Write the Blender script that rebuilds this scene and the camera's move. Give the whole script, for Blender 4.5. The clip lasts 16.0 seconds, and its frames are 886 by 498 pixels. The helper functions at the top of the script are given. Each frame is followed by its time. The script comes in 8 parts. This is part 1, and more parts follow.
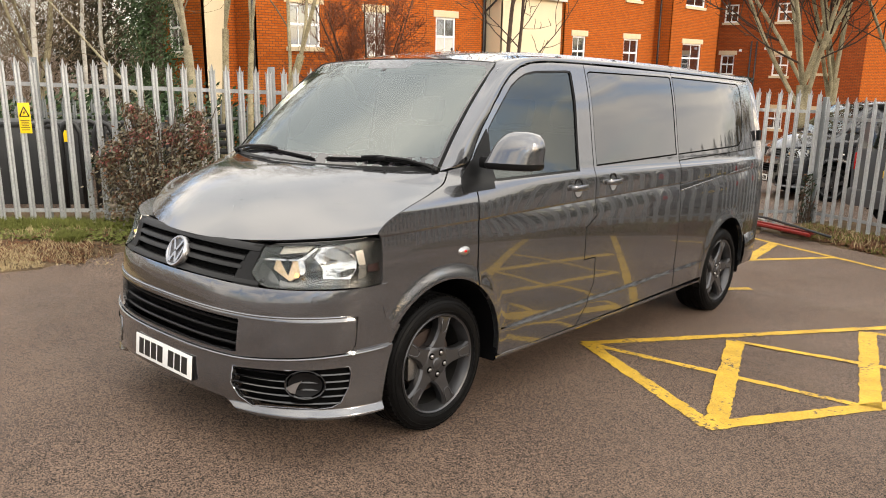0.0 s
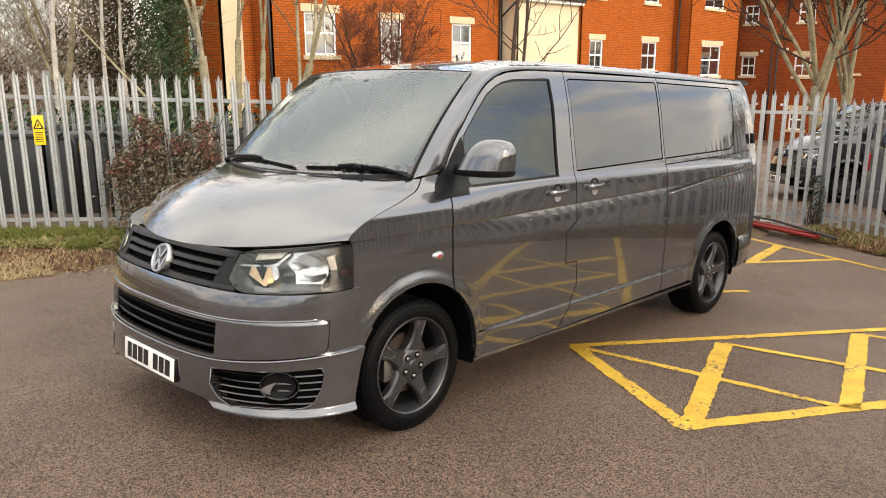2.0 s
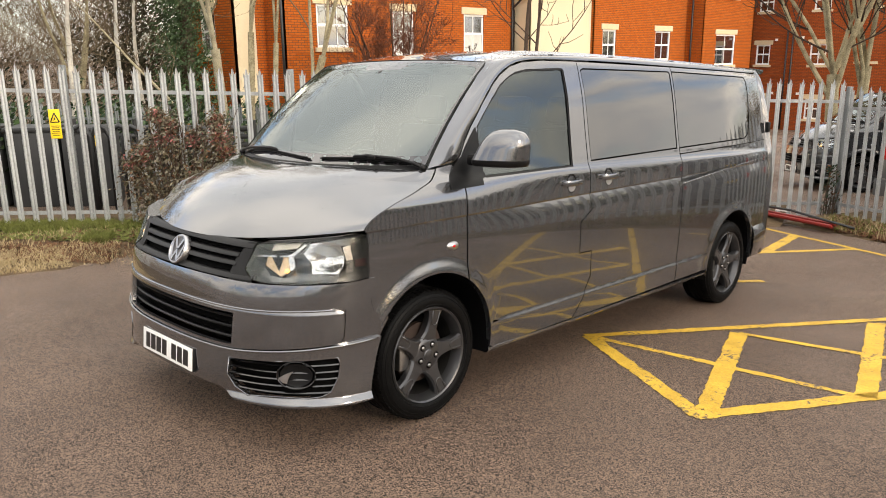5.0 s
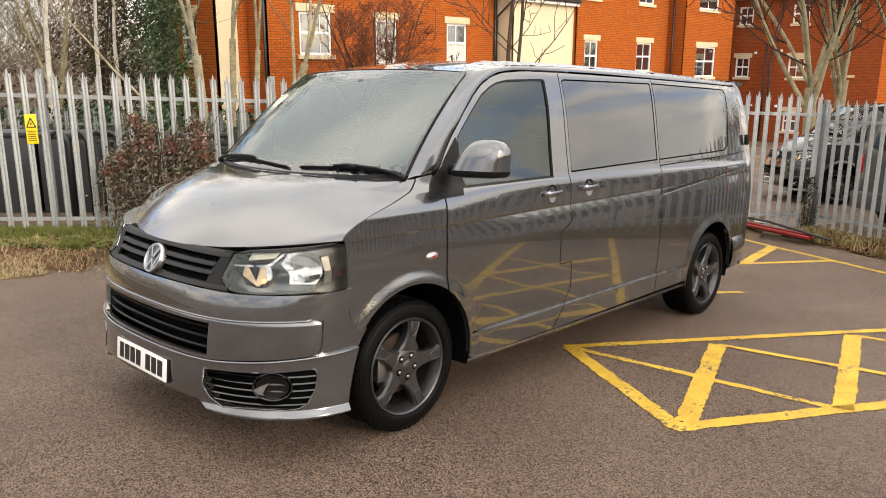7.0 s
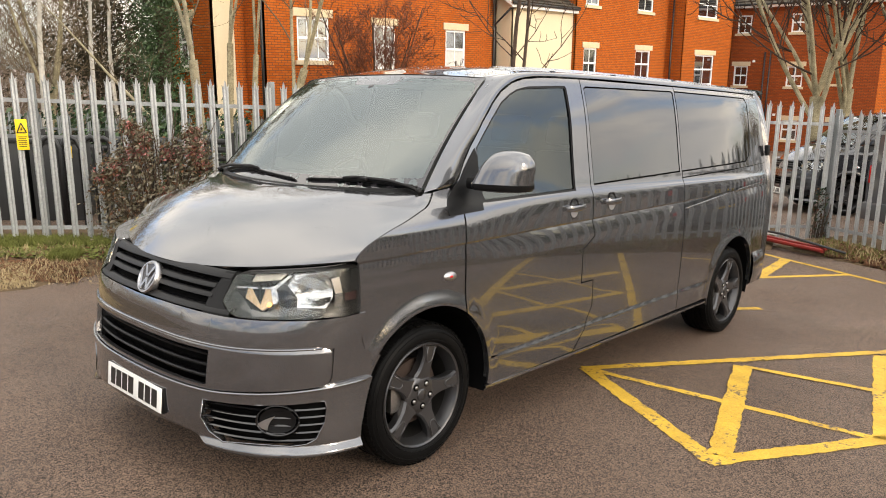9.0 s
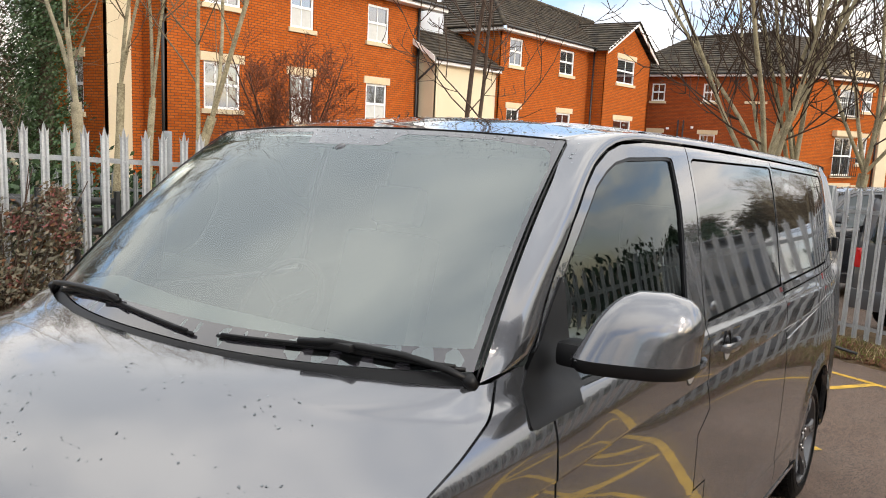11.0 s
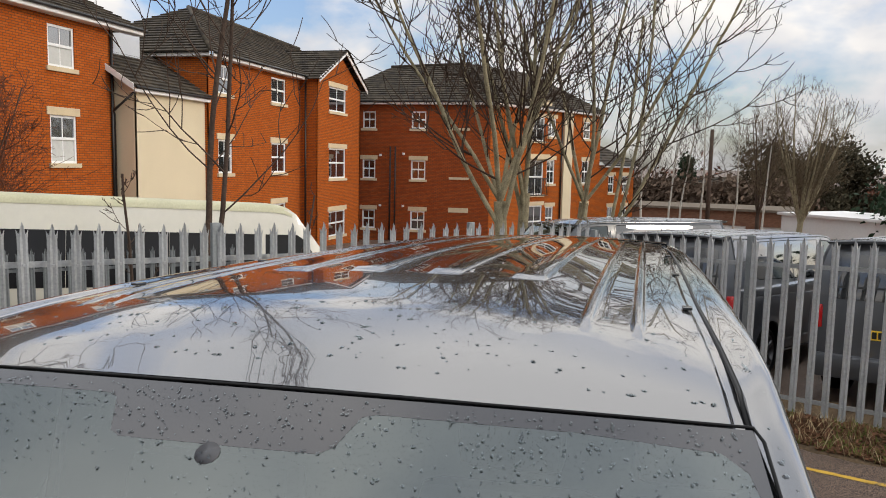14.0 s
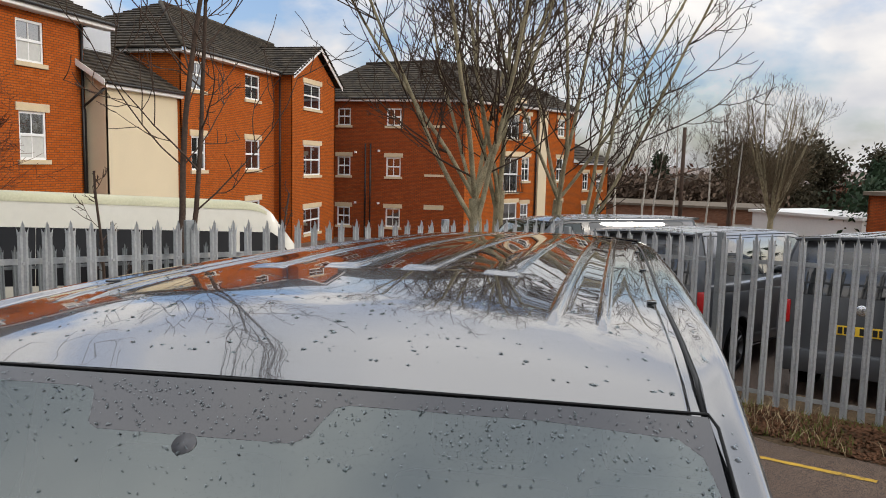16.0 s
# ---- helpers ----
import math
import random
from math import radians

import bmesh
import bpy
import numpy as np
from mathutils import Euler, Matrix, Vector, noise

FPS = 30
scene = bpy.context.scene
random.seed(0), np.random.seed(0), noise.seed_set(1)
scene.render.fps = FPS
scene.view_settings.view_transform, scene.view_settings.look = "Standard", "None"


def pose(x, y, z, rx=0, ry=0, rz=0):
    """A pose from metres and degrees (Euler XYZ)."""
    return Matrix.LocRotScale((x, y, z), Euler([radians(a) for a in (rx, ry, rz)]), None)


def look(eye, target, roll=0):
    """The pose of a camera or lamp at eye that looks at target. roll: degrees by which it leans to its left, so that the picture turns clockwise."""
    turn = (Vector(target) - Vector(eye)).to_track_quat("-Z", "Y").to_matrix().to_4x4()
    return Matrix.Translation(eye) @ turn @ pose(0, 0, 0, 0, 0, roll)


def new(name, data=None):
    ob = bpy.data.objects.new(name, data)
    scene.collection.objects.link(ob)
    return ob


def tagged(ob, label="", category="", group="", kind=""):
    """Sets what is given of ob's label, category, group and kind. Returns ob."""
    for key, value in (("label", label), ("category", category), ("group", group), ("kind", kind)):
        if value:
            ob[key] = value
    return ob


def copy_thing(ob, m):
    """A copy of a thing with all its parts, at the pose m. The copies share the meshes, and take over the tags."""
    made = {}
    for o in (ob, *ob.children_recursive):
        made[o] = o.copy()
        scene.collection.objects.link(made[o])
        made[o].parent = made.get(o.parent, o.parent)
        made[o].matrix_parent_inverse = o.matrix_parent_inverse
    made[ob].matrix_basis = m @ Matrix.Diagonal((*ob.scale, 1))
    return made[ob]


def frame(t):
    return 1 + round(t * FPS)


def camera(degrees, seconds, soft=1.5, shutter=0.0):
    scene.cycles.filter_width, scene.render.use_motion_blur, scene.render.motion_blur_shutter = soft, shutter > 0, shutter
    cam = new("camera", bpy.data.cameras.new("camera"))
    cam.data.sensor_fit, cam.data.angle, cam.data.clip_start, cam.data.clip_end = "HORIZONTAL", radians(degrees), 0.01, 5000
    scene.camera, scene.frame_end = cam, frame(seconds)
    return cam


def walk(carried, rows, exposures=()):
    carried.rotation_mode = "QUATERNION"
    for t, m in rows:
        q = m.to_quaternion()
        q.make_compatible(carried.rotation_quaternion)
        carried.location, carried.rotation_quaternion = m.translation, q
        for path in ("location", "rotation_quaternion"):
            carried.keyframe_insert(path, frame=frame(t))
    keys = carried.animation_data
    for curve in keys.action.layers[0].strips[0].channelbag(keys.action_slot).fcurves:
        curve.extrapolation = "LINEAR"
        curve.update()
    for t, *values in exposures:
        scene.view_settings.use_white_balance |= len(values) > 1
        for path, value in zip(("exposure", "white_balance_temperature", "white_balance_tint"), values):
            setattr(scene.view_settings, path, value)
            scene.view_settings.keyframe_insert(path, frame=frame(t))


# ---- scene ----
# ---- camera ----
cam = camera(59.96, 16.0, soft=1.0)
PATH = [
    (0, pose(3.286, -2.608, 1.824, 76.06, -0.80, 42.14)),
    (0.5, pose(3.342, -2.655, 1.824, 76.25, -0.82, 41.88)),
    (1, pose(3.427, -2.612, 1.826, 76.36, -0.64, 42.19)),
    (1.5, pose(3.523, -2.518, 1.832, 76.39, -0.29, 43.01)),
    (2, pose(3.540, -2.515, 1.851, 76.43, 0.08, 43.81)),
    (2.5, pose(3.520, -2.515, 1.849, 76.37, 0.45, 44.42)),
    (3, pose(3.524, -2.520, 1.845, 76.23, 0.69, 44.74)),
    (5.3, pose(3.549, -2.535, 1.847, 75.78, 0.42, 44.59)),
    (5.5, pose(3.551, -2.528, 1.849, 75.84, 0.24, 44.34)),
    (6, pose(3.552, -2.523, 1.856, 76.08, -0.10, 43.78)),
    (6.5, pose(3.550, -2.513, 1.854, 76.33, -0.24, 43.47)),
    (7, pose(3.535, -2.507, 1.851, 76.44, -0.15, 43.45)),
    (7.5, pose(3.531, -2.504, 1.847, 76.41, 0.14, 43.59)),
    (8, pose(3.522, -2.502, 1.849, 76.31, 0.21, 43.67)),
    (8.2, pose(3.515, -2.503, 1.845, 76.33, 0.23, 43.69)),
    (10.3, pose(2.275, -1.710, 1.842, 79.31, -2.34, 39.30)),
    (10.5, pose(2.098, -1.568, 1.809, 79.78, -2.45, 38.40)),
    (11, pose(1.658, -1.201, 1.820, 81.19, -2.63, 36.43)),
    (11.5, pose(1.251, -1.007, 1.964, 82.29, -1.71, 32.74)),
    (12, pose(0.890, -0.590, 2.030, 82.15, -1.62, 26.01)),
    (12.5, pose(0.694, -0.380, 2.088, 82.25, -1.32, 20.28)),
    (13, pose(0.596, -0.350, 2.113, 82.76, -1.04, 16.46)),
    (13.5, pose(0.556, -0.323, 2.123, 83.27, -1.04, 14.94)),
    (14, pose(0.528, -0.326, 2.135, 83.59, -1.26, 14.76)),
    (14.5, pose(0.533, -0.343, 2.140, 83.75, -1.41, 14.99)),
    (15, pose(0.537, -0.360, 2.139, 83.74, -1.48, 15.22)),
    (15.5, pose(0.544, -0.366, 2.140, 83.64, -1.47, 14.72)),
    (16, pose(0.545, -0.361, 2.138, 83.42, -1.36, 12.94)),
]
walk(cam, PATH, exposures=[(0, 0.21, 7750, 10), (8.2, 0.21, 7750, 10), (10.5, 0.14, 7250, 10), (11.2, -0.01, 7100, 10), (12.0, -0.47, 7150, 10), (13.0, -0.55, 7050, 10), (14.5, -0.64, 6880, 10), (16, -0.65, 6830, 10)])

# The car park slopes gently down away from the camera: SLOPE takes level plan places onto it.
SLOPE = Matrix(((0.99974, 0.00124, -0.02281), (0.0, 0.99854, 0.05411), (0.02284, -0.05409, 0.99827))).to_4x4()


def on_lot(x, y, z=0.0):
    return SLOPE @ Vector((x, y, z))


# ---- light ----
def make_world():
    w = bpy.data.worlds.new("sky")
    scene.world = w
    w.use_nodes = True
    nt = w.node_tree
    nt.nodes.clear()
    out = nt.nodes.new("ShaderNodeOutputWorld")
    bg = nt.nodes.new("ShaderNodeBackground")
    sky = nt.nodes.new("ShaderNodeTexSky")
    sky.sky_type = "NISHITA"
    sky.sun_disc = False
    sky.sun_elevation = radians(22)
    sky.sun_rotation = radians(SUN_TURN)
    sky.dust_density = 1.5
    tc = nt.nodes.new("ShaderNodeTexCoord")
    mp = nt.nodes.new("ShaderNodeMapping")
    mp.inputs["Scale"].default_value = (1.0, 1.0, 1.9)
    n1 = nt.nodes.new("ShaderNodeTexNoise")
    n1.inputs["Scale"].default_value = 4.2
    n1.inputs["Detail"].default_value = 6
    n1.inputs["Roughness"].default_value = 0.55
    n1.inputs["Distortion"].default_value = 0.0
    cover = nt.nodes.new("ShaderNodeMapRange")
    cover.inputs["From Min"].default_value = 0.38
    cover.inputs["From Max"].default_value = 0.53
    n2 = nt.nodes.new("ShaderNodeTexNoise")
    n2.inputs["Scale"].default_value = 4.6
    n2.inputs["Detail"].default_value = 6
    ramp = nt.nodes.new("ShaderNodeValToRGB")
    ramp.color_ramp.elements[0].position = 0.38
    ramp.color_ramp.elements[0].color = CLOUD_LOW
    ramp.color_ramp.elements[1].position = 0.63
    ramp.color_ramp.elements[1].color = CLOUD_HIGH
    mix = nt.nodes.new("ShaderNodeMix")
    mix.data_type = "RGBA"
    nt.links.new(tc.outputs["Generated"], mp.inputs["Vector"])
    nt.links.new(mp.outputs["Vector"], n1.inputs["Vector"])
    nt.links.new(mp.outputs["Vector"], n2.inputs["Vector"])
    nt.links.new(n1.outputs["Fac"], cover.inputs["Value"])
    nt.links.new(n2.outputs["Fac"], ramp.inputs["Fac"])
    sp = nt.nodes.new("ShaderNodeSeparateXYZ")
    nt.links.new(tc.outputs["Generated"], sp.inputs["Vector"])
    deck = nt.nodes.new("ShaderNodeMapRange")
    deck.inputs["From Min"].default_value = 0.22
    deck.inputs["From Max"].default_value = 0.45
    nt.links.new(sp.outputs["Z"], deck.inputs["Value"])
    both = nt.nodes.new("ShaderNodeMath")
    both.operation = "MAXIMUM"
    nt.links.new(cover.outputs["Result"], both.inputs[0])
    nt.links.new(deck.outputs["Result"], both.inputs[1])
    nt.links.new(both.outputs["Value"], mix.inputs["Factor"])
    pale = nt.nodes.new("ShaderNodeVectorMath")
    pale.operation = "MULTIPLY"
    pale.inputs[1].default_value = SKY_BLUE
    nt.links.new(sky.outputs["Color"], pale.inputs[0])
    nt.links.new(pale.outputs["Vector"], mix.inputs["A"])
    # higher up the deck is a softer, broader grey
    n3 = nt.nodes.new("ShaderNodeTexNoise")
    n3.inputs["Scale"].default_value = 1.7
    n3.inputs["Detail"].default_value = 3
    nt.links.new(tc.outputs["Generated"], n3.inputs["Vector"])
    soft = nt.nodes.new("ShaderNodeValToRGB")
    soft.color_ramp.elements[0].position = 0.40
    soft.color_ramp.elements[0].color = DECK_LOW
    soft.color_ramp.elements[1].position = 0.62
    soft.color_ramp.elements[1].color = DECK_HIGH
    nt.links.new(n3.outputs["Fac"], soft.inputs["Fac"])
    even = nt.nodes.new("ShaderNodeMix")
    even.data_type = "RGBA"
    nt.links.new(soft.outputs["Color"], even.inputs["B"])
    nt.links.new(deck.outputs["Result"], even.inputs["Factor"])
    nt.links.new(ramp.outputs["Color"], even.inputs["A"])
    nt.links.new(even.outputs["Result"], mix.inputs["B"])
    # an overcast sky is brightest overhead, and glows round the hidden sun
    up = nt.nodes.new("ShaderNodeMapRange")
    up.inputs["From Min"].default_value = 0.0
    up.inputs["From Max"].default_value = 0.9
    up.inputs["To Min"].default_value = SKY_LOW
    up.inputs["To Max"].default_value = SKY_TOP
    nt.links.new(sp.outputs["Z"], up.inputs["Value"])
    dt = nt.nodes.new("ShaderNodeVectorMath")
    dt.operation = "DOT_PRODUCT"
    dt.inputs[1].default_value = Vector(SUN_FROM).normalized()
    nt.links.new(tc.outputs["Generated"], dt.inputs[0])
    glow = nt.nodes.new("ShaderNodeMapRange")
    glow.inputs["From Min"].default_value = 0.35
    glow.inputs["From Max"].default_value = 1.0
    glow.inputs["To Min"].default_value = 0.0
    glow.inputs["To Max"].default_value = SUN_GLOW
    glow.interpolation_type = "SMOOTHSTEP"
    nt.links.new(dt.outputs["Value"], glow.inputs["Value"])
    sm = nt.nodes.new("ShaderNodeMath")
    nt.links.new(up.outputs["Result"], sm.inputs[0])
    nt.links.new(glow.outputs["Result"], sm.inputs[1])
    sc = nt.nodes.new("ShaderNodeVectorMath")
    sc.operation = "SCALE"
    nt.links.new(mix.outputs["Result"], sc.inputs[0])
    nt.links.new(sm.outputs["Value"], sc.inputs["Scale"])
    nt.links.new(sc.outputs["Vector"], bg.inputs["Color"])
    bg.inputs["Strength"].default_value = SKY_STRENGTH
    nt.links.new(bg.outputs["Background"], out.inputs["Surface"])


SUN_FROM = (0.92, -0.02, 0.40)
SUN_TURN = 91
SKY_LOW, SKY_TOP, SUN_GLOW = 1.15, 2.5, 0.8
SKY_BLUE = (1.2, 1.3, 1.6)
DECK_LOW = (5.2, 5.65, 6.4, 1)
DECK_HIGH = (8.1, 8.3, 8.65, 1)
SKY_STRENGTH = 0.130
CLOUD_LOW = (5.2, 5.6, 6.5, 1)
CLOUD_HIGH = (8.9, 8.8, 8.8, 1)
make_world()
sun_data = bpy.data.lights.new("sun", "SUN")
sun_data.energy = 1.35
sun_data.angle = radians(7)
sun_data.color = (1.0, 0.93, 0.84)
sun = new("sun", sun_data)
sun.matrix_world = look(Vector(SUN_FROM) * 30, (0, 0, 0))

# ---- materials ----
def material(name, base, rough=0.6, metal=0.0, coat=0.0, vary=0.15, scale=8.0, fine=120.0, bump=0.0, tint=None, each=0.0, spec=None, bump_scale=None):
    """A surface with broad and fine variation of its colour and a fine relief. each: how far alike pieces differ."""
    m = bpy.data.materials.new(name)
    m.use_nodes = True
    nt = m.node_tree
    b = nt.nodes["Principled BSDF"]
    b.inputs["Roughness"].default_value = rough
    b.inputs["Metallic"].default_value = metal
    b.inputs["Coat Weight"].default_value = coat
    b.inputs["Coat Roughness"].default_value = 0.03
    b.inputs["Specular IOR Level"].default_value = spec if spec is not None else (0.5 if rough < 0.7 else 0.12)
    b.inputs["Base Color"].default_value = (*base, 1)
    tc = nt.nodes.new("ShaderNodeTexCoord")
    if vary or each:
        a = nt.nodes.new("ShaderNodeTexNoise")
        a.inputs["Scale"].default_value = scale
        a.inputs["Detail"].default_value = 5
        f = nt.nodes.new("ShaderNodeTexNoise")
        f.inputs["Scale"].default_value = fine
        f.inputs["Detail"].default_value = 3
        nt.links.new(tc.outputs["Object"], a.inputs["Vector"])
        nt.links.new(tc.outputs["Object"], f.inputs["Vector"])
        add = nt.nodes.new("ShaderNodeMath")
        add.operation = "ADD"
        nt.links.new(a.outputs["Fac"], add.inputs[0])
        nt.links.new(f.outputs["Fac"], add.inputs[1])
        last = add.outputs["Value"]
        if each:
            info = nt.nodes.new("ShaderNodeObjectInfo")
            mul = nt.nodes.new("ShaderNodeMath")
            mul.operation = "MULTIPLY_ADD"
            mul.inputs[1].default_value = each
            nt.links.new(info.outputs["Random"], mul.inputs[0])
            nt.links.new(last, mul.inputs[2])
            last = mul.outputs["Value"]
        ramp = nt.nodes.new("ShaderNodeValToRGB")
        other = tint or base
        lo = [max(0.0, c * (1 - vary)) for c in base]
        hi = [min(1.0, c * (1 + vary)) for c in other]
        ramp.color_ramp.elements[0].position = 0.30
        ramp.color_ramp.elements[0].color = (*lo, 1)
        ramp.color_ramp.elements[1].position = 0.70
        ramp.color_ramp.elements[1].color = (*hi, 1)
        half = nt.nodes.new("ShaderNodeMath")
        half.operation = "MULTIPLY"
        half.inputs[1].default_value = 1.0 / (2.0 + each)
        nt.links.new(last, half.inputs[0])
        nt.links.new(half.outputs["Value"], ramp.inputs["Fac"])
        nt.links.new(ramp.outputs["Color"], b.inputs["Base Color"])
    if bump:
        n = nt.nodes.new("ShaderNodeTexNoise")
        n.inputs["Scale"].default_value = bump_scale or fine
        n.inputs["Detail"].default_value = 4
        nt.links.new(tc.outputs["Object"], n.inputs["Vector"])
        bp = nt.nodes.new("ShaderNodeBump")
        bp.inputs["Strength"].default_value = bump
        bp.inputs["Distance"].default_value = 0.01
        nt.links.new(n.outputs["Fac"], bp.inputs["Height"])
        nt.links.new(bp.outputs["Normal"], b.inputs["Normal"])
    return m


def glass(name, tint, ior=1.55):
    """Clear or tinted pane: see-through, with a mirror that grows at a slant."""
    m = bpy.data.materials.new(name)
    m.use_nodes = True
    nt = m.node_tree
    nt.nodes.remove(nt.nodes["Principled BSDF"])
    out = nt.nodes["Material Output"]
    tr = nt.nodes.new("ShaderNodeBsdfTransparent")
    tr.inputs["Color"].default_value = (*tint, 1)
    gl = nt.nodes.new("ShaderNodeBsdfGlossy")
    gl.inputs["Roughness"].default_value = 0.015
    gl.inputs["Color"].default_value = (0.88, 0.96, 0.96, 1)
    fr = nt.nodes.new("ShaderNodeFresnel")
    fr.inputs["IOR"].default_value = ior
    mx = nt.nodes.new("ShaderNodeMixShader")
    nt.links.new(fr.outputs["Fac"], mx.inputs["Fac"])
    nt.links.new(tr.outputs["BSDF"], mx.inputs[1])
    nt.links.new(gl.outputs["BSDF"], mx.inputs[2])
    nt.links.new(mx.outputs["Shader"], out.inputs["Surface"])
    return m


def lamp_glow(name, colour, strength):
    m = bpy.data.materials.new(name)
    m.use_nodes = True
    b = m.node_tree.nodes["Principled BSDF"]
    b.inputs["Base Color"].default_value = (*colour, 1)
    b.inputs["Emission Color"].default_value = (*colour, 1)
    b.inputs["Emission Strength"].default_value = strength
    return m


PAINT = material("grey metallic paint", (0.108, 0.110, 0.119), rough=0.15, metal=0.80, coat=1.0, vary=0.05, scale=1.5, fine=900)
PAINT.node_tree.nodes["Principled BSDF"].inputs["Coat IOR"].default_value = 1.75
PAINT.node_tree.nodes["Principled BSDF"].inputs["Coat Roughness"].default_value = 0.012
BLACK = material("black plastic", (0.0035, 0.0035, 0.004), rough=0.42, vary=0.2, scale=20, fine=300, bump=0.05, spec=0.22)
GLOSS_BLACK = material("gloss black", (0.003, 0.003, 0.0035), rough=0.08, vary=0.0, coat=0.6)
# near-black colour that stands in for the shade in gaps and recesses
GAP_SHADE = material("shade in gaps and recesses", (0.002, 0.002, 0.002), rough=0.9, vary=0.0, spec=0.05)
RUBBER = material("tyre rubber", (0.004, 0.004, 0.0042), rough=0.45, vary=0.3, scale=14, fine=200, bump=0.12, spec=0.07)
# barrel alloy darkened: the shade between the spokes is in its colour
BARREL_SHADED = material("alloy with recess shade", (0.020, 0.019, 0.018), rough=0.5, metal=0.5, vary=0.3, scale=14)
ALLOY = material("anthracite alloy", (0.066, 0.066, 0.070), rough=0.34, metal=0.75, coat=0.4, vary=0.08, scale=9, fine=400)
STEEL = material("worn steel", (0.32, 0.31, 0.30), rough=0.38, metal=1.0, vary=0.25, scale=20, fine=150)
RUST = material("rusty disc", (0.05, 0.034, 0.028), rough=0.6, metal=0.5, vary=0.4, scale=20, fine=150)
BADGE_CHROME = material("dulled chrome", (0.44, 0.44, 0.45), rough=0.34, metal=1.0, vary=0.1)
SIGN_PALE = material("faded yellow sign", (0.74, 0.60, 0.17), rough=0.5, vary=0.08)
CHROME = material("chrome", (0.75, 0.75, 0.76), rough=0.07, metal=1.0, vary=0.0)
WHITE_PLASTIC = material("white plate", (0.80, 0.80, 0.78), rough=0.35, vary=0.03)
INK = material("black lettering", (0.01, 0.01, 0.01), rough=0.4, vary=0.0)
YELLOW_PLATE = material("yellow plate", (0.85, 0.55, 0.04), rough=0.4, vary=0.05)
RED_LENS = material("red lens", (0.45, 0.01, 0.012), rough=0.1, coat=0.7, vary=0.1)
PRIVACY = material("privacy glass", (0.010, 0.011, 0.012), rough=0.03, vary=0.0, spec=0.8, coat=1.0)
SCREEN = glass("windscreen glass", (0.48, 0.55, 0.53), 2.25)
TINTED = glass("tinted glass", (0.20, 0.22, 0.22), 1.7)
WATER = glass("rain water", (0.62, 0.64, 0.66), 1.6)
LENS = glass("headlight lens", (0.94, 0.95, 0.95))
CABIN = material("cabin cloth", (0.16, 0.17, 0.168), rough=0.9, vary=0.0)
DASH = material("grey dashboard plastic", (0.36, 0.385, 0.375), rough=0.75, vary=0.0)
CABIN_PALE = material("pale cabin lining", (0.38, 0.40, 0.39), rough=0.8, vary=0.0)
FRIT = material("black screen border", (0.022, 0.021, 0.025), rough=0.10, vary=0.0, coat=1.0)
GALV = material("galvanised steel", (0.40, 0.41, 0.415), rough=0.5, metal=0.5, vary=0.28, scale=5, fine=60, bump=0.05, each=0.35)
GALV_DARK = material("old galvanised steel", (0.20, 0.215, 0.22), rough=0.6, metal=0.45, vary=0.3, scale=5, fine=60, bump=0.05, each=0.4)
YELLOW_SIGN = material("yellow sign", (0.85, 0.58, 0.02), rough=0.4, vary=0.05)


def brickwork(name, dark, pale, mortar):
    """Coursed brick for far walls: courses 75 mm high, bricks 225 mm long, run along whichever way the wall faces."""
    m = material(name, dark, rough=0.88, vary=0.16, scale=0.45, fine=7, spec=0.0)
    nt = m.node_tree
    b = nt.nodes["Principled BSDF"]
    tone = b.inputs["Base Color"].links[0].from_socket
    geo = nt.nodes.new("ShaderNodeNewGeometry")
    cross = nt.nodes.new("ShaderNodeVectorMath")
    cross.operation = "CROSS_PRODUCT"
    cross.inputs[0].default_value = (0, 0, 1)
    nt.links.new(geo.outputs["True Normal"], cross.inputs[1])
    run = nt.nodes.new("ShaderNodeVectorMath")
    run.operation = "DOT_PRODUCT"
    nt.links.new(geo.outputs["Position"], run.inputs[0])
    nt.links.new(cross.outputs["Vector"], run.inputs[1])
    sep = nt.nodes.new("ShaderNodeSeparateXYZ")
    nt.links.new(geo.outputs["Position"], sep.inputs["Vector"])
    com = nt.nodes.new("ShaderNodeCombineXYZ")
    nt.links.new(run.outputs["Value"], com.inputs["X"])
    nt.links.new(sep.outputs["Z"], com.inputs["Y"])
    bt = nt.nodes.new("ShaderNodeTexBrick")
    bt.inputs["Scale"].default_value = 1.0
    bt.inputs["Brick Width"].default_value = 0.225
    bt.inputs["Row Height"].default_value = 0.075
    bt.inputs["Mortar Size"].default_value = 0.013
    bt.inputs["Mortar Smooth"].default_value = 0.3
    bt.inputs["Color2"].default_value = (*pale, 1)
    bt.inputs["Mortar"].default_value = (*mortar, 1)
    nt.links.new(com.outputs["Vector"], bt.inputs["Vector"])
    nt.links.new(tone, bt.inputs["Color1"])
    nt.links.new(bt.outputs["Color"], b.inputs["Base Color"])
    bp = nt.nodes.new("ShaderNodeBump")
    bp.invert = True
    bp.inputs["Strength"].default_value = 0.5
    bp.inputs["Distance"].default_value = 0.01
    nt.links.new(bt.outputs["Fac"], bp.inputs["Height"])
    nt.links.new(bp.outputs["Normal"], b.inputs["Normal"])
    return m


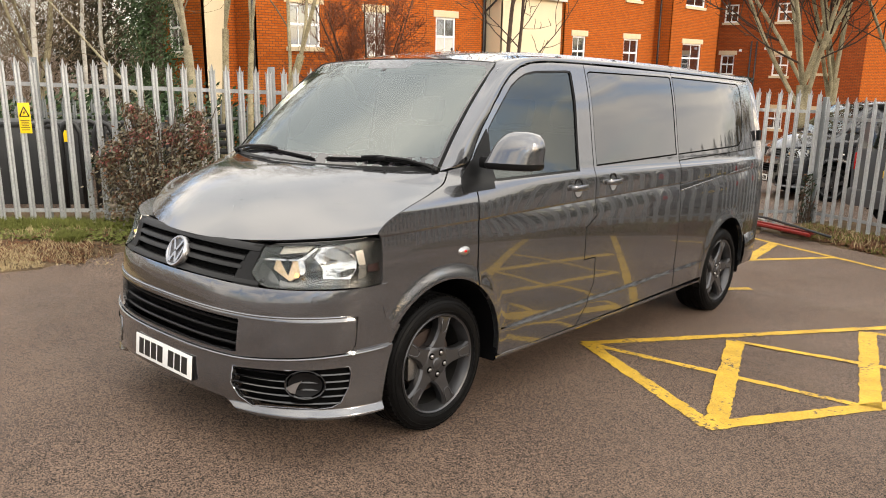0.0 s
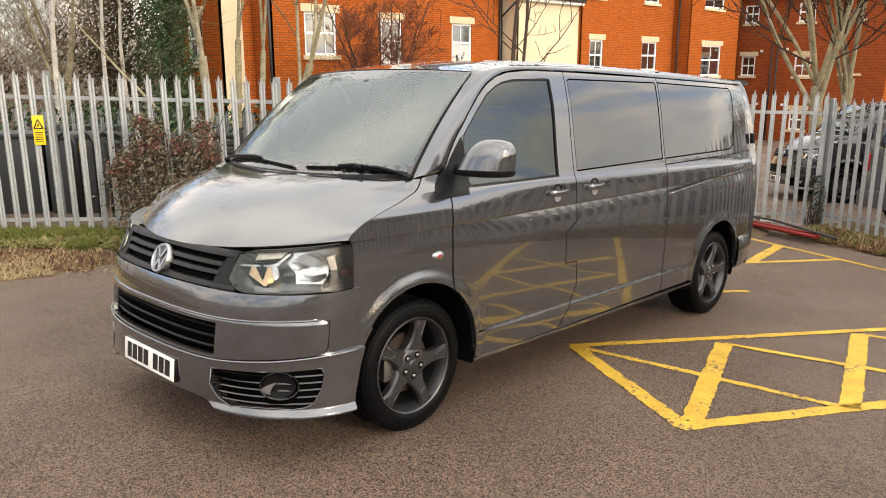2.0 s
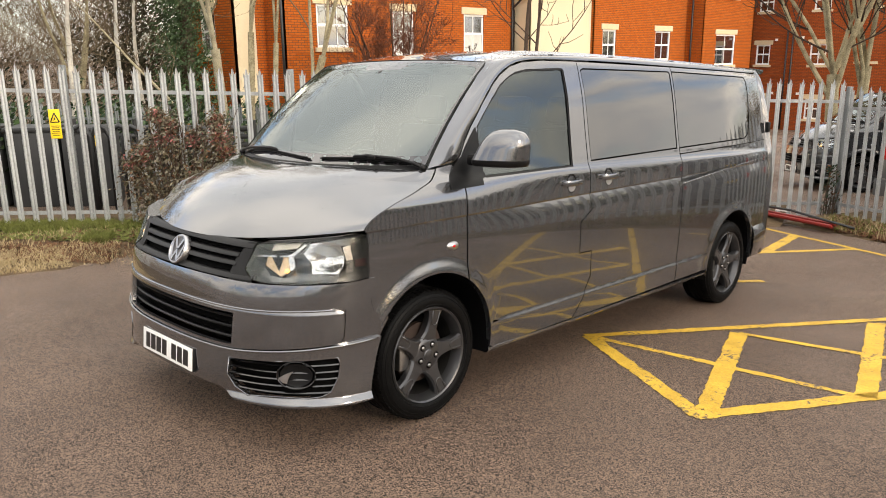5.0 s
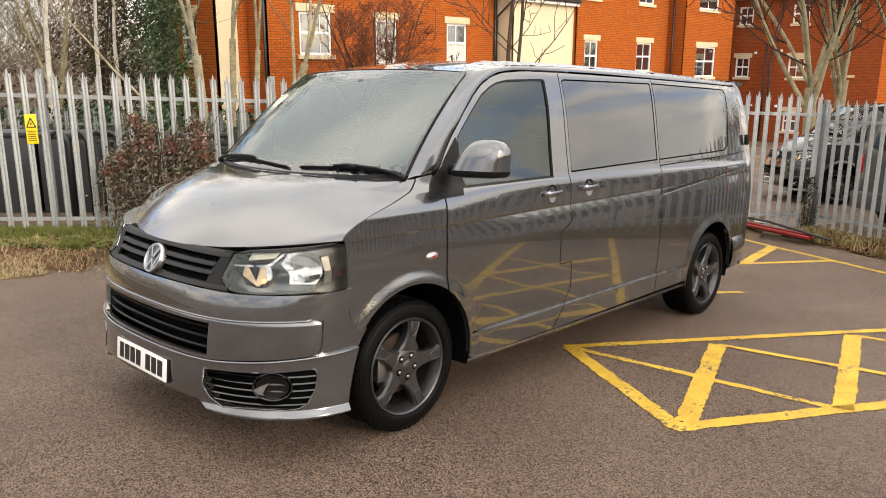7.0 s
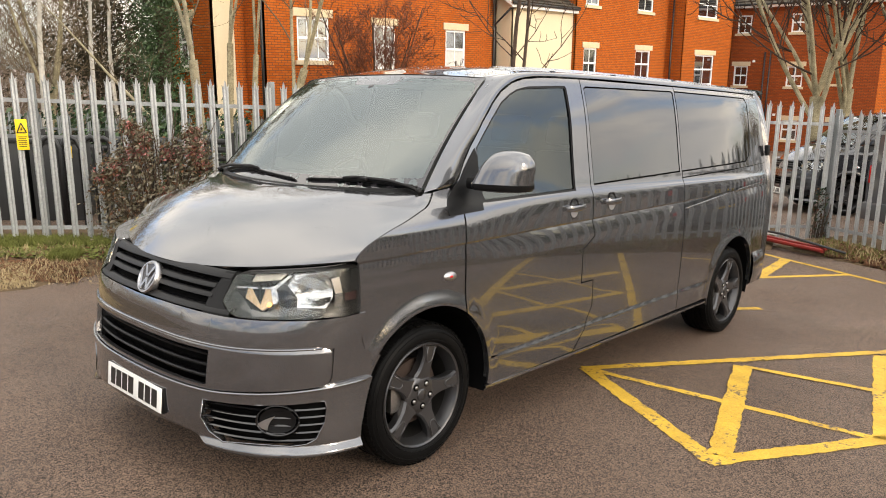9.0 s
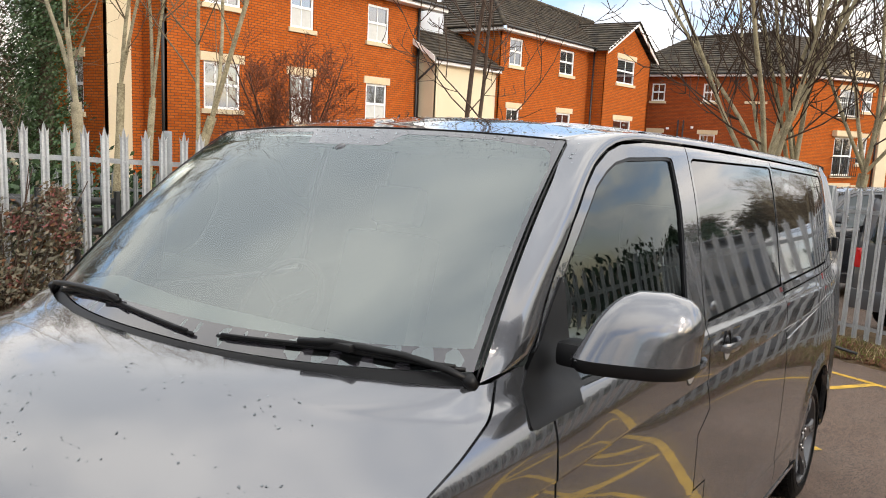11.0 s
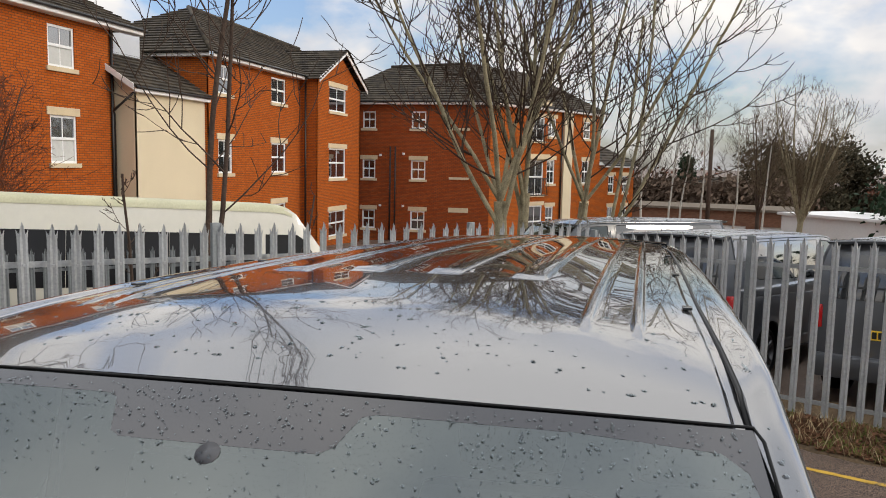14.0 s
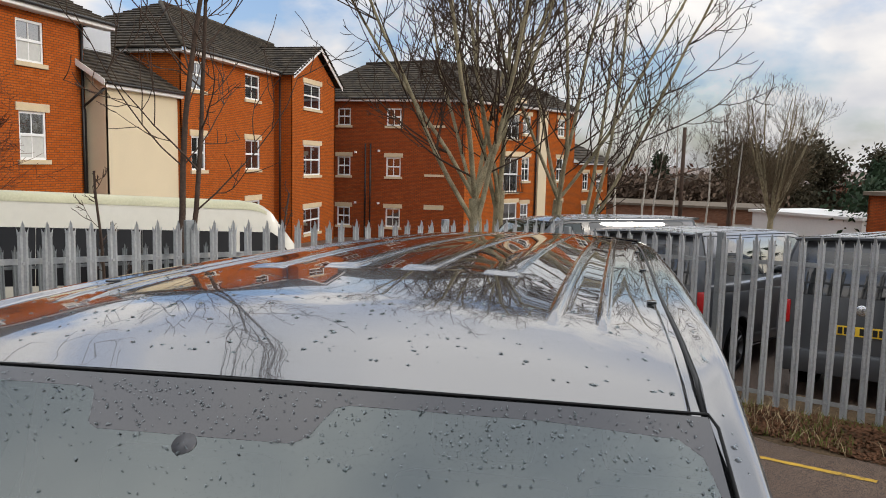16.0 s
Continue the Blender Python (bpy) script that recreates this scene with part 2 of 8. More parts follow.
BRICK = brickwork("orange brick", (0.40, 0.085, 0.014), (0.48, 0.120, 0.022), (0.17, 0.068, 0.032))
# darker than BRICK: the shade on the sun-averted front is in the colour
BRICK_RED_SHADED = brickwork("red brick, shaded tone", (0.29, 0.060, 0.018), (0.36, 0.084, 0.026), (0.14, 0.056, 0.028))
STONE = material("cast stone", (0.62, 0.50, 0.33), rough=0.8, vary=0.12, scale=3, fine=40)
RENDER_WALL = material("cream render", (0.66, 0.56, 0.39), rough=0.85, vary=0.06, scale=0.8, fine=25)
UPVC = material("white window frame", (0.82, 0.82, 0.80), rough=0.35, vary=0.04)
WHITE_TRIM = material("white fascia", (0.80, 0.78, 0.76), rough=0.5, vary=0.06)
PANE = material("window pane", (0.02, 0.024, 0.028), rough=0.04, vary=0.0, spec=0.8, coat=1.0)
PANE.node_tree.nodes["Principled BSDF"].inputs["Coat IOR"].default_value = 3.0
CURTAIN = material("net curtain", (0.55, 0.55, 0.52), rough=0.8, vary=0.1)
BLACK_PIPE = material("black downpipe", (0.012, 0.012, 0.012), rough=0.4, vary=0.1)
BARK = material("pale bark", (0.27, 0.225, 0.15), rough=0.9, vary=0.4, scale=6, fine=45, bump=0.4, tint=(0.33, 0.29, 0.20))
BARK_TAN = material("tan bark", (0.23, 0.185, 0.11), rough=0.9, vary=0.5, scale=6, fine=45, bump=0.4, tint=(0.30, 0.26, 0.17))
BARK_DARK = material("dark bark", (0.075, 0.052, 0.040), rough=0.9, vary=0.4, scale=6, fine=45, bump=0.4)
TAN_TWIG = material("tan twigs", (0.13, 0.098, 0.062), rough=0.9, vary=0.3, scale=5, fine=40)
DARK_TWIG = material("dark brown twigs", (0.060, 0.041, 0.030), rough=0.9, vary=0.3, scale=5, fine=40)
TWIG = material("bare twigs", (0.072, 0.052, 0.036), rough=0.9, vary=0.3, scale=5, fine=40)
BIRCH = material("birch bark", (0.45, 0.42, 0.37), rough=0.8, vary=0.4, scale=4, fine=20)
IVY = material("ivy leaves", (0.035, 0.070, 0.022), rough=0.55, vary=0.5, scale=3, fine=12)
EVERGREEN = material("evergreen leaves", (0.022, 0.040, 0.020), rough=0.7, vary=0.5, scale=1, fine=6)
SHRUB_GREEN = material("shrub leaves", (0.075, 0.086, 0.042), rough=0.5, vary=0.5, scale=5, fine=30, tint=(0.13, 0.100, 0.065))
SHRUB_RED = material("red shrub leaves", (0.32, 0.110, 0.100), rough=0.6, vary=0.4, scale=5, fine=30)
WHITE_PAINT = material("cream white van paint", (0.60, 0.575, 0.49), rough=0.3, coat=0.5, vary=0.05)
DARK_PAINT = material("black car paint", (0.012, 0.013, 0.016), rough=0.2, coat=1.0, vary=0.0)
BLUE_GREY_PAINT = material("blue grey car paint", (0.080, 0.085, 0.095), rough=0.3, metal=0.4, coat=1.0, vary=0.0)
SILVER_PAINT = material("silver roof paint", (0.40, 0.41, 0.43), rough=0.3, metal=0.5, coat=1.0, vary=0.03)
RED_PLASTIC = material("red barrier plastic", (0.24, 0.018, 0.014), rough=0.45, vary=0.25, scale=8)
BIN = material("dark grey plastic", (0.014, 0.015, 0.016), rough=0.45, vary=0.2)
TIMBER = material("weathered boards", (0.16, 0.13, 0.10), rough=0.85, vary=0.3, scale=4, fine=50)

SENSOR = material("sensor window", (0.05, 0.05, 0.055), rough=0.3, vary=0.1, scale=40)


from mathutils.bvhtree import BVHTree


# ---- shape helpers ----
def part(name, bm, mat, parent=None, label="", angle=38):
    me = bpy.data.meshes.new(name)
    lim = radians(angle)
    for f in bm.faces:
        f.smooth = True
    for e in bm.edges:
        if len(e.link_faces) == 2:
            e.smooth = e.calc_face_angle(0.0) < lim
    bm.to_mesh(me)
    bm.free()
    me.materials.append(mat)
    ob = new(name, me)
    ob.parent = parent
    if label:
        ob["label"] = label
    return ob


def thing(name, label, category, at=None, group="", kind=""):
    ob = new(name)
    ob.empty_display_size = 0.1
    if at is not None:
        ob.matrix_world = at
    return tagged(ob, label, category, group, kind)


def box(bm, c, s, turn=None, bevel=0.0):
    r = bmesh.ops.create_cube(bm, size=1.0)
    vs = r["verts"]
    bmesh.ops.scale(bm, vec=s, verts=vs)
    if bevel:
        es = list({e for v in vs for e in v.link_edges})
        out = bmesh.ops.bevel(bm, geom=es, offset=bevel, segments=2, affect="EDGES", profile=0.6)
        vs = list({v for f in out["faces"] for v in f.verts} | {v for v in vs if v.is_valid})
    m = Matrix.Translation(c) @ (turn.to_4x4() if turn else Matrix())
    bmesh.ops.transform(bm, matrix=m, verts=vs)
    return vs


def rod(bm, a, b, r0, r1=None, seg=8, caps=True):
    a, b = Vector(a), Vector(b)
    r1 = r0 if r1 is None else r1
    d = (b - a).normalized()
    s = d.orthogonal().normalized()
    t = d.cross(s)
    ra, rb = [], []
    for i in range(seg):
        w = 2 * math.pi * i / seg
        o = s * math.cos(w) + t * math.sin(w)
        ra.append(bm.verts.new(a + o * r0))
        rb.append(bm.verts.new(b + o * r1))
    for i in range(seg):
        j = (i + 1) % seg
        bm.faces.new((ra[i], ra[j], rb[j], rb[i]))
    if caps:
        bm.faces.new(ra[::-1])
        bm.faces.new(rb)


def tube(bm, pts, r, seg=8):
    """One unbroken round bar through the places given."""
    pts = [Vector(p) for p in pts]
    rings, up = [], None
    for i, p in enumerate(pts):
        d = (pts[min(i + 1, len(pts) - 1)] - pts[max(i - 1, 0)]).normalized()
        up = d.orthogonal().normalized() if up is None else (up - d * up.dot(d)).normalized()
        t = d.cross(up)
        rings.append([bm.verts.new(p + (up * math.cos(2 * math.pi * k / seg) + t * math.sin(2 * math.pi * k / seg)) * r) for k in range(seg)])
    for a, b in zip(rings, rings[1:]):
        for k in range(seg):
            j = (k + 1) % seg
            bm.faces.new((a[k], a[j], b[j], b[k]))
    bm.faces.new(rings[0][::-1])
    bm.faces.new(rings[-1])


def prism(bm, pts, depth):
    """A flat outline pushed along a vector."""
    d = Vector(depth)
    a = [bm.verts.new(Vector(p)) for p in pts]
    b = [bm.verts.new(Vector(p) + d) for p in pts]
    bm.faces.new(a)
    bm.faces.new(b[::-1])
    n = len(pts)
    for i in range(n):
        j = (i + 1) % n
        bm.faces.new((a[j], a[i], b[i], b[j]))
    bmesh.ops.recalc_face_normals(bm, faces=bm.faces[:])


def lathe(bm, profile, seg=48, axis="x", centre=(0, 0, 0), close=False):
    """profile: (radius, along) pairs turned about an axis."""
    c = Vector(centre)
    rings = []
    for r, h in profile:
        ring = []
        for i in range(seg):
            w = 2 * math.pi * i / seg
            p = Vector((h, r * math.cos(w), r * math.sin(w))) if axis == "x" else (Vector((r * math.cos(w), r * math.sin(w), h)) if axis == "z" else Vector((r * math.cos(w), h, r * math.sin(w))))
            ring.append(bm.verts.new(c + p))
        rings.append(ring)
    pairs = list(zip(rings, rings[1:])) + ([(rings[-1], rings[0])] if close else [])
    for a, b in pairs:
        for i in range(seg):
            j = (i + 1) % seg
            bm.faces.new((a[i], a[j], b[j], b[i]))
    bmesh.ops.recalc_face_normals(bm, faces=bm.faces[:])


def inset(poly, d):
    """A closed outline drawn in by d, whichever way round it runs."""
    area = sum(a[0] * b[1] - b[0] * a[1] for a, b in zip(poly, poly[1:] + poly[:1]))
    s = 1 if area > 0 else -1
    out = []
    n = len(poly)
    for i in range(n):
        p0, p, p1 = Vector(poly[i - 1]), Vector(poly[i]), Vector(poly[(i + 1) % n])
        a, b = (p - p0).normalized(), (p1 - p).normalized()
        na, nb = Vector((-a.y, a.x)) * s, Vector((-b.y, b.x)) * s
        m = na + nb
        k = m.dot(na)
        m = m * (d / k) if k > 0.35 else m.normalized() * d * 1.4
        out.append((p.x + m.x, p.y + m.y))
    return out


def arc(cx, cy, r, a0, a1, n=14):
    return [(cx + r * math.cos(radians(a0 + (a1 - a0) * i / n)), cy + r * math.sin(radians(a0 + (a1 - a0) * i / n))) for i in range(n + 1)]


def within(p, poly):
    hit = False
    for (x0, y0), (x1, y1) in zip(poly, poly[1:] + poly[:1]):
        if (y0 > p.y) != (y1 > p.y) and p.x < x0 + (p.y - y0) * (x1 - x0) / (y1 - y0):
            hit = not hit
    return hit


def skin(name, poly, fn, mat, parent=None, holes=(), step=0.08, cuts=(), depth=0.014, flip=False, label="", gap=0.0):
    """A panel cut from a curved surface: fn takes the plan pair (u, v) to a place; poly is the outline in (u, v). Its rim is turned inwards."""
    bm = bmesh.new()
    loops = [inset(list(poly), gap) if gap else list(poly)] + [list(h) for h in holes]
    vs = [bm.verts.new((p[0], p[1], 0)) for p in loops[0]]
    for i in range(len(vs)):
        bm.edges.new((vs[i], vs[(i + 1) % len(vs)]))
    bmesh.ops.triangle_fill(bm, use_beauty=True, use_dissolve=False, edges=bm.edges[:])
    for h in loops[1:]:
        for (x0, y0), (x1, y1) in zip(h, h[1:] + h[:1]):
            bmesh.ops.bisect_plane(bm, geom=bm.verts[:] + bm.edges[:] + bm.faces[:], plane_co=(x0, y0, 0), plane_no=(y1 - y0, x0 - x1, 0), dist=1e-5)
    bad = [f for f in bm.faces if not within(f.calc_center_median(), loops[0]) or any(within(f.calc_center_median(), h) for h in loops[1:])]
    if bad:
        bmesh.ops.delete(bm, geom=bad, context="FACES_ONLY")
    us = [v.co.x for v in bm.verts]
    ws = [v.co.y for v in bm.verts]
    for lo, hi, ax in ((min(us), max(us), 0), (min(ws), max(ws), 1)):
        k = max(1, int((hi - lo) / step))
        for i in range(1, k):
            co = [0, 0, 0]
            co[ax] = lo + (hi - lo) * i / k
            no = [0, 0, 0]
            no[ax] = 1
            bmesh.ops.bisect_plane(bm, geom=bm.verts[:] + bm.edges[:] + bm.faces[:], plane_co=co, plane_no=no, dist=1e-5)
    for co, no in cuts:
        bmesh.ops.bisect_plane(bm, geom=bm.verts[:] + bm.edges[:] + bm.faces[:], plane_co=(*co, 0), plane_no=(*no, 0), dist=1e-5)
    bm.verts.ensure_lookup_table()
    bm.verts.index_update()
    P, N = [], []
    h = 0.002
    for v in bm.verts:
        u, w = v.co.x, v.co.y
        P.append(fn(u, w))
        n = (fn(u + h, w) - fn(u - h, w)).cross(fn(u, w + h) - fn(u, w - h)).normalized()
        N.append(-n if flip else n)
    faces, fn_loops = [], []
    for f in bm.faces:
        idx = [v.index for v in f.verts]
        cn = (P[idx[1]] - P[idx[0]]).cross(P[idx[2]] - P[idx[0]])
        if cn.dot(N[idx[0]]) < 0:
            idx = idx[::-1]
        faces.append(idx)
        fn_loops += [N[i] for i in idx]
    verts = list(P)
    back = {}
    if depth:
        for e in bm.edges:
            if len(e.link_faces) != 1:
                continue
            i, j = e.verts[0].index, e.verts[1].index
            for k in (i, j):
                if k not in back:
                    back[k] = len(verts)
                    verts.append(P[k] - N[k] * depth)
            q = [P[i], P[j], verts[back[j]], verts[back[i]]]
            fc = e.link_faces[0].calc_center_median()
            mid = fn(fc.x, fc.y) - (P[i] + P[j]) / 2
            n = (q[1] - q[0]).cross(q[3] - q[0])
            n = n.normalized() if n.length > 1e-12 else N[i]
            ids = [i, j, back[j], back[i]]
            if n.dot(mid) > 0:
                n, ids = -n, ids[::-1]
            faces.append(ids)
            fn_loops += [n] * 4
    bm.free()
    me = bpy.data.meshes.new(name)
    me.from_pydata(verts, [], faces)
    me.polygons.foreach_set("use_smooth", [True] * len(faces))
    me.normals_split_custom_set(fn_loops)
    me.materials.append(mat)
    ob = new(name, me)
    ob.parent = parent
    if label:
        ob["label"] = label
    return ob


def smooth(a, b, x):
    t = min(1.0, max(0.0, (x - a) / (b - a)))
    return t * t * (3 - 2 * t)


SLOPES = {}


def table(xs, ys, x):
    """A smooth curve through the pairs that never overshoots them."""
    key = (tuple(xs), tuple(ys))
    if key not in SLOPES:
        h = [b - a for a, b in zip(xs, xs[1:])]
        d = [(b - a) / w for a, b, w in zip(ys, ys[1:], h)]
        m = [d[0]]
        for i in range(1, len(xs) - 1):
            if d[i - 1] * d[i] <= 0:
                m.append(0.0)
            else:
                w1, w2 = 2 * h[i] + h[i - 1], h[i] + 2 * h[i - 1]
                m.append((w1 + w2) / (w1 / d[i - 1] + w2 / d[i]))
        m.append(d[-1])
        SLOPES[key] = m
    m = SLOPES[key]
    if x <= xs[0]:
        return ys[0] + 0.0 * x
    if x >= xs[-1]:
        return ys[-1]
    i = 0
    while x > xs[i + 1]:
        i += 1
    h = xs[i + 1] - xs[i]
    t = (x - xs[i]) / h
    return (2 * t ** 3 - 3 * t ** 2 + 1) * ys[i] + (t ** 3 - 2 * t ** 2 + t) * h * m[i] + (3 * t ** 2 - 2 * t ** 3) * ys[i + 1] + (t ** 3 - t ** 2) * h * m[i + 1]


# ---- ground ----
def asphalt_material():
    m = material("worn brown asphalt", (0.080, 0.051, 0.036), rough=0.75, vary=0.22, scale=0.7, fine=190, tint=(0.108, 0.074, 0.055), bump=0.9, bump_scale=240)
    nt = m.node_tree
    b = nt.nodes["Principled BSDF"]
    b.inputs["Specular IOR Level"].default_value = 0.3
    tc = [n for n in nt.nodes if n.type == "TEX_COORD"][0]
    # pale and dark chippings
    vor = nt.nodes.new("ShaderNodeTexVoronoi")
    vor.inputs["Scale"].default_value = 200
    nt.links.new(tc.outputs["Object"], vor.inputs["Vector"])
    sep = nt.nodes.new("ShaderNodeSeparateColor")
    nt.links.new(vor.outputs["Color"], sep.inputs["Color"])
    rg = nt.nodes.new("ShaderNodeMapRange")
    rg.inputs["From Min"].default_value = 0.12
    rg.inputs["From Max"].default_value = 1.0
    rg.inputs["To Min"].default_value = 0.05
    rg.inputs["To Max"].default_value = 2.9
    nt.links.new(sep.outputs["Red"], rg.inputs["Value"])
    src = b.inputs["Base Color"].links[0].from_socket
    mul = nt.nodes.new("ShaderNodeVectorMath")
    mul.operation = "SCALE"
    nt.links.new(src, mul.inputs[0])
    nt.links.new(rg.outputs["Result"], mul.inputs["Scale"])
    nt.links.new(mul.outputs["Vector"], b.inputs["Base Color"])
    # damp patches
    n = nt.nodes.new("ShaderNodeTexNoise")
    n.inputs["Scale"].default_value = 0.55
    n.inputs["Detail"].default_value = 6
    nt.links.new(tc.outputs["Object"], n.inputs["Vector"])
    mr = nt.nodes.new("ShaderNodeMapRange")
    mr.inputs["From Min"].default_value = 0.35
    mr.inputs["From Max"].default_value = 0.65
    mr.inputs["To Min"].default_value = 0.42
    mr.inputs["To Max"].default_value = 0.72
    nt.links.new(n.outputs["Fac"], mr.inputs["Value"])
    nt.links.new(mr.outputs["Result"], b.inputs["Roughness"])
    return m


ASPHALT = asphalt_material()


def worn_paint():
    """Road paint rubbed through to the asphalt in flecks and patches."""
    m = material("worn yellow road paint", (0.50, 0.285, 0.022), rough=0.65, vary=0.25, scale=5, fine=90, tint=(0.56, 0.345, 0.035), bump=0.4, bump_scale=150)
    nt = m.node_tree
    b = nt.nodes["Principled BSDF"]
    tone = b.inputs["Base Color"].links[0].from_socket
    tc = [n for n in nt.nodes if n.type == "TEX_COORD"][0]
    fleck = nt.nodes.new("ShaderNodeTexNoise")
    fleck.inputs["Scale"].default_value = 34
    fleck.inputs["Detail"].default_value = 7
    fleck.inputs["Roughness"].default_value = 0.7
    patch = nt.nodes.new("ShaderNodeTexNoise")
    patch.inputs["Scale"].default_value = 2.6
    patch.inputs["Detail"].default_value = 3
    nt.links.new(tc.outputs["Object"], fleck.inputs["Vector"])
    nt.links.new(tc.outputs["Object"], patch.inputs["Vector"])
    add = nt.nodes.new("ShaderNodeMath")
    add.operation = "MULTIPLY_ADD"
    add.inputs[1].default_value = 0.55
    nt.links.new(patch.outputs["Fac"], add.inputs[0])
    nt.links.new(fleck.outputs["Fac"], add.inputs[2])
    rub = nt.nodes.new("ShaderNodeMapRange")
    rub.inputs["From Min"].default_value = 0.86
    rub.inputs["From Max"].default_value = 0.93
    nt.links.new(add.outputs["Value"], rub.inputs["Value"])
    mix = nt.nodes.new("ShaderNodeMix")
    mix.data_type = "RGBA"
    nt.links.new(rub.outputs["Result"], mix.inputs["Factor"])
    nt.links.new(tone, mix.inputs["A"])
    mix.inputs["B"].default_value = (0.085, 0.062, 0.045, 1)
    nt.links.new(mix.outputs["Result"], b.inputs["Base Color"])
    return m


YELLOW_LINE = worn_paint()
SOIL = material("soil and dead leaves", (0.050, 0.034, 0.021), rough=0.95, vary=0.55, scale=4, fine=40, bump=0.8, bump_scale=50, tint=(0.11, 0.075, 0.045))
GRASS = material("short grass", (0.125, 0.135, 0.038), rough=0.8, vary=0.45, scale=4, fine=30)
DRY_GRASS = material("dry grass", (0.36, 0.28, 0.165), rough=0.9, vary=0.35, scale=4, fine=30)
LEAF_LITTER = material("dead leaves", (0.125, 0.060, 0.032), rough=0.8, vary=0.5, scale=7, fine=40)


def lot_z(x, y):
    """Height of the ground: the slope of the car park, which flattens out far away."""
    fx, fy = 90 * math.tanh(x / 90), 90 * math.tanh(y / 90)
    return 0.02288 * fx - 0.05419 * fy


def make_ground():
    bm = bmesh.new()
    cs = sorted({round(s * v, 3) for v in (0, 2, 4, 6, 9, 13, 18, 25, 35, 50, 70, 100, 140, 200, 320, 600, 1200, 3000) for s in (-1, 1)})
    grid = [[bm.verts.new((x, y, lot_z(x, y))) for x in cs] for y in cs]
    for j in range(len(cs) - 1):
        for i in range(len(cs) - 1):
            bm.faces.new((grid[j][i], grid[j][i + 1], grid[j + 1][i + 1], grid[j + 1][i]))
    return tagged(part("ground", bm, ASPHALT), "brown worn asphalt car park surface, damp in patches", "ground", kind="structure")


make_ground()

# fence lines, as plan points on the lot
FENCE_A, CORNER, FENCE_B = Vector((-6.30, 0.20)), Vector((-0.12, 9.02)), Vector((2.40, 7.60))
L_DIR = (CORNER - FENCE_A).normalized()
R_DIR = (FENCE_B - CORNER).normalized()


def verge(name, edge, back, label):
    """A strip of rough soil between the asphalt's edge and the fence, with a low broken rim."""
    rnd = random.Random(5)
    bm = bmesh.new()
    rows = []
    n = 60
    for i in range(n + 1):
        t = i / n

        def along(line):
            d = [0]
            for a, b in zip(line, line[1:]):
                d.append(d[-1] + (Vector(b) - Vector(a)).length)
            s = t * d[-1]
            for k in range(len(line) - 1):
                if s <= d[k + 1] + 1e-9:
                    f = (s - d[k]) / (d[k + 1] - d[k])
                    return Vector(line[k]).lerp(Vector(line[k + 1]), f)
            return Vector(line[-1])
        a, b = along(edge), along(back)
        row = []
        m = 14
        for j in range(m + 1):
            f = j / m
            p = a.lerp(b, f)
            h = 0.012 + 0.09 * smooth(0.0, 0.45, f) + 0.035 * noise.noise(Vector((p.x * 2.2, p.y * 2.2, 0)))
            if j == 0:
                h = -0.01
                p = p + Vector((rnd.uniform(-1, 1), rnd.uniform(-1, 1))) * 0.05
            row.append(bm.verts.new(on_lot(p.x, p.y, h)))
        rows.append(row)
    for r0, r1 in zip(rows, rows[1:]):
        for k in range(len(r0) - 1):
            bm.faces.new((r0[k], r0[k + 1], r1[k + 1], r1[k]))
    bmesh.ops.recalc_face_normals(bm, faces=bm.faces[:])
    if sum(f.normal.z for f in bm.faces) < 0:
        bmesh.ops.reverse_faces(bm, faces=bm.faces[:])
    return tagged(part(name, bm, SOIL, angle=80), label, "verge", kind="structure")


la = FENCE_A - L_DIR * 6.0
L_N = Vector((L_DIR.y, -L_DIR.x))
R_N = Vector((R_DIR.y, -R_DIR.x))
VERGES = [verge("verge_west", [(-4.2, -7.0), (-3.95, -2.0), (-3.9, -0.55), (-3.88, -0.1), (-4.06, 0.38), (-4.25, 0.8), (-3.3, 3.0), (-0.3, 7.75)],
      [tuple(la - L_N * 0.9), tuple(FENCE_A - L_N * 0.9), tuple(CORNER - L_N * 0.9)], "rough verge of soil, moss and dead leaves below the fence"),
verge("verge_north", [(-0.45, 8.05), (0.4, 7.75), (1.2, 7.35), (2.1, 6.75), (3.2, 6.05), (6.2, 4.3)],
      [tuple(CORNER - R_N * 0.7), tuple(FENCE_B - R_N * 0.7), tuple(FENCE_B + R_DIR * 4.3 - R_N * 0.7)], "rough verge with dry grass and leaf litter below the fence")]
VERGE_TREES = [BVHTree.FromPolygons([v.co for v in o.data.vertices], [p.vertices for p in o.data.polygons]) for o in VERGES]


def verge_top(x, y):
    """The place on the verge, or on the asphalt, below a plan point."""
    for tree in VERGE_TREES:
        hit = tree.ray_cast(on_lot(x, y, 1.0), Vector((0, 0, -1)))
        if hit[0] is not None:
            return hit[0]
    return on_lot(x, y, 0.0)


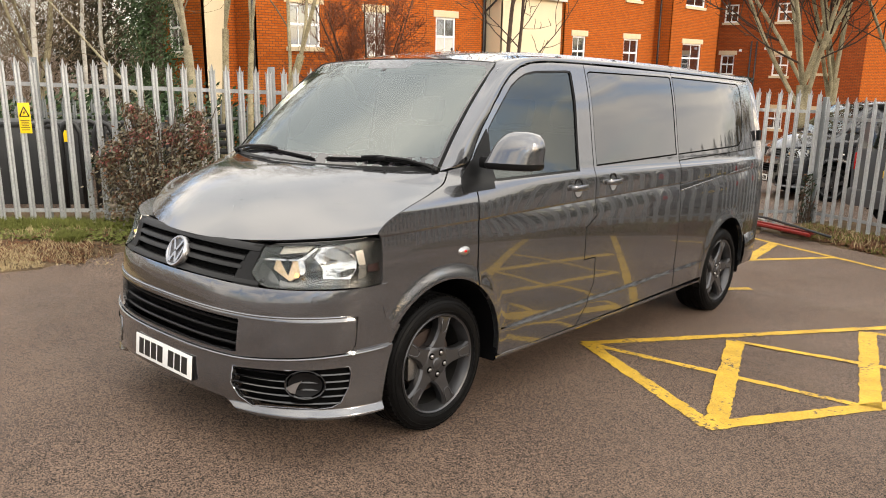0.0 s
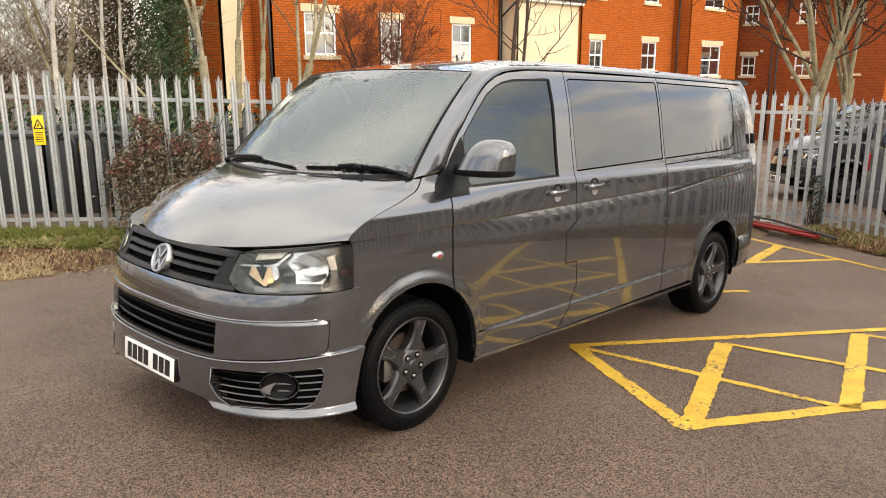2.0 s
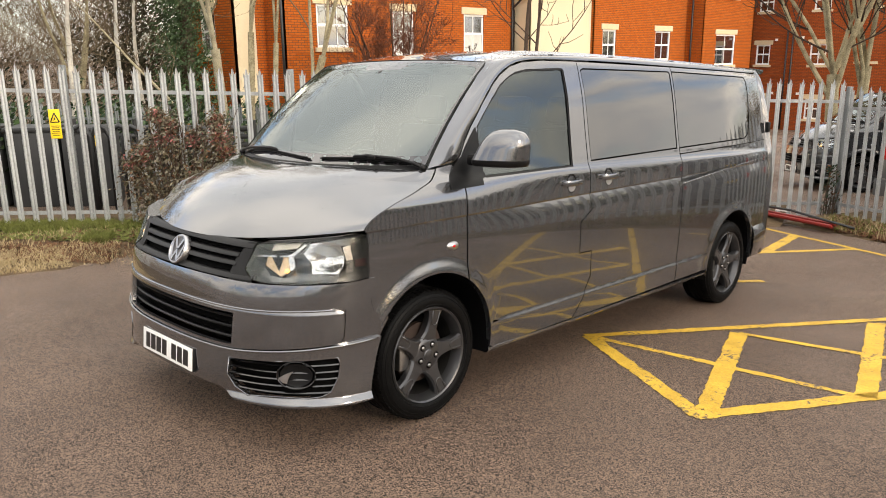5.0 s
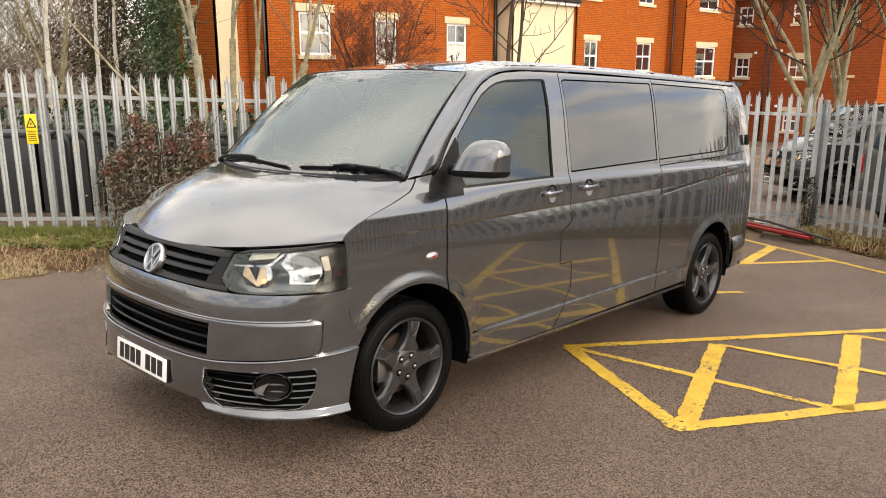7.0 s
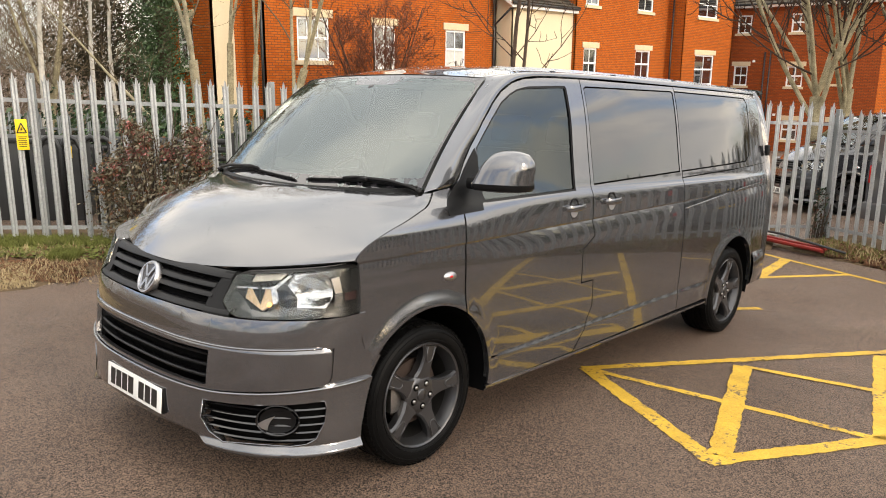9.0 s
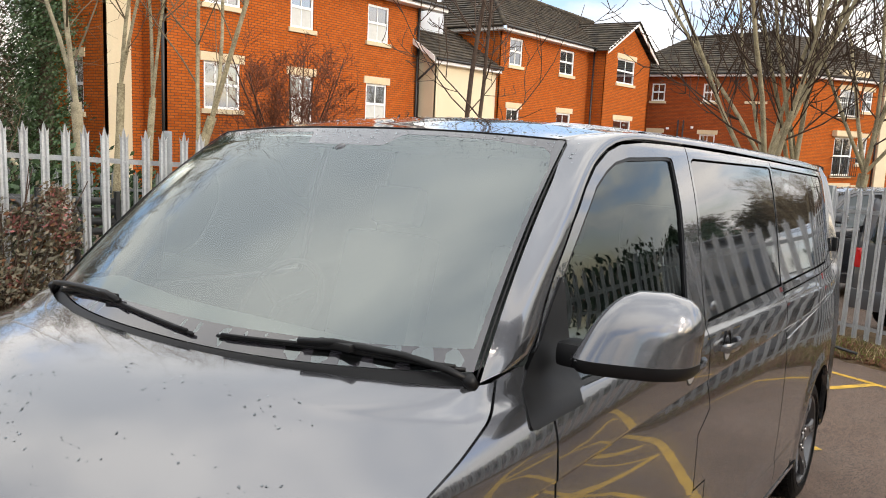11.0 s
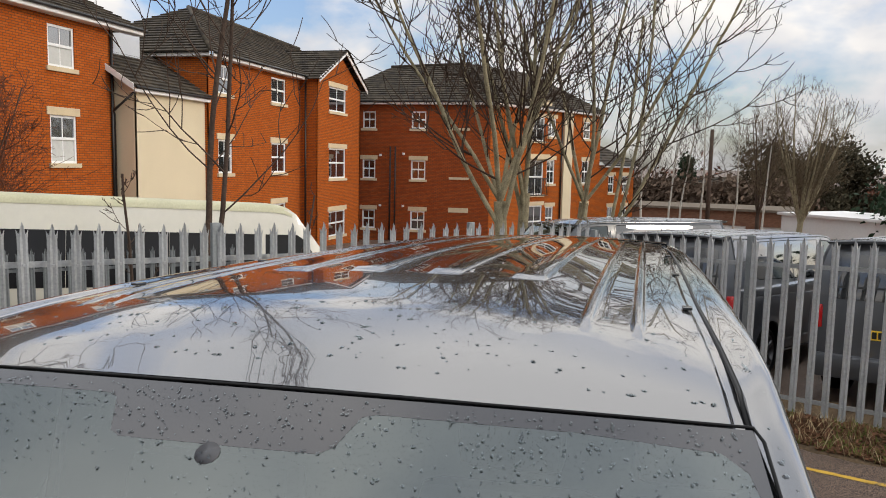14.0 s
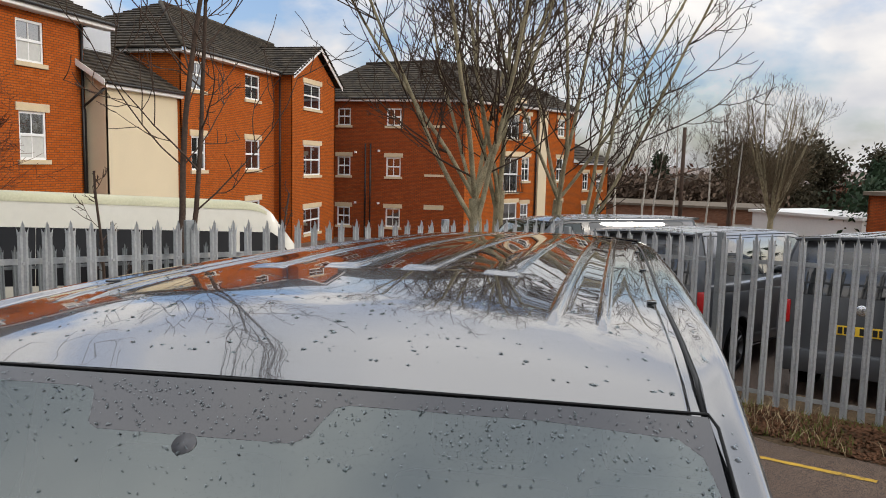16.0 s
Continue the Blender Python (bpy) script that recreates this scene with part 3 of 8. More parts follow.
def line_mesh(bm, a, b, w, rnd, h=0.005):
    """One painted stroke with a frayed edge."""
    a, b = Vector(a), Vector(b)
    d = (b - a).normalized()
    s = Vector((-d.y, d.x))
    n = max(2, int((b - a).length / 0.035))
    left, right = [], []
    for i in range(n + 1):
        p = a.lerp(b, i / n)
        l = w / 2 + rnd.uniform(-0.006, 0.006) + 0.008 * noise.noise(Vector((p.x * 7, p.y * 7, 1)))
        r = w / 2 + rnd.uniform(-0.006, 0.006) + 0.008 * noise.noise(Vector((p.x * 7, p.y * 7, 5)))
        q = p + s * l
        left.append(bm.verts.new((q.x, q.y, h)))
        q = p - s * r
        right.append(bm.verts.new((q.x, q.y, h)))
    for i in range(n):
        bm.faces.new((right[i], right[i + 1], left[i + 1], left[i]))


def marking(strokes, label):
    t = thing("yellow_box_marking", label, "road marking", SLOPE, kind="structure")
    rnd = random.Random(11)
    for k, (a, b, w) in enumerate(strokes):
        bm = bmesh.new()
        line_mesh(bm, a, b, w, rnd, 0.004 + 0.0008 * (k % 4))
        part("painted_line", bm, YELLOW_LINE, t)
    return t


U = Vector((0.535, 0.845))
UB, UT = Vector((0.500, 0.866)), Vector((0.549, 0.836))
TIP, APEX = Vector((1.88, 1.05)), Vector((0.68, 1.80))
B1, D1, B2 = Vector((1.39, 2.64)), Vector((2.42, 1.97)), Vector((2.00, 3.66))
D2, B3, D3 = D1 + UB * 1.15, B2 + UT * 1.15, D1 + UB * 2.3
marking([(TIP, APEX, 0.10), (TIP - UB * 0.04, TIP + UB * 5.2, 0.10), (APEX - UT * 0.03, APEX + UT * 5.4, 0.075),
         (TIP + Vector((0.0, 0.09)), B1, 0.12), (APEX, D1, 0.06), (D1, B2, 0.12), (B1, D2, 0.06), (D2, B3, 0.12), (B2, D3, 0.06)],
        "worn yellow hatched box painted on the asphalt beside the van")
F0, F1, F2, F3 = Vector((0.15, 5.62)), Vector((0.90, 6.84)), Vector((0.02, 7.26)), Vector((2.6, 5.99))
marking([(F0 - U * 2.0, F1, 0.08), (F2, F3, 0.07), (F0 + U * 0.22, F2 + Vector((0.05, -0.03)), 0.13), (F2, F1, 0.05), (F2 - Vector((1.3, -0.7)), F2, 0.07),
         (Vector((0.66, 4.22)), Vector((0.83, 4.42)), 0.09)],
        "worn yellow hatched box painted on the asphalt behind the van")


# ---- the van ----
# Own axes: front axle at y = 0, nose towards -y, near side towards +x, ground at z = 0.
WHEEL_Y, HUB_Z, TYRE_R = (0.0, 3.40), 0.340, 0.337
ARCH_R = 0.425
NOSE_Z = (0.15, 0.25, 0.35, 0.5, 0.65, 0.78, 0.86, 0.98, 1.06)
NOSE_Y = (-0.89, -0.915, -0.93, -0.935, -0.925, -0.905, -0.86, -0.80, -0.74)
NOSE_A, NOSE_Y0, NOSE_N = 0.95, -0.28, 2.7
TH = np.linspace(0, math.pi / 2, 300)


def nose(s, z, out=0.0):
    """The wrap-round front: s metres round from the middle, z up."""
    b = NOSE_Y0 - table(NOSE_Z, NOSE_Y, z)
    x = NOSE_A * np.sin(TH) ** (2 / NOSE_N)
    y = NOSE_Y0 - b * np.cos(TH) ** (2 / NOSE_N)
    run = np.concatenate(([0], np.cumsum(np.hypot(np.diff(x), np.diff(y)))))
    a = abs(s)
    if a <= run[-1]:
        p = Vector((float(np.interp(a, run, x)), float(np.interp(a, run, y)), z))
        q = Vector((float(np.interp(a + 0.004, run, x)), float(np.interp(a + 0.004, run, y)), z))
        if a + 0.004 > run[-1]:
            q = p + Vector((0, 1, 0))
    else:
        p = Vector((NOSE_A, NOSE_Y0 + a - run[-1], z))
        q = p + Vector((0, 1, 0))
    t = (q - p).normalized()
    p += Vector((t.y, -t.x, 0)) * out
    if s < 0:
        p.x = -p.x
    return p


def crease(y):
    return 1.034 + 0.026 * y


def rocker(y):
    return 0.432 + 0.017 * y


def side_x(y, z):
    """Half width of the body at a place along its side."""
    x = table((0.15, 0.30, 0.45, 0.62, 0.85, 1.05, 1.185, 1.215, 1.250, 1.30, 1.82, 1.86, 1.895, 1.92), (0.915, 0.932, 0.942, 0.951, 0.954, 0.949, 0.941, 0.935, 0.916, 0.906, 0.806, 0.790, 0.760, 0.715), z)
    # the lower body rolls out below the crease; the shoulder above it stands upright
    c = crease(y)
    roll = 0.012 * (0.2 + 0.8 * smooth(0.15, 0.95, y))
    if z < c:
        x -= roll * max(0.0, (z - c + 0.13) / 0.13) ** 2
    else:
        x += -roll + 0.0045 * min(1.0, (z - c) / 0.0022) + (roll - 0.0045) * (0.4 * min(1.0, (z - c) / (1.19 - c)) + 0.6 * smooth(1.19, 1.26, z))
    x += 0.010 * (1 - smooth(rocker(y) - 0.024, rocker(y) + 0.012, z)) * smooth(0.35, 0.6, y) * (1 - smooth(2.8, 3.0, y))
    if y < 1.1:
        k = max(0.0, (1.1 - y) / 1.07)
        x -= 0.074 * min(k, 1.25) ** 1.6 * smooth(1.115, 1.36, z)
    x -= 0.018 * smooth(1.60, 1.84, z) * smooth(0.25, 0.6, y) * (1 - smooth(0.9, 1.8, y))
    if y > 3.2:
        x -= 0.075 * ((y - 3.2) / 1.0) ** 2
    if y < NOSE_Y0 + 0.3:
        k = max(0.0, (NOSE_Y0 + 0.3 - y) / 0.9)
        x -= 0.05 * k * k
    for wy in WHEEL_Y:
        d = math.hypot(y - wy, z - HUB_Z - 0.01)
        x += 0.016 * (1 - smooth(ARCH_R, ARCH_R + 0.085, d))
    return x


def left(y, z):
    return Vector((side_x(y, z), y, z))


def right(y, z):
    return Vector((-side_x(y, z), y, z))


def roof_mid(y):
    return table((0.45, 0.56, 0.75, 1.0, 1.4, 2.2, 3.2, 4.0, 4.25), (1.838, 1.856, 1.884, 1.908, 1.926, 1.944, 1.950, 1.944, 1.936), y)


def ditch(y):
    """Half width of the roof panel, where the gutter beside it begins."""
    return 0.690 - 0.024 * smooth(0.5, 1.6, y)


def crown(y):
    return 0.016 * smooth(0.55, 1.0, y) * (1 - smooth(2.0, 4.0, y))


def roof(x, y):
    """Crowned roof with pressed ribs running along it."""
    z = roof_mid(y) + crown(y) - (0.032 + crown(y)) * (abs(x) / 0.7) ** 2.2 - 0.008 * smooth(ditch(y), ditch(y) + 0.007, abs(x))
    on = smooth(1.36, 1.43, y) * (1 - smooth(3.95, 4.1, y))
    for rx in (0.103, 0.310):
        z += 0.008 * on * (1 - smooth(0.034, 0.048, abs(abs(x) - rx)))
    thin = smooth(0.88, 1.00, y) * (1 - smooth(3.95, 4.1, y))
    for rx in (0.480, 0.570):
        z += 0.006 * thin * (1 - smooth(0.003, 0.015, abs(abs(x) - rx)))
    return Vector((x, y, z))


# windscreen: (u across, v up); its four curves
def screen(u, v, out=0.0):
    xe, ye, ze = 0.845 + (0.728 - 0.845) * v, 0.035 + (0.600 - 0.035) * v, 1.285 + (1.826 - 1.285) * v
    yc, zc = -0.215 + (0.530 + 0.215) * v, 1.262 + (1.848 - 1.262) * v
    bow = 0.018 * 4 * v * (1 - v)
    f = abs(u) ** 2.4
    return Vector((u * xe, yc + (ye - yc) * f - bow - out * 0.6, zc + (ze - zc) * f + bow + out * 0.8))


def bonnet_curve(u, v):
    f = abs(u) ** 2.4
    rear = Vector((0.875 * u, -0.222 + 0.257 * f, 1.276 + 0.006 * f))
    mid = Vector((0.952 * u, -0.575 + 0.365 * f, 1.200 - 0.055 * f))
    g = abs(u) ** 2.2
    front = Vector((0.940 * u, -0.818 + 0.385 * g, 0.958 + 0.085 * g))
    return rear * (1 - v) ** 2 + mid * 2 * v * (1 - v) + front * v * v


def bonnet_edge(v):
    """Where the lid meets the wing: steep below the pillar, then forward, turning down above the lamp."""
    vs = (0.0, 0.073, 0.148, 0.267, 0.414, 0.635, 0.868, 0.938, 0.976, 1.0)
    ys = (0.090, 0.060, 0.020, -0.050, -0.135, -0.265, -0.392, -0.425, -0.438, -0.444)
    zs = (1.286, 1.252, 1.230, 1.208, 1.180, 1.142, 1.088, 1.064, 1.050, 1.037)
    w = min(0.05, v, 1 - v)
    y = sum(table(vs, ys, v + w * k) for k in (-1, -0.5, 0, 0.5, 1)) / 5
    z = sum(table(vs, zs, v + w * k) for k in (-1, -0.5, 0, 0.5, 1)) / 5
    return Vector((side_x(y, z) - 0.001, y, z))


def bonnet(u, v):
    """u across, v from the windscreen (0) to the nose (1); its edge meets the wings."""
    p = bonnet_curve(u, v)
    d = bonnet_edge(v) - bonnet_curve(1.0, v)
    f = abs(u) ** (7 + 40 * (1 - smooth(0.0, 0.22, v)))
    p += Vector((math.copysign(f, u) * d.x, f * d.y, f * d.z))
    # two broad raised lines down the lid
    p.z += 0.010 * (1 - smooth(0.52, 0.80, abs(u))) * 4 * v * (1 - v) * 0.8
    return p


CREASE_CUTS = [((0, crease(0) + d), (-0.026, 1)) for d in (-0.13, -0.10, -0.075, -0.052, -0.034, -0.018, -0.008, -0.0022, 0.0, 0.0022, 0.010)]
ROCKER_CUTS = [((0, rocker(0) + d), (-0.017, 1)) for d in (-0.022, -0.008, 0.004, 0.014)]
BELT_CUTS = [((0, z), (0, 1)) for z in (1.185, 1.20, 1.215, 1.23, 1.245, 1.26, 1.285, 1.31, 1.80, 1.83, 1.86, 1.88)]


def wing_outline():
    a = arc(0, HUB_Z + 0.01, ARCH_R, 146, 58, 22)
    return [(b.y, b.z) for b in (bonnet_edge(k / 24) for k in range(25))] + [(-0.428, 1.02), (-0.425, 0.80), (-0.405, 0.69), (-0.385, 0.63)] + a + [(0.222, 1.19), (0.214, 1.20), (0.20, 1.30), (0.13, 1.292)]


DOOR_GLASS = [(0.40, 1.222), (1.180, 1.240), (1.193, 1.55), (1.205, 1.800), (1.195, 1.812), (1.16, 1.814), (0.86, 1.797), (0.765, 1.779), (0.70, 1.753), (0.62, 1.708), (0.53, 1.626), (0.45, 1.538), (0.405, 1.485)]


def door_outline():
    a = arc(0, HUB_Z + 0.01, ARCH_R, 57, -6, 16)
    return a + [(0.46, 0.288), (1.20, 0.306), (1.30, 0.42), (1.372, 0.55), (1.362, 0.71), (1.238, 0.71), (1.234, 0.905), (1.352, 0.972), (1.338, 1.06), (1.338, 1.28), (1.340, 1.55), (1.348, 1.80), (1.35, 1.860),
                (1.20, 1.857), (1.0, 1.851), (0.83, 1.834), (0.735, 1.808), (0.64, 1.761), (0.56, 1.701), (0.47, 1.612), (0.42, 1.551), (0.36, 1.481), (0.308, 1.406), (0.276, 1.348), (0.228, 1.30), (0.228, 1.19)]


def slide_outline():
    return [(1.205, 0.304), (2.48, 0.338), (2.49, 1.0), (2.485, 1.868), (1.353, 1.860), (1.351, 1.80), (1.343, 1.55), (1.341, 1.28), (1.341, 1.06), (1.355, 0.970), (1.237, 0.903), (1.241, 0.712), (1.365, 0.712), (1.375, 0.55), (1.303, 0.42)]


SLIDE_GLASS = [(1.372, 1.262), (2.462, 1.300), (2.462, 1.826), (2.44, 1.838), (1.40, 1.822), (1.372, 1.81)]
QUARTER_GLASS = [(2.490, 1.300), (3.62, 1.340), (3.70, 1.375), (3.745, 1.45), (3.77, 1.70), (3.765, 1.80), (3.72, 1.836), (2.490, 1.840)]


def quarter_outline():
    a = arc(3.4, HUB_Z + 0.01, ARCH_R, 188, -4, 34)
    return [(2.485, 0.338), (2.96, 0.350)] + a + [(4.05, 0.31), (4.16, 0.50), (4.165, 0.70), (4.175, 1.10), (4.16, 1.35), (4.13, 1.60), (4.09, 1.80), (4.06, 1.868), (2.49, 1.868), (2.495, 1.0)]


def make_wheel(van, y, sx):
    """Five-spoke dark alloy with a low tyre."""
    w = part_empty("wheel", van, Vector((sx * 0.797, y, HUB_Z)))
    w.scale = (1.07, 1.016, 1.016)
    bm = bmesh.new()
    R = TYRE_R
    prof = [(0.244, 0.098), (0.252, 0.112), (0.268, 0.120), (0.285, 0.120), (0.305, 0.115), (0.322, 0.104), (0.331, 0.092), (0.335, 0.080),
            (0.335, 0.063), (0.329, 0.061), (0.329, 0.055), (0.336, 0.053), (R, 0.030), (R, 0.022), (0.330, 0.020), (0.330, 0.012), (R, 0.010),
            (R, -0.010), (0.330, -0.012), (0.330, -0.020), (R, -0.022), (R, -0.030), (0.336, -0.053), (0.329, -0.055), (0.329, -0.061), (0.335, -0.063), (0.331, -0.090), (0.310, -0.112), (0.262, -0.118), (0.244, -0.098)]
    lathe(bm, [(r, h * sx) for r, h in prof], 72)
    bmesh.ops.recalc_face_normals(bm, faces=bm.faces[:])
    t = part("tyre", bm, RUBBER, w, "low-profile black rubber tyre", angle=50)
    for r, h in ((0.262, 0.1185), (0.300, 0.1165), (0.316, 0.1085)):
        bm = bmesh.new()
        tube(bm, [Vector((h * sx, r * math.cos(a), r * math.sin(a))) for a in np.linspace(0, 2 * math.pi, 65)], 0.0022, 5)
        part("sidewall_rib", bm, RUBBER, t)
    # tread blocks across the shoulders
    bm = bmesh.new()
    for i in range(64):
        a = 2 * math.pi * i / 64
        for h0, h1 in ((0.064, 0.098), (-0.098, -0.064)):
            rm = Euler((a, 0, 0)).to_matrix()
            for hh in (0.5,):
                c = rm @ Vector(((h0 + h1) / 2 * sx, 0.3335, 0))
                box(bm, c, (abs(h1 - h0), 0.007, 0.020), rm @ Euler((0, 0, radians(-9 * sx if h0 > 0 else 9 * sx))).to_matrix())
    tagged(part("tread_block", bm, RUBBER, t), kind="stuff")
    bm = bmesh.new()
    lathe(bm, [(0.245, 0.100 * sx), (0.249, 0.108 * sx), (0.244, 0.113 * sx), (0.236, 0.109 * sx), (0.228, 0.092 * sx), (0.217, 0.062 * sx), (0.216, 0.055 * sx)], 64)
    rim = part("rim", bm, ALLOY, w, "anthracite alloy rim")
    bm = bmesh.new()
    lathe(bm, [(0.216, 0.055 * sx), (0.205, -0.02 * sx), (0.205, -0.09 * sx), (0.244, -0.098 * sx)], 48)
    part("rim_barrel", bm, BARREL_SHADED, w, "inner barrel, coloured dark for the shade between the spokes")
    # spokes
    bm = bmesh.new()
    for k in range(5):
        a = radians(90 + 72 * k + 6)
        rm = Euler((a - math.pi / 2, 0, 0)).to_matrix()
        out = [(0.058, 0.080), (0.046, 0.092), (0.038, 0.112), (0.034, 0.140), (0.034, 0.170), (0.038, 0.195), (0.048, 0.2185), (-0.048, 0.2185), (-0.038, 0.195), (-0.034, 0.170), (-0.034, 0.140), (-0.038, 0.112), (-0.046, 0.092), (-0.058, 0.080), (-0.02, 0.03), (0.02, 0.03)]
        out = [(cx * (0.96 if r > 0.06 else 1.0), r * (1.06 if r > 0.09 else 1.0)) for cx, r in out]
        front, mid, back = [], [], []
        for cx, r in out:
            face = 0.092 + 0.016 * smooth(0.05, 0.20, r)
            front.append(bm.verts.new(rm @ Vector((face * sx, r, cx * 0.80))))
            mid.append(bm.verts.new(rm @ Vector(((face - 0.012) * sx, r, cx))))
            back.append(bm.verts.new(rm @ Vector(((face - 0.050) * sx, r, cx * 0.9))))
        n = len(out)
        bm.faces.new(front)
        bm.faces.new(back[::-1])
        for i in range(n):
            j = (i + 1) % n
            bm.faces.new((front[i], front[j], mid[j], mid[i]))
            bm.faces.new((mid[i], mid[j], back[j], back[i]))
    bmesh.ops.recalc_face_normals(bm, faces=bm.faces[:])
    spokes = part("spokes", bm, ALLOY, w, "five broad grey alloy spokes", angle=25)
    for k in range(5):
        rm = Euler((radians(72 * k + 6), 0, 0)).to_matrix()
        bm = bmesh.new()
        ridge = [(0.024, 0.226), (0.021, 0.185), (0.015, 0.160), (0.0, 0.152), (-0.015, 0.160), (-0.021, 0.185), (-0.024, 0.226)]
        tube(bm, [rm @ Vector(((0.0925 + 0.016 * smooth(0.05, 0.20, r)) * sx, r, cx)) for cx, r in ridge], 0.0032, 6)
        part("spoke_ridge", bm, ALLOY, spokes)
    bm = bmesh.new()
    lathe(bm, [(0.0, 0.100 * sx), (0.060, 0.100 * sx), (0.085, 0.094 * sx), (0.095, 0.085 * sx), (0.092, 0.03 * sx), (0.0, 0.03 * sx)], 40)
    part("hub", bm, ALLOY, w)
    bm = bmesh.new()
    lathe(bm, [(0.0, 0.106 * sx), (0.026, 0.106 * sx), (0.029, 0.104 * sx), (0.031, 0.098 * sx)], 32)
    part("centre_cap", bm, ALLOY, w, "round grey centre cap")
    for k in range(5):
        a = radians(54 + 72 * k + 6)
        bm = bmesh.new()
        c = Vector((0, 0.056 * math.cos(a), 0.056 * math.sin(a)))
        rod(bm, c + Vector((0.085 * sx, 0, 0)), c + Vector((0.106 * sx, 0, 0)), 0.0105, 0.009, 6)
        part("wheel_bolt", bm, STEEL, w, "silver wheel bolt")
        bm = bmesh.new()
        lathe(bm, [(0.0, 0.1005 * sx), (0.0165, 0.1005 * sx), (0.0175, 0.099 * sx)], 16, centre=c)
        part("bolt_well", bm, GAP_SHADE, w)
    bm = bmesh.new()
    lathe(bm, [(0.05, 0.035 * sx), (0.155, 0.035 * sx), (0.155, 0.012 * sx), (0.05, 0.012 * sx)], 40)
    part("brake_disc", bm, RUST, w, "rusty steel brake disc")
    bm = bmesh.new()
    box(bm, (0.03 * sx, -0.125, 0.01), (0.07, 0.07, 0.15), bevel=0.012)
    part("brake_caliper", bm, STEEL, w)
    bm = bmesh.new()
    lathe(bm, [(0.0, -0.06 * sx), (0.20, -0.06 * sx)], 32)
    part("wheel_back", bm, GAP_SHADE, w)


def part_empty(name, parent, at):
    e = new(name)
    e.empty_display_size = 0.05
    e.parent = parent
    e.location = at
    return e


def make_van():
    van = thing("van", "dark grey metallic panel van with black windows, rain-spotted", "van", SLOPE)
    for sx, fn, fl in ((1, left, False), (-1, right, True)):
        cuts = CREASE_CUTS + ROCKER_CUTS + BELT_CUTS
        skin("front_wing", wing_outline(), fn, PAINT, van, cuts=CREASE_CUTS + BELT_CUTS[:4], gap=0.0022, flip=fl, step=0.022)
        door = skin("front_door", door_outline(), fn, PAINT, van, holes=[DOOR_GLASS], cuts=cuts, gap=0.0022, flip=fl, step=0.07)
        glass_in = (lambda f, s: (lambda y, z: f(y, z) - Vector((s * 0.010, 0, 0))))(fn, sx)
        glass_far = (lambda f, s: (lambda y, z: f(y, z) - Vector((s * 0.004, 0, 0))))(fn, sx)
        skin("door_window", inset(DOOR_GLASS, 0.012), glass_in, TINTED, door, depth=0, flip=fl, label="tinted cab side window").visible_shadow = False
        skin("window_seal", DOOR_GLASS, glass_far, BLACK, door, holes=[inset(DOOR_GLASS, 0.010)], flip=fl, label="black rubber window seal")
        # black triangle that carries the mirror
        tri_fn = (lambda f, s: (lambda y, z: f(y, z) + Vector((s * 0.005, 0, 0))))(fn, sx)
        skin("mirror_panel", [(0.127, 1.210), (0.122, 1.190), (0.126, 1.182), (0.140, 1.179), (0.365, 1.190), (0.372, 1.222), (0.398, 1.228), (0.402, 1.44), (0.392, 1.482), (0.355, 1.438), (0.312, 1.385), (0.280, 1.340), (0.215, 1.298), (0.165, 1.258), (0.140, 1.232)], tri_fn, BLACK, door, flip=fl, step=0.04, label="black plastic mirror base panel")
        slide = skin("sliding_door" if sx > 0 else "side_panel", slide_outline(), fn, PAINT, van, holes=[SLIDE_GLASS], cuts=cuts, gap=0.0022, flip=fl, step=0.08)
        flush = (lambda f, s: (lambda y, z: f(y, z) - Vector((s * 0.003, 0, 0))))(fn, sx)
        skin("side_window", inset(SLIDE_GLASS, 0.009), flush, PRIVACY, slide, depth=0.006, flip=fl, step=0.1, label="black privacy side window")
        qtr = skin("rear_quarter", quarter_outline(), fn, PAINT, van, holes=[QUARTER_GLASS], cuts=cuts, gap=0.0022, flip=fl, step=0.04)
        skin("rear_side_window", inset(QUARTER_GLASS, 0.009), flush, PRIVACY, qtr, depth=0.006, flip=fl, step=0.1, label="black privacy rear side window")
        # near-black lining added behind the seams, in place of their shade
        lining = (lambda f, s: (lambda y, z: f(y, z) - Vector((s * 0.022, 0, 0))))(fn, sx)
        hole_a = [p for p in arc(0, HUB_Z + 0.01, ARCH_R + 0.01, 0, 351, 30)]
        body = [(0.44, 0.30), (2.96, 0.36)] + arc(3.4, HUB_Z + 0.01, ARCH_R + 0.004, 180, 0, 20) + [(4.04, 0.32), (4.14, 0.7), (4.14, 1.3), (4.04, 1.88), (0.80, 1.82), (0.66, 1.765), (0.44, 1.56), (0.30, 1.37), (0.23, 1.25), (0.05, 1.27), (-0.40, 1.04), (-0.40, 0.66)] + arc(0, HUB_Z + 0.01, ARCH_R + 0.004, 146, 2, 22)
        big = [(0.385, 1.212), (1.192, 1.228), (1.215, 1.822), (0.86, 1.806), (0.755, 1.787), (0.69, 1.762), (0.605, 1.713), (0.515, 1.63), (0.435, 1.54), (0.39, 1.49)]
        skin("inner_side", body, lining, GAP_SHADE, van, holes=[big], depth=0, flip=fl, step=0.12)
        # pillar from the bonnet to the roof
        ob = pillar(van, sx)
        # wheel housings
        for wy in WHEEL_Y:
            bm = bmesh.new()
            n = 26
            ra, rb = [], []
            for i in range(n + 1):
                a = radians(-12 + 204 * i / n)
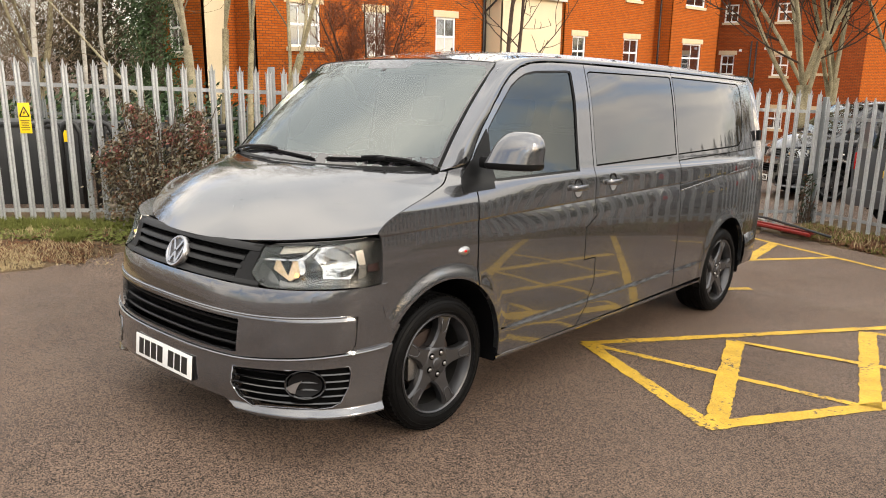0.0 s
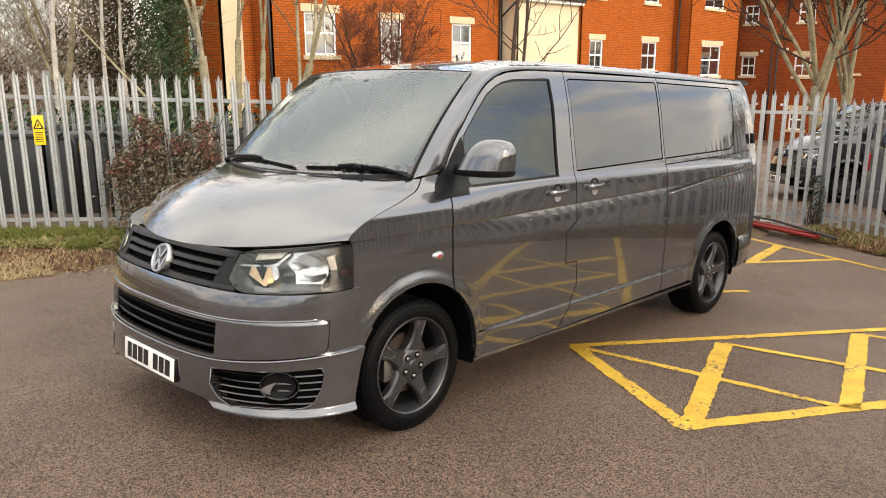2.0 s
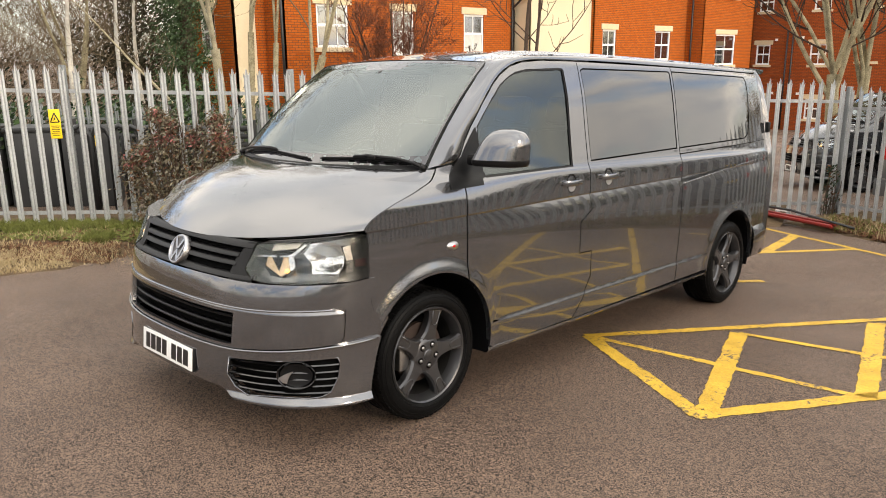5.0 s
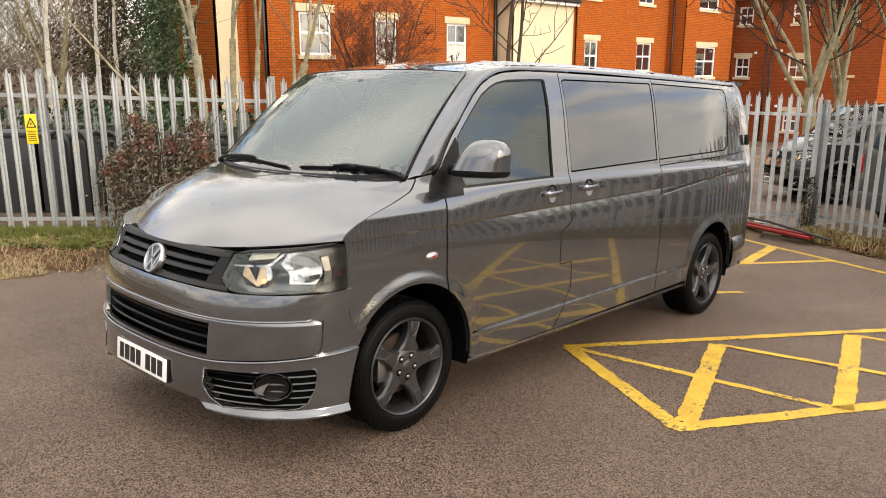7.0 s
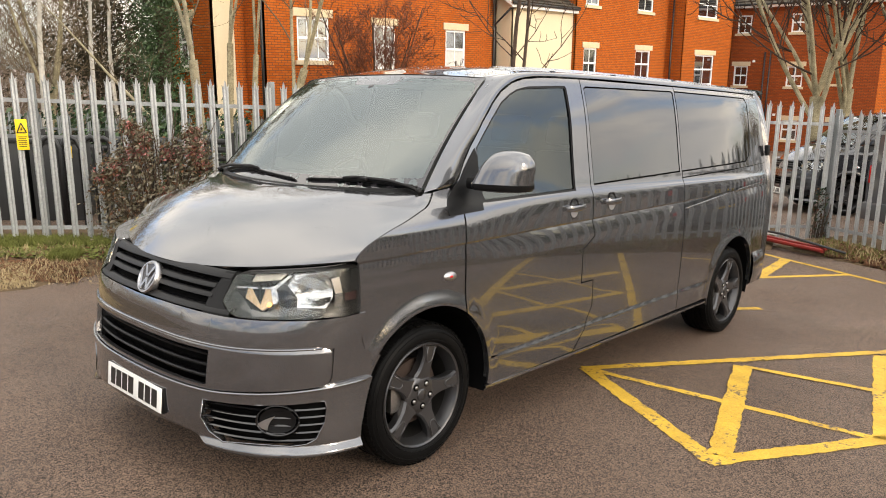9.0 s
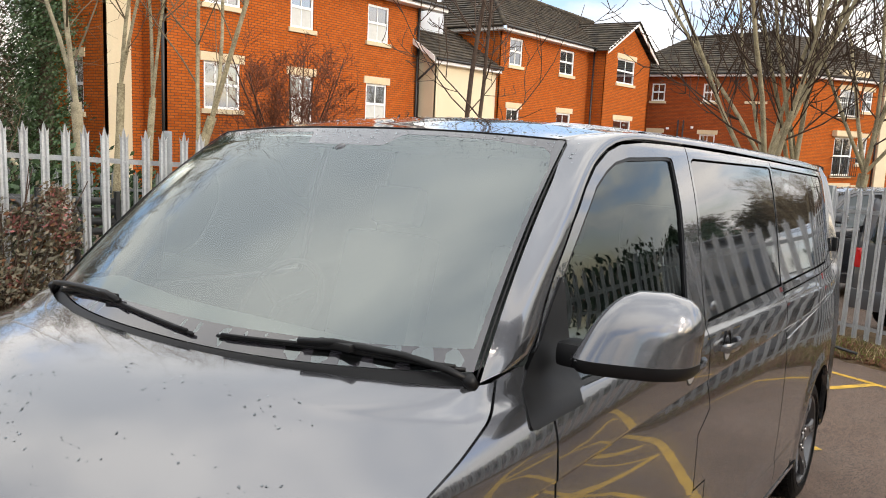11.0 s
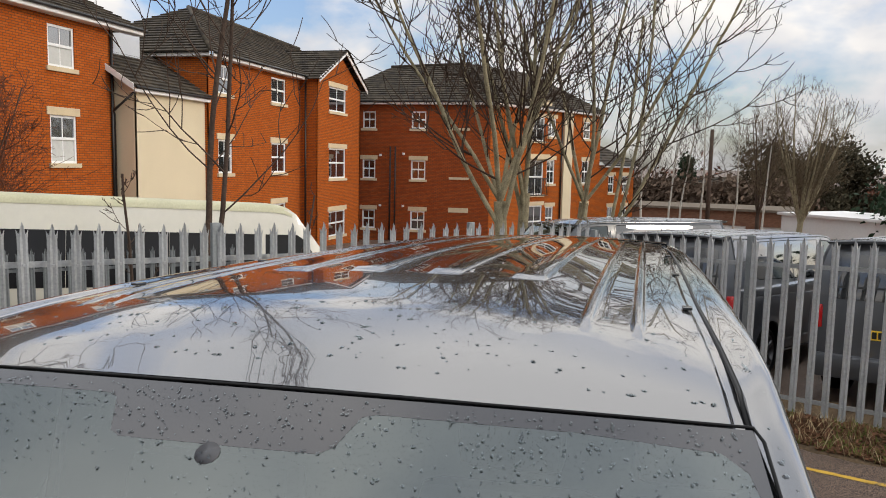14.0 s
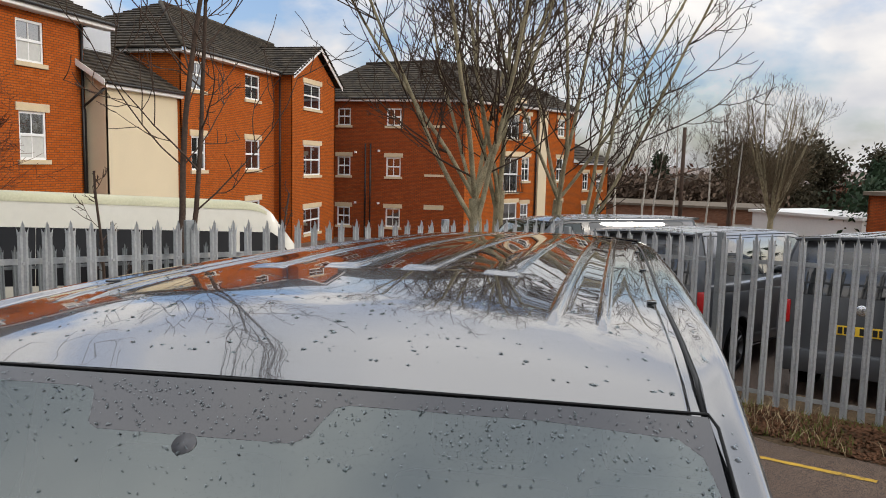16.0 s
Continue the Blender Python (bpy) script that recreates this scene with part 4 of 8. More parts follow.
                y, z = wy + (ARCH_R + 0.002) * math.cos(a), HUB_Z + 0.01 + (ARCH_R + 0.002) * math.sin(a)
                ra.append(bm.verts.new((sx * (side_x(y, z) - 0.012), y, z)))
                rb.append(bm.verts.new((sx * 0.50, y, z)))
            for i in range(n):
                bm.faces.new((ra[i], ra[i + 1], rb[i + 1], rb[i]))
            c = [bm.verts.new(v.co) for v in rb]
            bm.faces.new(c)
            part("wheel_housing", bm, BLACK, van)
            make_wheel(van, wy, sx)
            # rolled lip of the arch
            bm = bmesh.new()
            prev = None
            for i in range(n + 1):
                a = radians((2 if wy else -2) + (178 if wy else 150) * i / n)
                y, z = wy + ARCH_R * math.cos(a), HUB_Z + 0.01 + ARCH_R * math.sin(a)
                x = side_x(y, z)
                ring = [bm.verts.new((sx * (x - 0.001), y, z)), bm.verts.new((sx * (x - 0.03), wy + (ARCH_R - 0.002) * math.cos(a), HUB_Z + 0.01 + (ARCH_R - 0.002) * math.sin(a)))]
                if prev:
                    bm.faces.new((prev[0], prev[1], ring[1], ring[0]))
                prev = ring
            part("arch_lip", bm, PAINT, van)
        # sill below the doors
        bm = bmesh.new()
        pts = []
        for y in np.linspace(0.42, 2.97, 30):
            z = 0.282 + 0.0145 * (y - 0.42)
            pts.append([bm.verts.new((sx * v, float(y), float(z) + dz)) for v, dz in ((0.930, 0.012), (0.944, 0.008), (0.946, -0.004), (0.930, -0.020), (0.70, -0.030))])
        for a, b in zip(pts, pts[1:]):
            for i in range(4):
                bm.faces.new((a[i], a[i + 1], b[i + 1], b[i]))
        bmesh.ops.recalc_face_normals(bm, faces=bm.faces[:])
        part("sill", bm, PAINT, van)
        handles(van, sx, fn)
        if sx > 0:
            mirror(van, sx)
    details(van)
    return van


def rail_edges(f):
    """Inner and outer edge of the rail that runs from the bonnet corner up the windscreen and back along the roof; f from 0 to 2."""
    ty = [0.04, 0.12, 0.20, 0.276, 0.308, 0.36, 0.42, 0.47, 0.56, 0.64, 0.735, 0.83, 1.0, 1.2, 2.0, 4.06]
    tz = [1.290, 1.290, 1.300, 1.352, 1.410, 1.485, 1.555, 1.617, 1.705, 1.765, 1.812, 1.838, 1.856, 1.862, 1.872, 1.872]
    if f <= 1:
        e = screen(1.0, f) + Vector((0.005 - 0.016 * smooth(0.75, 1.0, f), 0.0, 0.0))
        yo = table((0.0, 0.12, 0.25, 0.5, 0.75, 0.9, 1.0), (0.13, 0.265, 0.315, 0.42, 0.545, 0.655, 0.80), f)
    else:
        y = 0.60 + (4.08 - 0.60) * (f - 1)
        e = Vector((0.699 + 0.0185 * (1 - smooth(0.60, 1.5, y)) - 0.03 * smooth(3.2, 4.1, y), y, roof(0.69, y).z + 0.003))
        yo = 0.80 + (4.08 - 0.80) * (f - 1)
    zo = table(ty, tz, yo) + 0.004
    return e, Vector((side_x(yo, zo), yo, zo))


def pillar(van, sx):
    """Painted rail from the bonnet corner up the windscreen pillar and along the roof."""
    bm = bmesh.new()
    rows = []
    for f in list(np.linspace(0, 1, 26)) + list(np.linspace(1, 2, 46))[1:]:
        f = float(f)
        e, o = rail_edges(f)
        g = smooth(0.7, 1.25, f)
        d = Vector((0.75, -0.45, 0.5)).lerp(Vector((0.55, 0.0, 0.83)), g).normalized()
        row = []
        inner = e + Vector((-0.012, 0.02 * (1 - g), -0.022))
        row.append(bm.verts.new((sx * inner.x, inner.y, inner.z)))
        for k in range(10):
            t = k / 9
            p = e.lerp(o, t) + d * (0.012 + 0.008 * g) * math.sin(math.pi * t ** 1.5) ** 0.9
            row.append(bm.verts.new((sx * p.x, p.y, p.z)))
        outer = o + Vector((-0.03, 0.01, -0.004))
        row.append(bm.verts.new((sx * outer.x, outer.y, outer.z)))
        rows.append(row)
    for a, b in zip(rows, rows[1:]):
        for i in range(len(a) - 1):
            bm.faces.new((a[i], a[i + 1], b[i + 1], b[i]))
    bmesh.ops.recalc_face_normals(bm, faces=bm.faces[:])
    return part("side_rail", bm, PAINT, van, angle=50)


def handles(van, sx, fn):
    for y, z in ((1.143, 1.144), (1.541, 1.159)):
        if sx < 0 and y > 1.3:
            continue
        h = part_empty("door_handle", van, Vector((sx * side_x(y, z), y, z)))
        bm = bmesh.new()
        lathe(bm, [(0.0, -0.004 * sx), (0.036, -0.004 * sx), (0.042, 0.002 * sx), (0.046, 0.0015 * sx)], 24)
        bmesh.ops.scale(bm, vec=(1, 1.0, 1.25), verts=bm.verts[:])
        part("handle_recess", bm, BLACK, h, "dark recessed cup behind the handle")
        bm = bmesh.new()
        prism(bm, [Vector((sx * 0.0025, 0.040 * math.cos(a), 0.050 * math.sin(a))) for a in np.linspace(math.pi * 1.08, math.pi * 1.92, 12)], (sx * 0.0012, 0, 0))
        part("cup_lower", bm, SILVER_PAINT, h, "bright lower half of the handle cup")
        bm = bmesh.new()
        pts = [(-0.088, 0.0, 0.002), (-0.080, 0.0, 0.018), (-0.04, 0.0, 0.029), (0.02, 0.002, 0.032), (0.06, 0.004, 0.028), (0.088, 0.006, 0.012), (0.094, 0.006, 0.002)]
        prev = None
        for i, (dy, dz, ox) in enumerate(pts):
            w = 0.017 if 0 < i < 6 else 0.012
            ring = [bm.verts.new((sx * (ox + cx), dy, dz + 0.004 + cz)) for cx, cz in ((0.004, -w), (0.010, 0), (0.004, w), (-0.006, w * 0.7), (-0.006, -w * 0.7))]
            if prev:
                for k in range(5):
                    bm.faces.new((prev[k], prev[(k + 1) % 5], ring[(k + 1) % 5], ring[k]))
            else:
                bm.faces.new(ring)
            prev = ring
        bm.faces.new(prev[::-1])
        bmesh.ops.recalc_face_normals(bm, faces=bm.faces[:])
        part("grip", bm, PAINT, h, angle=60)


def mirror(van, sx):
    m = part_empty("door_mirror", van, Vector((sx * 0.928, 0.305, 1.320)))
    m.scale = (0.81, 0.95, 0.80)
    bm = bmesh.new()
    # housing: a rounded shell, upright outside and raked inside
    rows = []
    for k in range(13):
        f = k / 12
        z = 0.004 + 0.198 * f
        dome = math.sqrt(max(0.0, 1 - max(0.0, (f - 0.42) / 0.58) ** 2.2))
        w0 = 0.018 + 0.092 * f + 0.050 * (1 - dome)
        w1 = 0.318 + 0.012 * f - 0.090 * (1 - dome)
        d = 0.100 * (1 - 0.25 * f) * (0.25 + 0.75 * dome)
        row = []
        for i in range(24):
            a = 2 * math.pi * i / 24
            cx, cy = math.cos(a), math.sin(a)
            px = (w0 + w1) / 2 + (w1 - w0) / 2 * math.copysign(abs(cx) ** 0.7, cx)
            py = (d if cy < 0 else 0.060 * (0.3 + 0.7 * dome)) * math.copysign(abs(cy) ** 0.7, cy) + 0.38 * px - 0.02
            row.append(bm.verts.new((sx * px, py, z)))
        rows.append(row)
    for a, b in zip(rows, rows[1:]):
        for i in range(24):
            j = (i + 1) % 24
            bm.faces.new((a[i], a[j], b[j], b[i]))
    bm.faces.new(rows[-1])
    bm.faces.new(rows[0][::-1])
    bmesh.ops.recalc_face_normals(bm, faces=bm.faces[:])
    part("mirror_shell", bm, PAINT, m, "grey painted mirror cover", angle=70)
    bm = bmesh.new()
    rows = []
    for z, g in ((0.010, 1.0), (-0.012, 1.0), (-0.028, 0.92), (-0.034, 0.7)):
        row = []
        for i in range(20):
            a = 2 * math.pi * i / 20
            cx, cy = math.cos(a), math.sin(a)
            px = 0.170 + 0.150 * g * math.copysign(abs(cx) ** 0.7, cx)
            py = (0.102 if cy < 0 else 0.062) * g * math.copysign(abs(cy) ** 0.7, cy) + 0.38 * px - 0.02
            row.append(bm.verts.new((sx * px, py, z)))
        rows.append(row)
    for a, b in zip(rows, rows[1:]):
        for i in range(20):
            j = (i + 1) % 20
            bm.faces.new((a[i], a[j], b[j], b[i]))
    bm.faces.new(rows[-1])
    bm.faces.new(rows[0])
    bmesh.ops.recalc_face_normals(bm, faces=bm.faces[:])
    part("mirror_base", bm, BLACK, m, "black plastic mirror underside")
    bm = bmesh.new()
    box(bm, (sx * 0.035, 0.0, 0.004), (0.14, 0.095, 0.075), bevel=0.022)
    part("mirror_arm", bm, BLACK, m, "black plastic mirror arm")
    bm = bmesh.new()
    box(bm, (sx * 0.20, 0.128, 0.085), (0.15, 0.004, 0.10), Euler((0, 0, sx * 0.40)).to_matrix(), bevel=0.0015)
    part("mirror_glass", bm, CHROME, m)


def details(van):
    # roof, bonnet, windscreen
    edge = [(0.716, 0.60), (0.713, 0.75), (0.706, 0.95), (0.697, 1.2), (0.693, 1.5), (0.693, 2.4), (0.680, 3.8), (0.66, 4.18)]
    front = [(x, 0.530 + 0.062 * (abs(x) / 0.71) ** 2.4) for x in np.linspace(0.70, -0.70, 23)]
    front = [(float(x), float(y)) for x, y in front]
    outline = edge + [(-x, y) for x, y in edge[::-1]] + front[::-1]
    rib = [((s * (rx + d), 0), (1, 0)) for rx in (0.103, 0.310) for s in (-1, 1) for d in (-0.048, -0.041, -0.034, 0.034, 0.041, 0.048)]
    rib += [((s * (rx + d), 0), (1, 0)) for rx in (0.480, 0.570) for s in (-1, 1) for d in (-0.015, -0.009, -0.003, 0.003, 0.009, 0.015)]
    rib += [((s * v, 0), (1, 0)) for s in (-1, 1) for v in (0.64, 0.664, 0.668, 0.672, 0.676, 0.680, 0.684, 0.688, 0.691, 0.694, 0.698)] + [((0, y), (0, 1)) for y in (0.88, 0.91, 0.94, 0.97, 1.00, 1.36, 1.378, 1.395, 1.412, 1.43)]
    r = skin("roof", outline, roof, PAINT, van, cuts=rib, step=0.10)
    for x in (-0.668, 0.668):
        for y in (1.25, 1.91, 2.73, 3.55):
            bm = bmesh.new()
            box(bm, (x, y, roof(x, y).z + 0.004), (0.020, 0.036, 0.006), bevel=0.002)
            part("roof_mount", bm, GLOSS_BLACK, r, "small black roof mounting point")
    for sx in (-1, 1):
        # gutter seam beside the roof panel
        bm = bmesh.new()
        pts = []
        for f in np.linspace(1.0, 2.0, 30):
            e = rail_edges(float(f))[0]
            pts.append(Vector((sx * (e.x - 0.004), e.y, e.z - 0.004)))
        tube(bm, pts, 0.0035, 6)
        part("gutter_seam", bm, BLACK, r, "black roof seam strip")
    skin("bonnet", [(-1, 0.01), (-0.5, 0.0), (0, 0.0), (0.5, 0.0), (1, 0.01), (1, 1), (0.55, 1), (0, 1), (-0.55, 1), (-1, 1)], lambda u, v: bonnet(u, v), PAINT, van, step=0.06, flip=True, gap=0.002, cuts=[((k * u, 0), (1, 0)) for k in (-1, 1) for u in (0.80, 0.86, 0.90, 0.93, 0.955, 0.972, 0.985, 0.994)] + [((0, v), (0, 1)) for v in (0.03, 0.06, 0.10, 0.15, 0.21, 0.90, 0.94, 0.97, 0.985)])
    skin("scuttle_panel", [(-0.985, 0.0), (0.985, 0.0), (0.985, 0.085), (-0.985, 0.085)], lambda u, v: screen(u, v - 0.06, -0.012 + 0.015 * smooth(0.04, 0.08, v)), BLACK, van, step=0.08, flip=False, label="black plastic scuttle below the windscreen")
    scr = skin("windscreen", [(-0.985, 0.03), (0.985, 0.03), (0.985, 0.993), (-0.985, 0.993)], lambda u, v: screen(u, v), SCREEN, van, step=0.06, depth=0, label="curved windscreen with fine rain drops")
    scr.visible_shadow = False
    rim_half = [(0.97, 0.10), (0.972, 0.84), (0.957, 0.912), (0.92, 0.944), (0.69, 0.961), (0.33, 0.963)]
    frame_in = [(-0.97, 0.10)] + rim_half + [(0.305, 0.956), (0.290, 0.930), (0.275, 0.902), (0.25, 0.888), (-0.14, 0.886), (-0.165, 0.895), (-0.187, 0.930), (-0.205, 0.956), (-0.23, 0.963), (-0.69, 0.961), (-0.92, 0.944), (-0.957, 0.912), (-0.972, 0.84)]
    skin("screen_border", [(-0.985, 0.03), (0.985, 0.03), (0.985, 0.993), (-0.985, 0.993)], lambda u, v: screen(u, v, 0.0002), FRIT, scr, holes=[frame_in], step=0.08, depth=0, label="dark printed border of the windscreen")
    bm = bmesh.new()
    ring = [screen(-0.996, float(v), 0.002) for v in np.linspace(0.0, 0.97, 18)] + [screen(float(u), 0.998, 0.001) for u in np.linspace(-0.985, 0.985, 36)] + [screen(0.996, float(v), 0.002) for v in np.linspace(0.97, 0.0, 18)]
    tube(bm, ring, 0.0024, 6)
    part("screen_seal", bm, BLACK, scr, "black rubber windscreen seal")
    bm = bmesh.new()
    c = screen(0.052, 0.872, 0.0012)
    rod(bm, c, c + Vector((0, 0.012, -0.016)) * 0.2, 0.017, 0.017, 24)
    part("sensor_disc", bm, SENSOR, scr, "round dark sensor behind the glass")
    drops = bmesh.new()
    rnd = random.Random(17)

    def drop(p, n, r):
        t = n.orthogonal().normalized()
        b = n.cross(t)
        turn, long = rnd.uniform(0, 6.28), rnd.uniform(1.0, 1.9)
        t, b = (t * math.cos(turn) + b * math.sin(turn)) * long, b * math.cos(turn) - t * math.sin(turn)
        base = [drops.verts.new(p + (t * math.cos(k * 1.2566) + b * math.sin(k * 1.2566)) * r) for k in range(5)]
        mid = [drops.verts.new(p + n * r * 0.30 + (t * math.cos(k * 1.2566) + b * math.sin(k * 1.2566)) * r * 0.62) for k in range(5)]
        for k in range(5):
            drops.faces.new((base[k], base[(k + 1) % 5], mid[(k + 1) % 5], mid[k]))
        drops.faces.new(mid)
    for i in range(330):
        x, y = rnd.uniform(-0.66, 0.69), 0.62 + abs(rnd.gauss(0, 0.35))
        drop(roof(x, y), Vector((0, -0.1, 1)).normalized(), rnd.choice((0.0016, 0.0024, 0.0034, 0.0048)))
    for i in range(1100):
        u, v = rnd.uniform(-0.96, 0.97), 1 - abs(rnd.gauss(0, 0.09))
        if 0.72 < v < 0.985:
            drop(screen(u, v, 0.0015), Vector((0, -0.6, 0.8)), rnd.choice((0.0009, 0.0012, 0.0016, 0.0022)))
    for i in range(420):
        u, v = rnd.uniform(-0.8, 0.8), rnd.uniform(0.15, 0.75)
        if noise.noise(Vector((u * 4, v * 4, 2))) > 0.0:
            drop(bonnet(u, v), Vector((0, -0.3, 0.95)).normalized(), rnd.choice((0.0015, 0.002, 0.003)))
    for i in range(190):
        f = rnd.uniform(0.85, 1.5)
        e, o = rail_edges(f)
        drop(e.lerp(o, rnd.uniform(0.2, 0.8)) + Vector((0.004, -0.003, 0.006)), Vector((0.5, -0.3, 0.8)).normalized(), rnd.choice((0.0022, 0.0032, 0.0046)))
    tagged(part("rain", drops, WATER, van, "fine rain drops on glass and paint"), kind="stuff")
    wipers(van)
    front_end(van)
    rear_end(van)
    cabin(van)


def wipers(van):
    # both lie along the foot of the glass, each arm folded over the middle of its blade
    for line, pivot, mid in ((((-0.71, 0.022), (-0.57, 0.060), (-0.30, 0.085), (-0.01, 0.066), (0.20, 0.050)), (-0.86, -0.010), 2),
                             (((0.29, 0.060), (0.49, 0.067), (0.66, 0.070), (0.81, 0.052), (0.97, 0.030)), (0.99, -0.012), 2)):
        us, vs = [q[0] for q in line], [q[1] for q in line]

        def run(a, b, out, n=14):
            return [screen(float(u), float(np.interp(u, us, vs)), out) - o for u in np.linspace(a, b, n)]
        o = screen(pivot[0], pivot[1], 0.02)
        w = part_empty("wiper", van, o)
        bm = bmesh.new()
        tube(bm, run(us[0], us[-1], 0.007, 18), 0.0050, 6)
        blade = part("blade", bm, BLACK, w, "black wiper blade")
        bm = bmesh.new()
        tube(bm, run(us[0] + 0.02, us[-1] - 0.02, 0.014, 18), 0.0045, 6)
        part("blade_spine", bm, BLACK, blade)
        side = 1 if pivot[0] > 0 else -1
        um, vm = us[mid], vs[mid]
        bm = bmesh.new()
        arm = [screen(u, v, d) - o for u, v, d in ((pivot[0], pivot[1], 0.018), (pivot[0] - side * 0.05, 0.012, 0.026), (pivot[0] + (um - pivot[0]) * 0.45, vm * 0.62, 0.030), (um, vm + 0.002, 0.026), (um - side * 0.10, float(np.interp(um - side * 0.10, us, vs)), 0.022))]
        tube(bm, arm, 0.0085, 8)
        part("arm", bm, BLACK, w, "black wiper arm")
        bm = bmesh.new()
        box(bm, screen(um, vm, 0.020) - o, (0.10, 0.020, 0.018), bevel=0.006)
        part("blade_clip", bm, BLACK, w)
        bm = bmesh.new()
        rod(bm, screen(pivot[0], pivot[1], 0.0) - o, screen(pivot[0], pivot[1], 0.030) - o, 0.016, 0.013, 14)
        part("pivot_cap", bm, BLACK, w)


def band(name, top, bottom, mat, van, out=0.0, smax=1.0, n=48, label="", depth=0.02, lip=0.0, s0=None):
    """A strip round the nose between two heights, which may change with s."""
    f_top = top if callable(top) else (lambda s: top)
    f_bot = bottom if callable(bottom) else (lambda s: bottom)
    ss = [float(v) for v in np.linspace(-smax if s0 is None else s0, smax, n)]
    up = [(s, f_top(s)) for s in ss]
    dn = [(s, f_bot(s)) for s in ss[::-1]]
    return skin(name, up + dn, lambda s, z: nose(s, z, out), mat, van, step=0.06, depth=depth, flip=False, label=label)


def mirror_poly(poly):
    return [(-s, z) for s, z in poly]


LAMP_GREY = material("grey lamp housing", (0.13, 0.128, 0.125), rough=0.26, metal=0.85, vary=0.2, scale=12)
LAMP_SILVER = material("faceted lamp reflector", (0.56, 0.555, 0.55), rough=0.20, metal=1.0, vary=0.3, scale=30, bump=0.5, bump_scale=30)
LAMP_PEACH = material("pale orange reflector", (0.62, 0.45, 0.28), rough=0.28, metal=0.8, vary=0.35, scale=40, bump=0.35, bump_scale=40)
LAMP_DARK = material("dark lamp bezel", (0.06, 0.058, 0.056), rough=0.2, metal=0.8, vary=0.2)
LAMP_PALE = material("pale lamp block", (0.62, 0.56, 0.50), rough=0.3, metal=0.6, vary=0.2, scale=30)
LAMP_RIBS = material("ribbed pale lamp block", (0.60, 0.55, 0.46), rough=0.3, metal=0.5, vary=0.25, scale=60, fine=160, bump=0.4, bump_scale=70)
LAMP_FACET = material("shaded lamp facet", (0.20, 0.195, 0.19), rough=0.25, metal=0.8, vary=0.25, scale=30, bump=0.2, bump_scale=30)
SIDE_BULB = lamp_glow("amber side bulb", (1.0, 0.55, 0.16), 2.2)
LAMP_RED = material("dim red reflector", (0.03, 0.010, 0.010), rough=0.2, vary=0.1)


def front_end(van):
    # upper bumper, with the grille and lamps above it
    def lamp_bottom(s):
        a = abs(s)
        return table((0, 0.3, 0.62, 0.80, 1.07, 1.165), (0.800, 0.803, 0.800, 0.803, 0.810, 0.818), a)
    bumper = band("front_bumper", lambda s: lamp_bottom(s) - 0.002, lambda s: 0.672 + 0.012 * abs(s), PAINT, van, out=0.004, smax=1.19, label="smooth grey painted bumper")
    # side pieces running back to the wheel arch
    for sx in (-1, 1):
        corner = [(1.068, 0.690), (1.192, 0.690), (1.205, 0.66), (1.262, 0.632), (1.302, 0.612), (1.272, 0.567), (1.250, 0.530), (1.05, 0.527), (1.066, 0.56)]
        corner = corner if sx > 0 else mirror_poly(corner)
        skin("bumper_corner", corner, lambda s, z: nose(s, z, 0.004), PAINT, bumper, step=0.04)
        inner = [(1.00, 0.52), (1.238, 0.52), (1.266, 0.567), (1.298, 0.61), (1.33, 0.645), (1.33, 0.80), (1.15, 0.80), (1.05, 0.72)]
        skin("bumper_return", inner if sx > 0 else mirror_poly(inner), lambda s, z: nose(s, z, -0.007), PAINT, bumper, step=0.05, depth=0)
    half = [(0.0, 0.679), (0.30, 0.679), (0.55, 0.678), (0.80, 0.686), (1.00, 0.690), (1.035, 0.686), (1.054, 0.672), (1.060, 0.62), (1.056, 0.560), (1.045, 0.538), (1.02, 0.530), (0.739, 0.508), (0.535, 0.490), (0.0, 0.488)]
    frame = half + [(-x, z) for x, z in half[-2:0:-1]]
    hole = [(-0.532, 0.655), (0.532, 0.655), (0.525, 0.51), (0.50, 0.505), (-0.50, 0.505), (-0.525, 0.51)]

    def proud(s, z):
        return nose(s, z, 0.013 - 0.006 * smooth(0.665, 0.69, z))
    skin("bumper_insert", frame, proud, PAINT, bumper, holes=[hole], step=0.05, depth=0.022, cuts=[((0, z), (0, 1)) for z in (0.665, 0.672, 0.680)])
    for name, line in (("insert_edge", [proud(float(s), 0.679 + 0.010 * smooth(0.55, 1.0, abs(float(s)))) for s in np.linspace(-1.01, 1.01, 56)]),):
        bm = bmesh.new()
        tube(bm, [p + Vector((0, 0.002, -0.002)) for p in line], 0.0055, 8)
        part(name, bm, PAINT, bumper)
    # lower intake with slats
    intake = part_empty("lower_intake", van, Vector((0, 0, 0)))
    # near-black sheet for the shade deep in the intake
    band("intake_back", 0.672, 0.488, GAP_SHADE, intake, out=-0.07, smax=0.52, depth=0)
    for z in (0.628, 0.580, 0.532):
        bm = bmesh.new()
        ss = [float(v) for v in np.linspace(-0.535, 0.535, 30)]
        prev = None
        for s in ss:
            ring = [bm.verts.new(nose(s, z + dz, o)) for dz, o in ((0.007, -0.016), (0.002, -0.010), (-0.007, -0.016), (0.0, -0.05))]
            if prev:
                for k in range(4):
                    bm.faces.new((prev[k], prev[(k + 1) % 4], ring[(k + 1) % 4], ring[k]))
            prev = ring
        bmesh.ops.recalc_face_normals(bm, faces=bm.faces[:])
        part("slat", bm, BLACK, intake, "black plastic intake slat")
    for sx in (-1, 1):
        bm = bmesh.new()
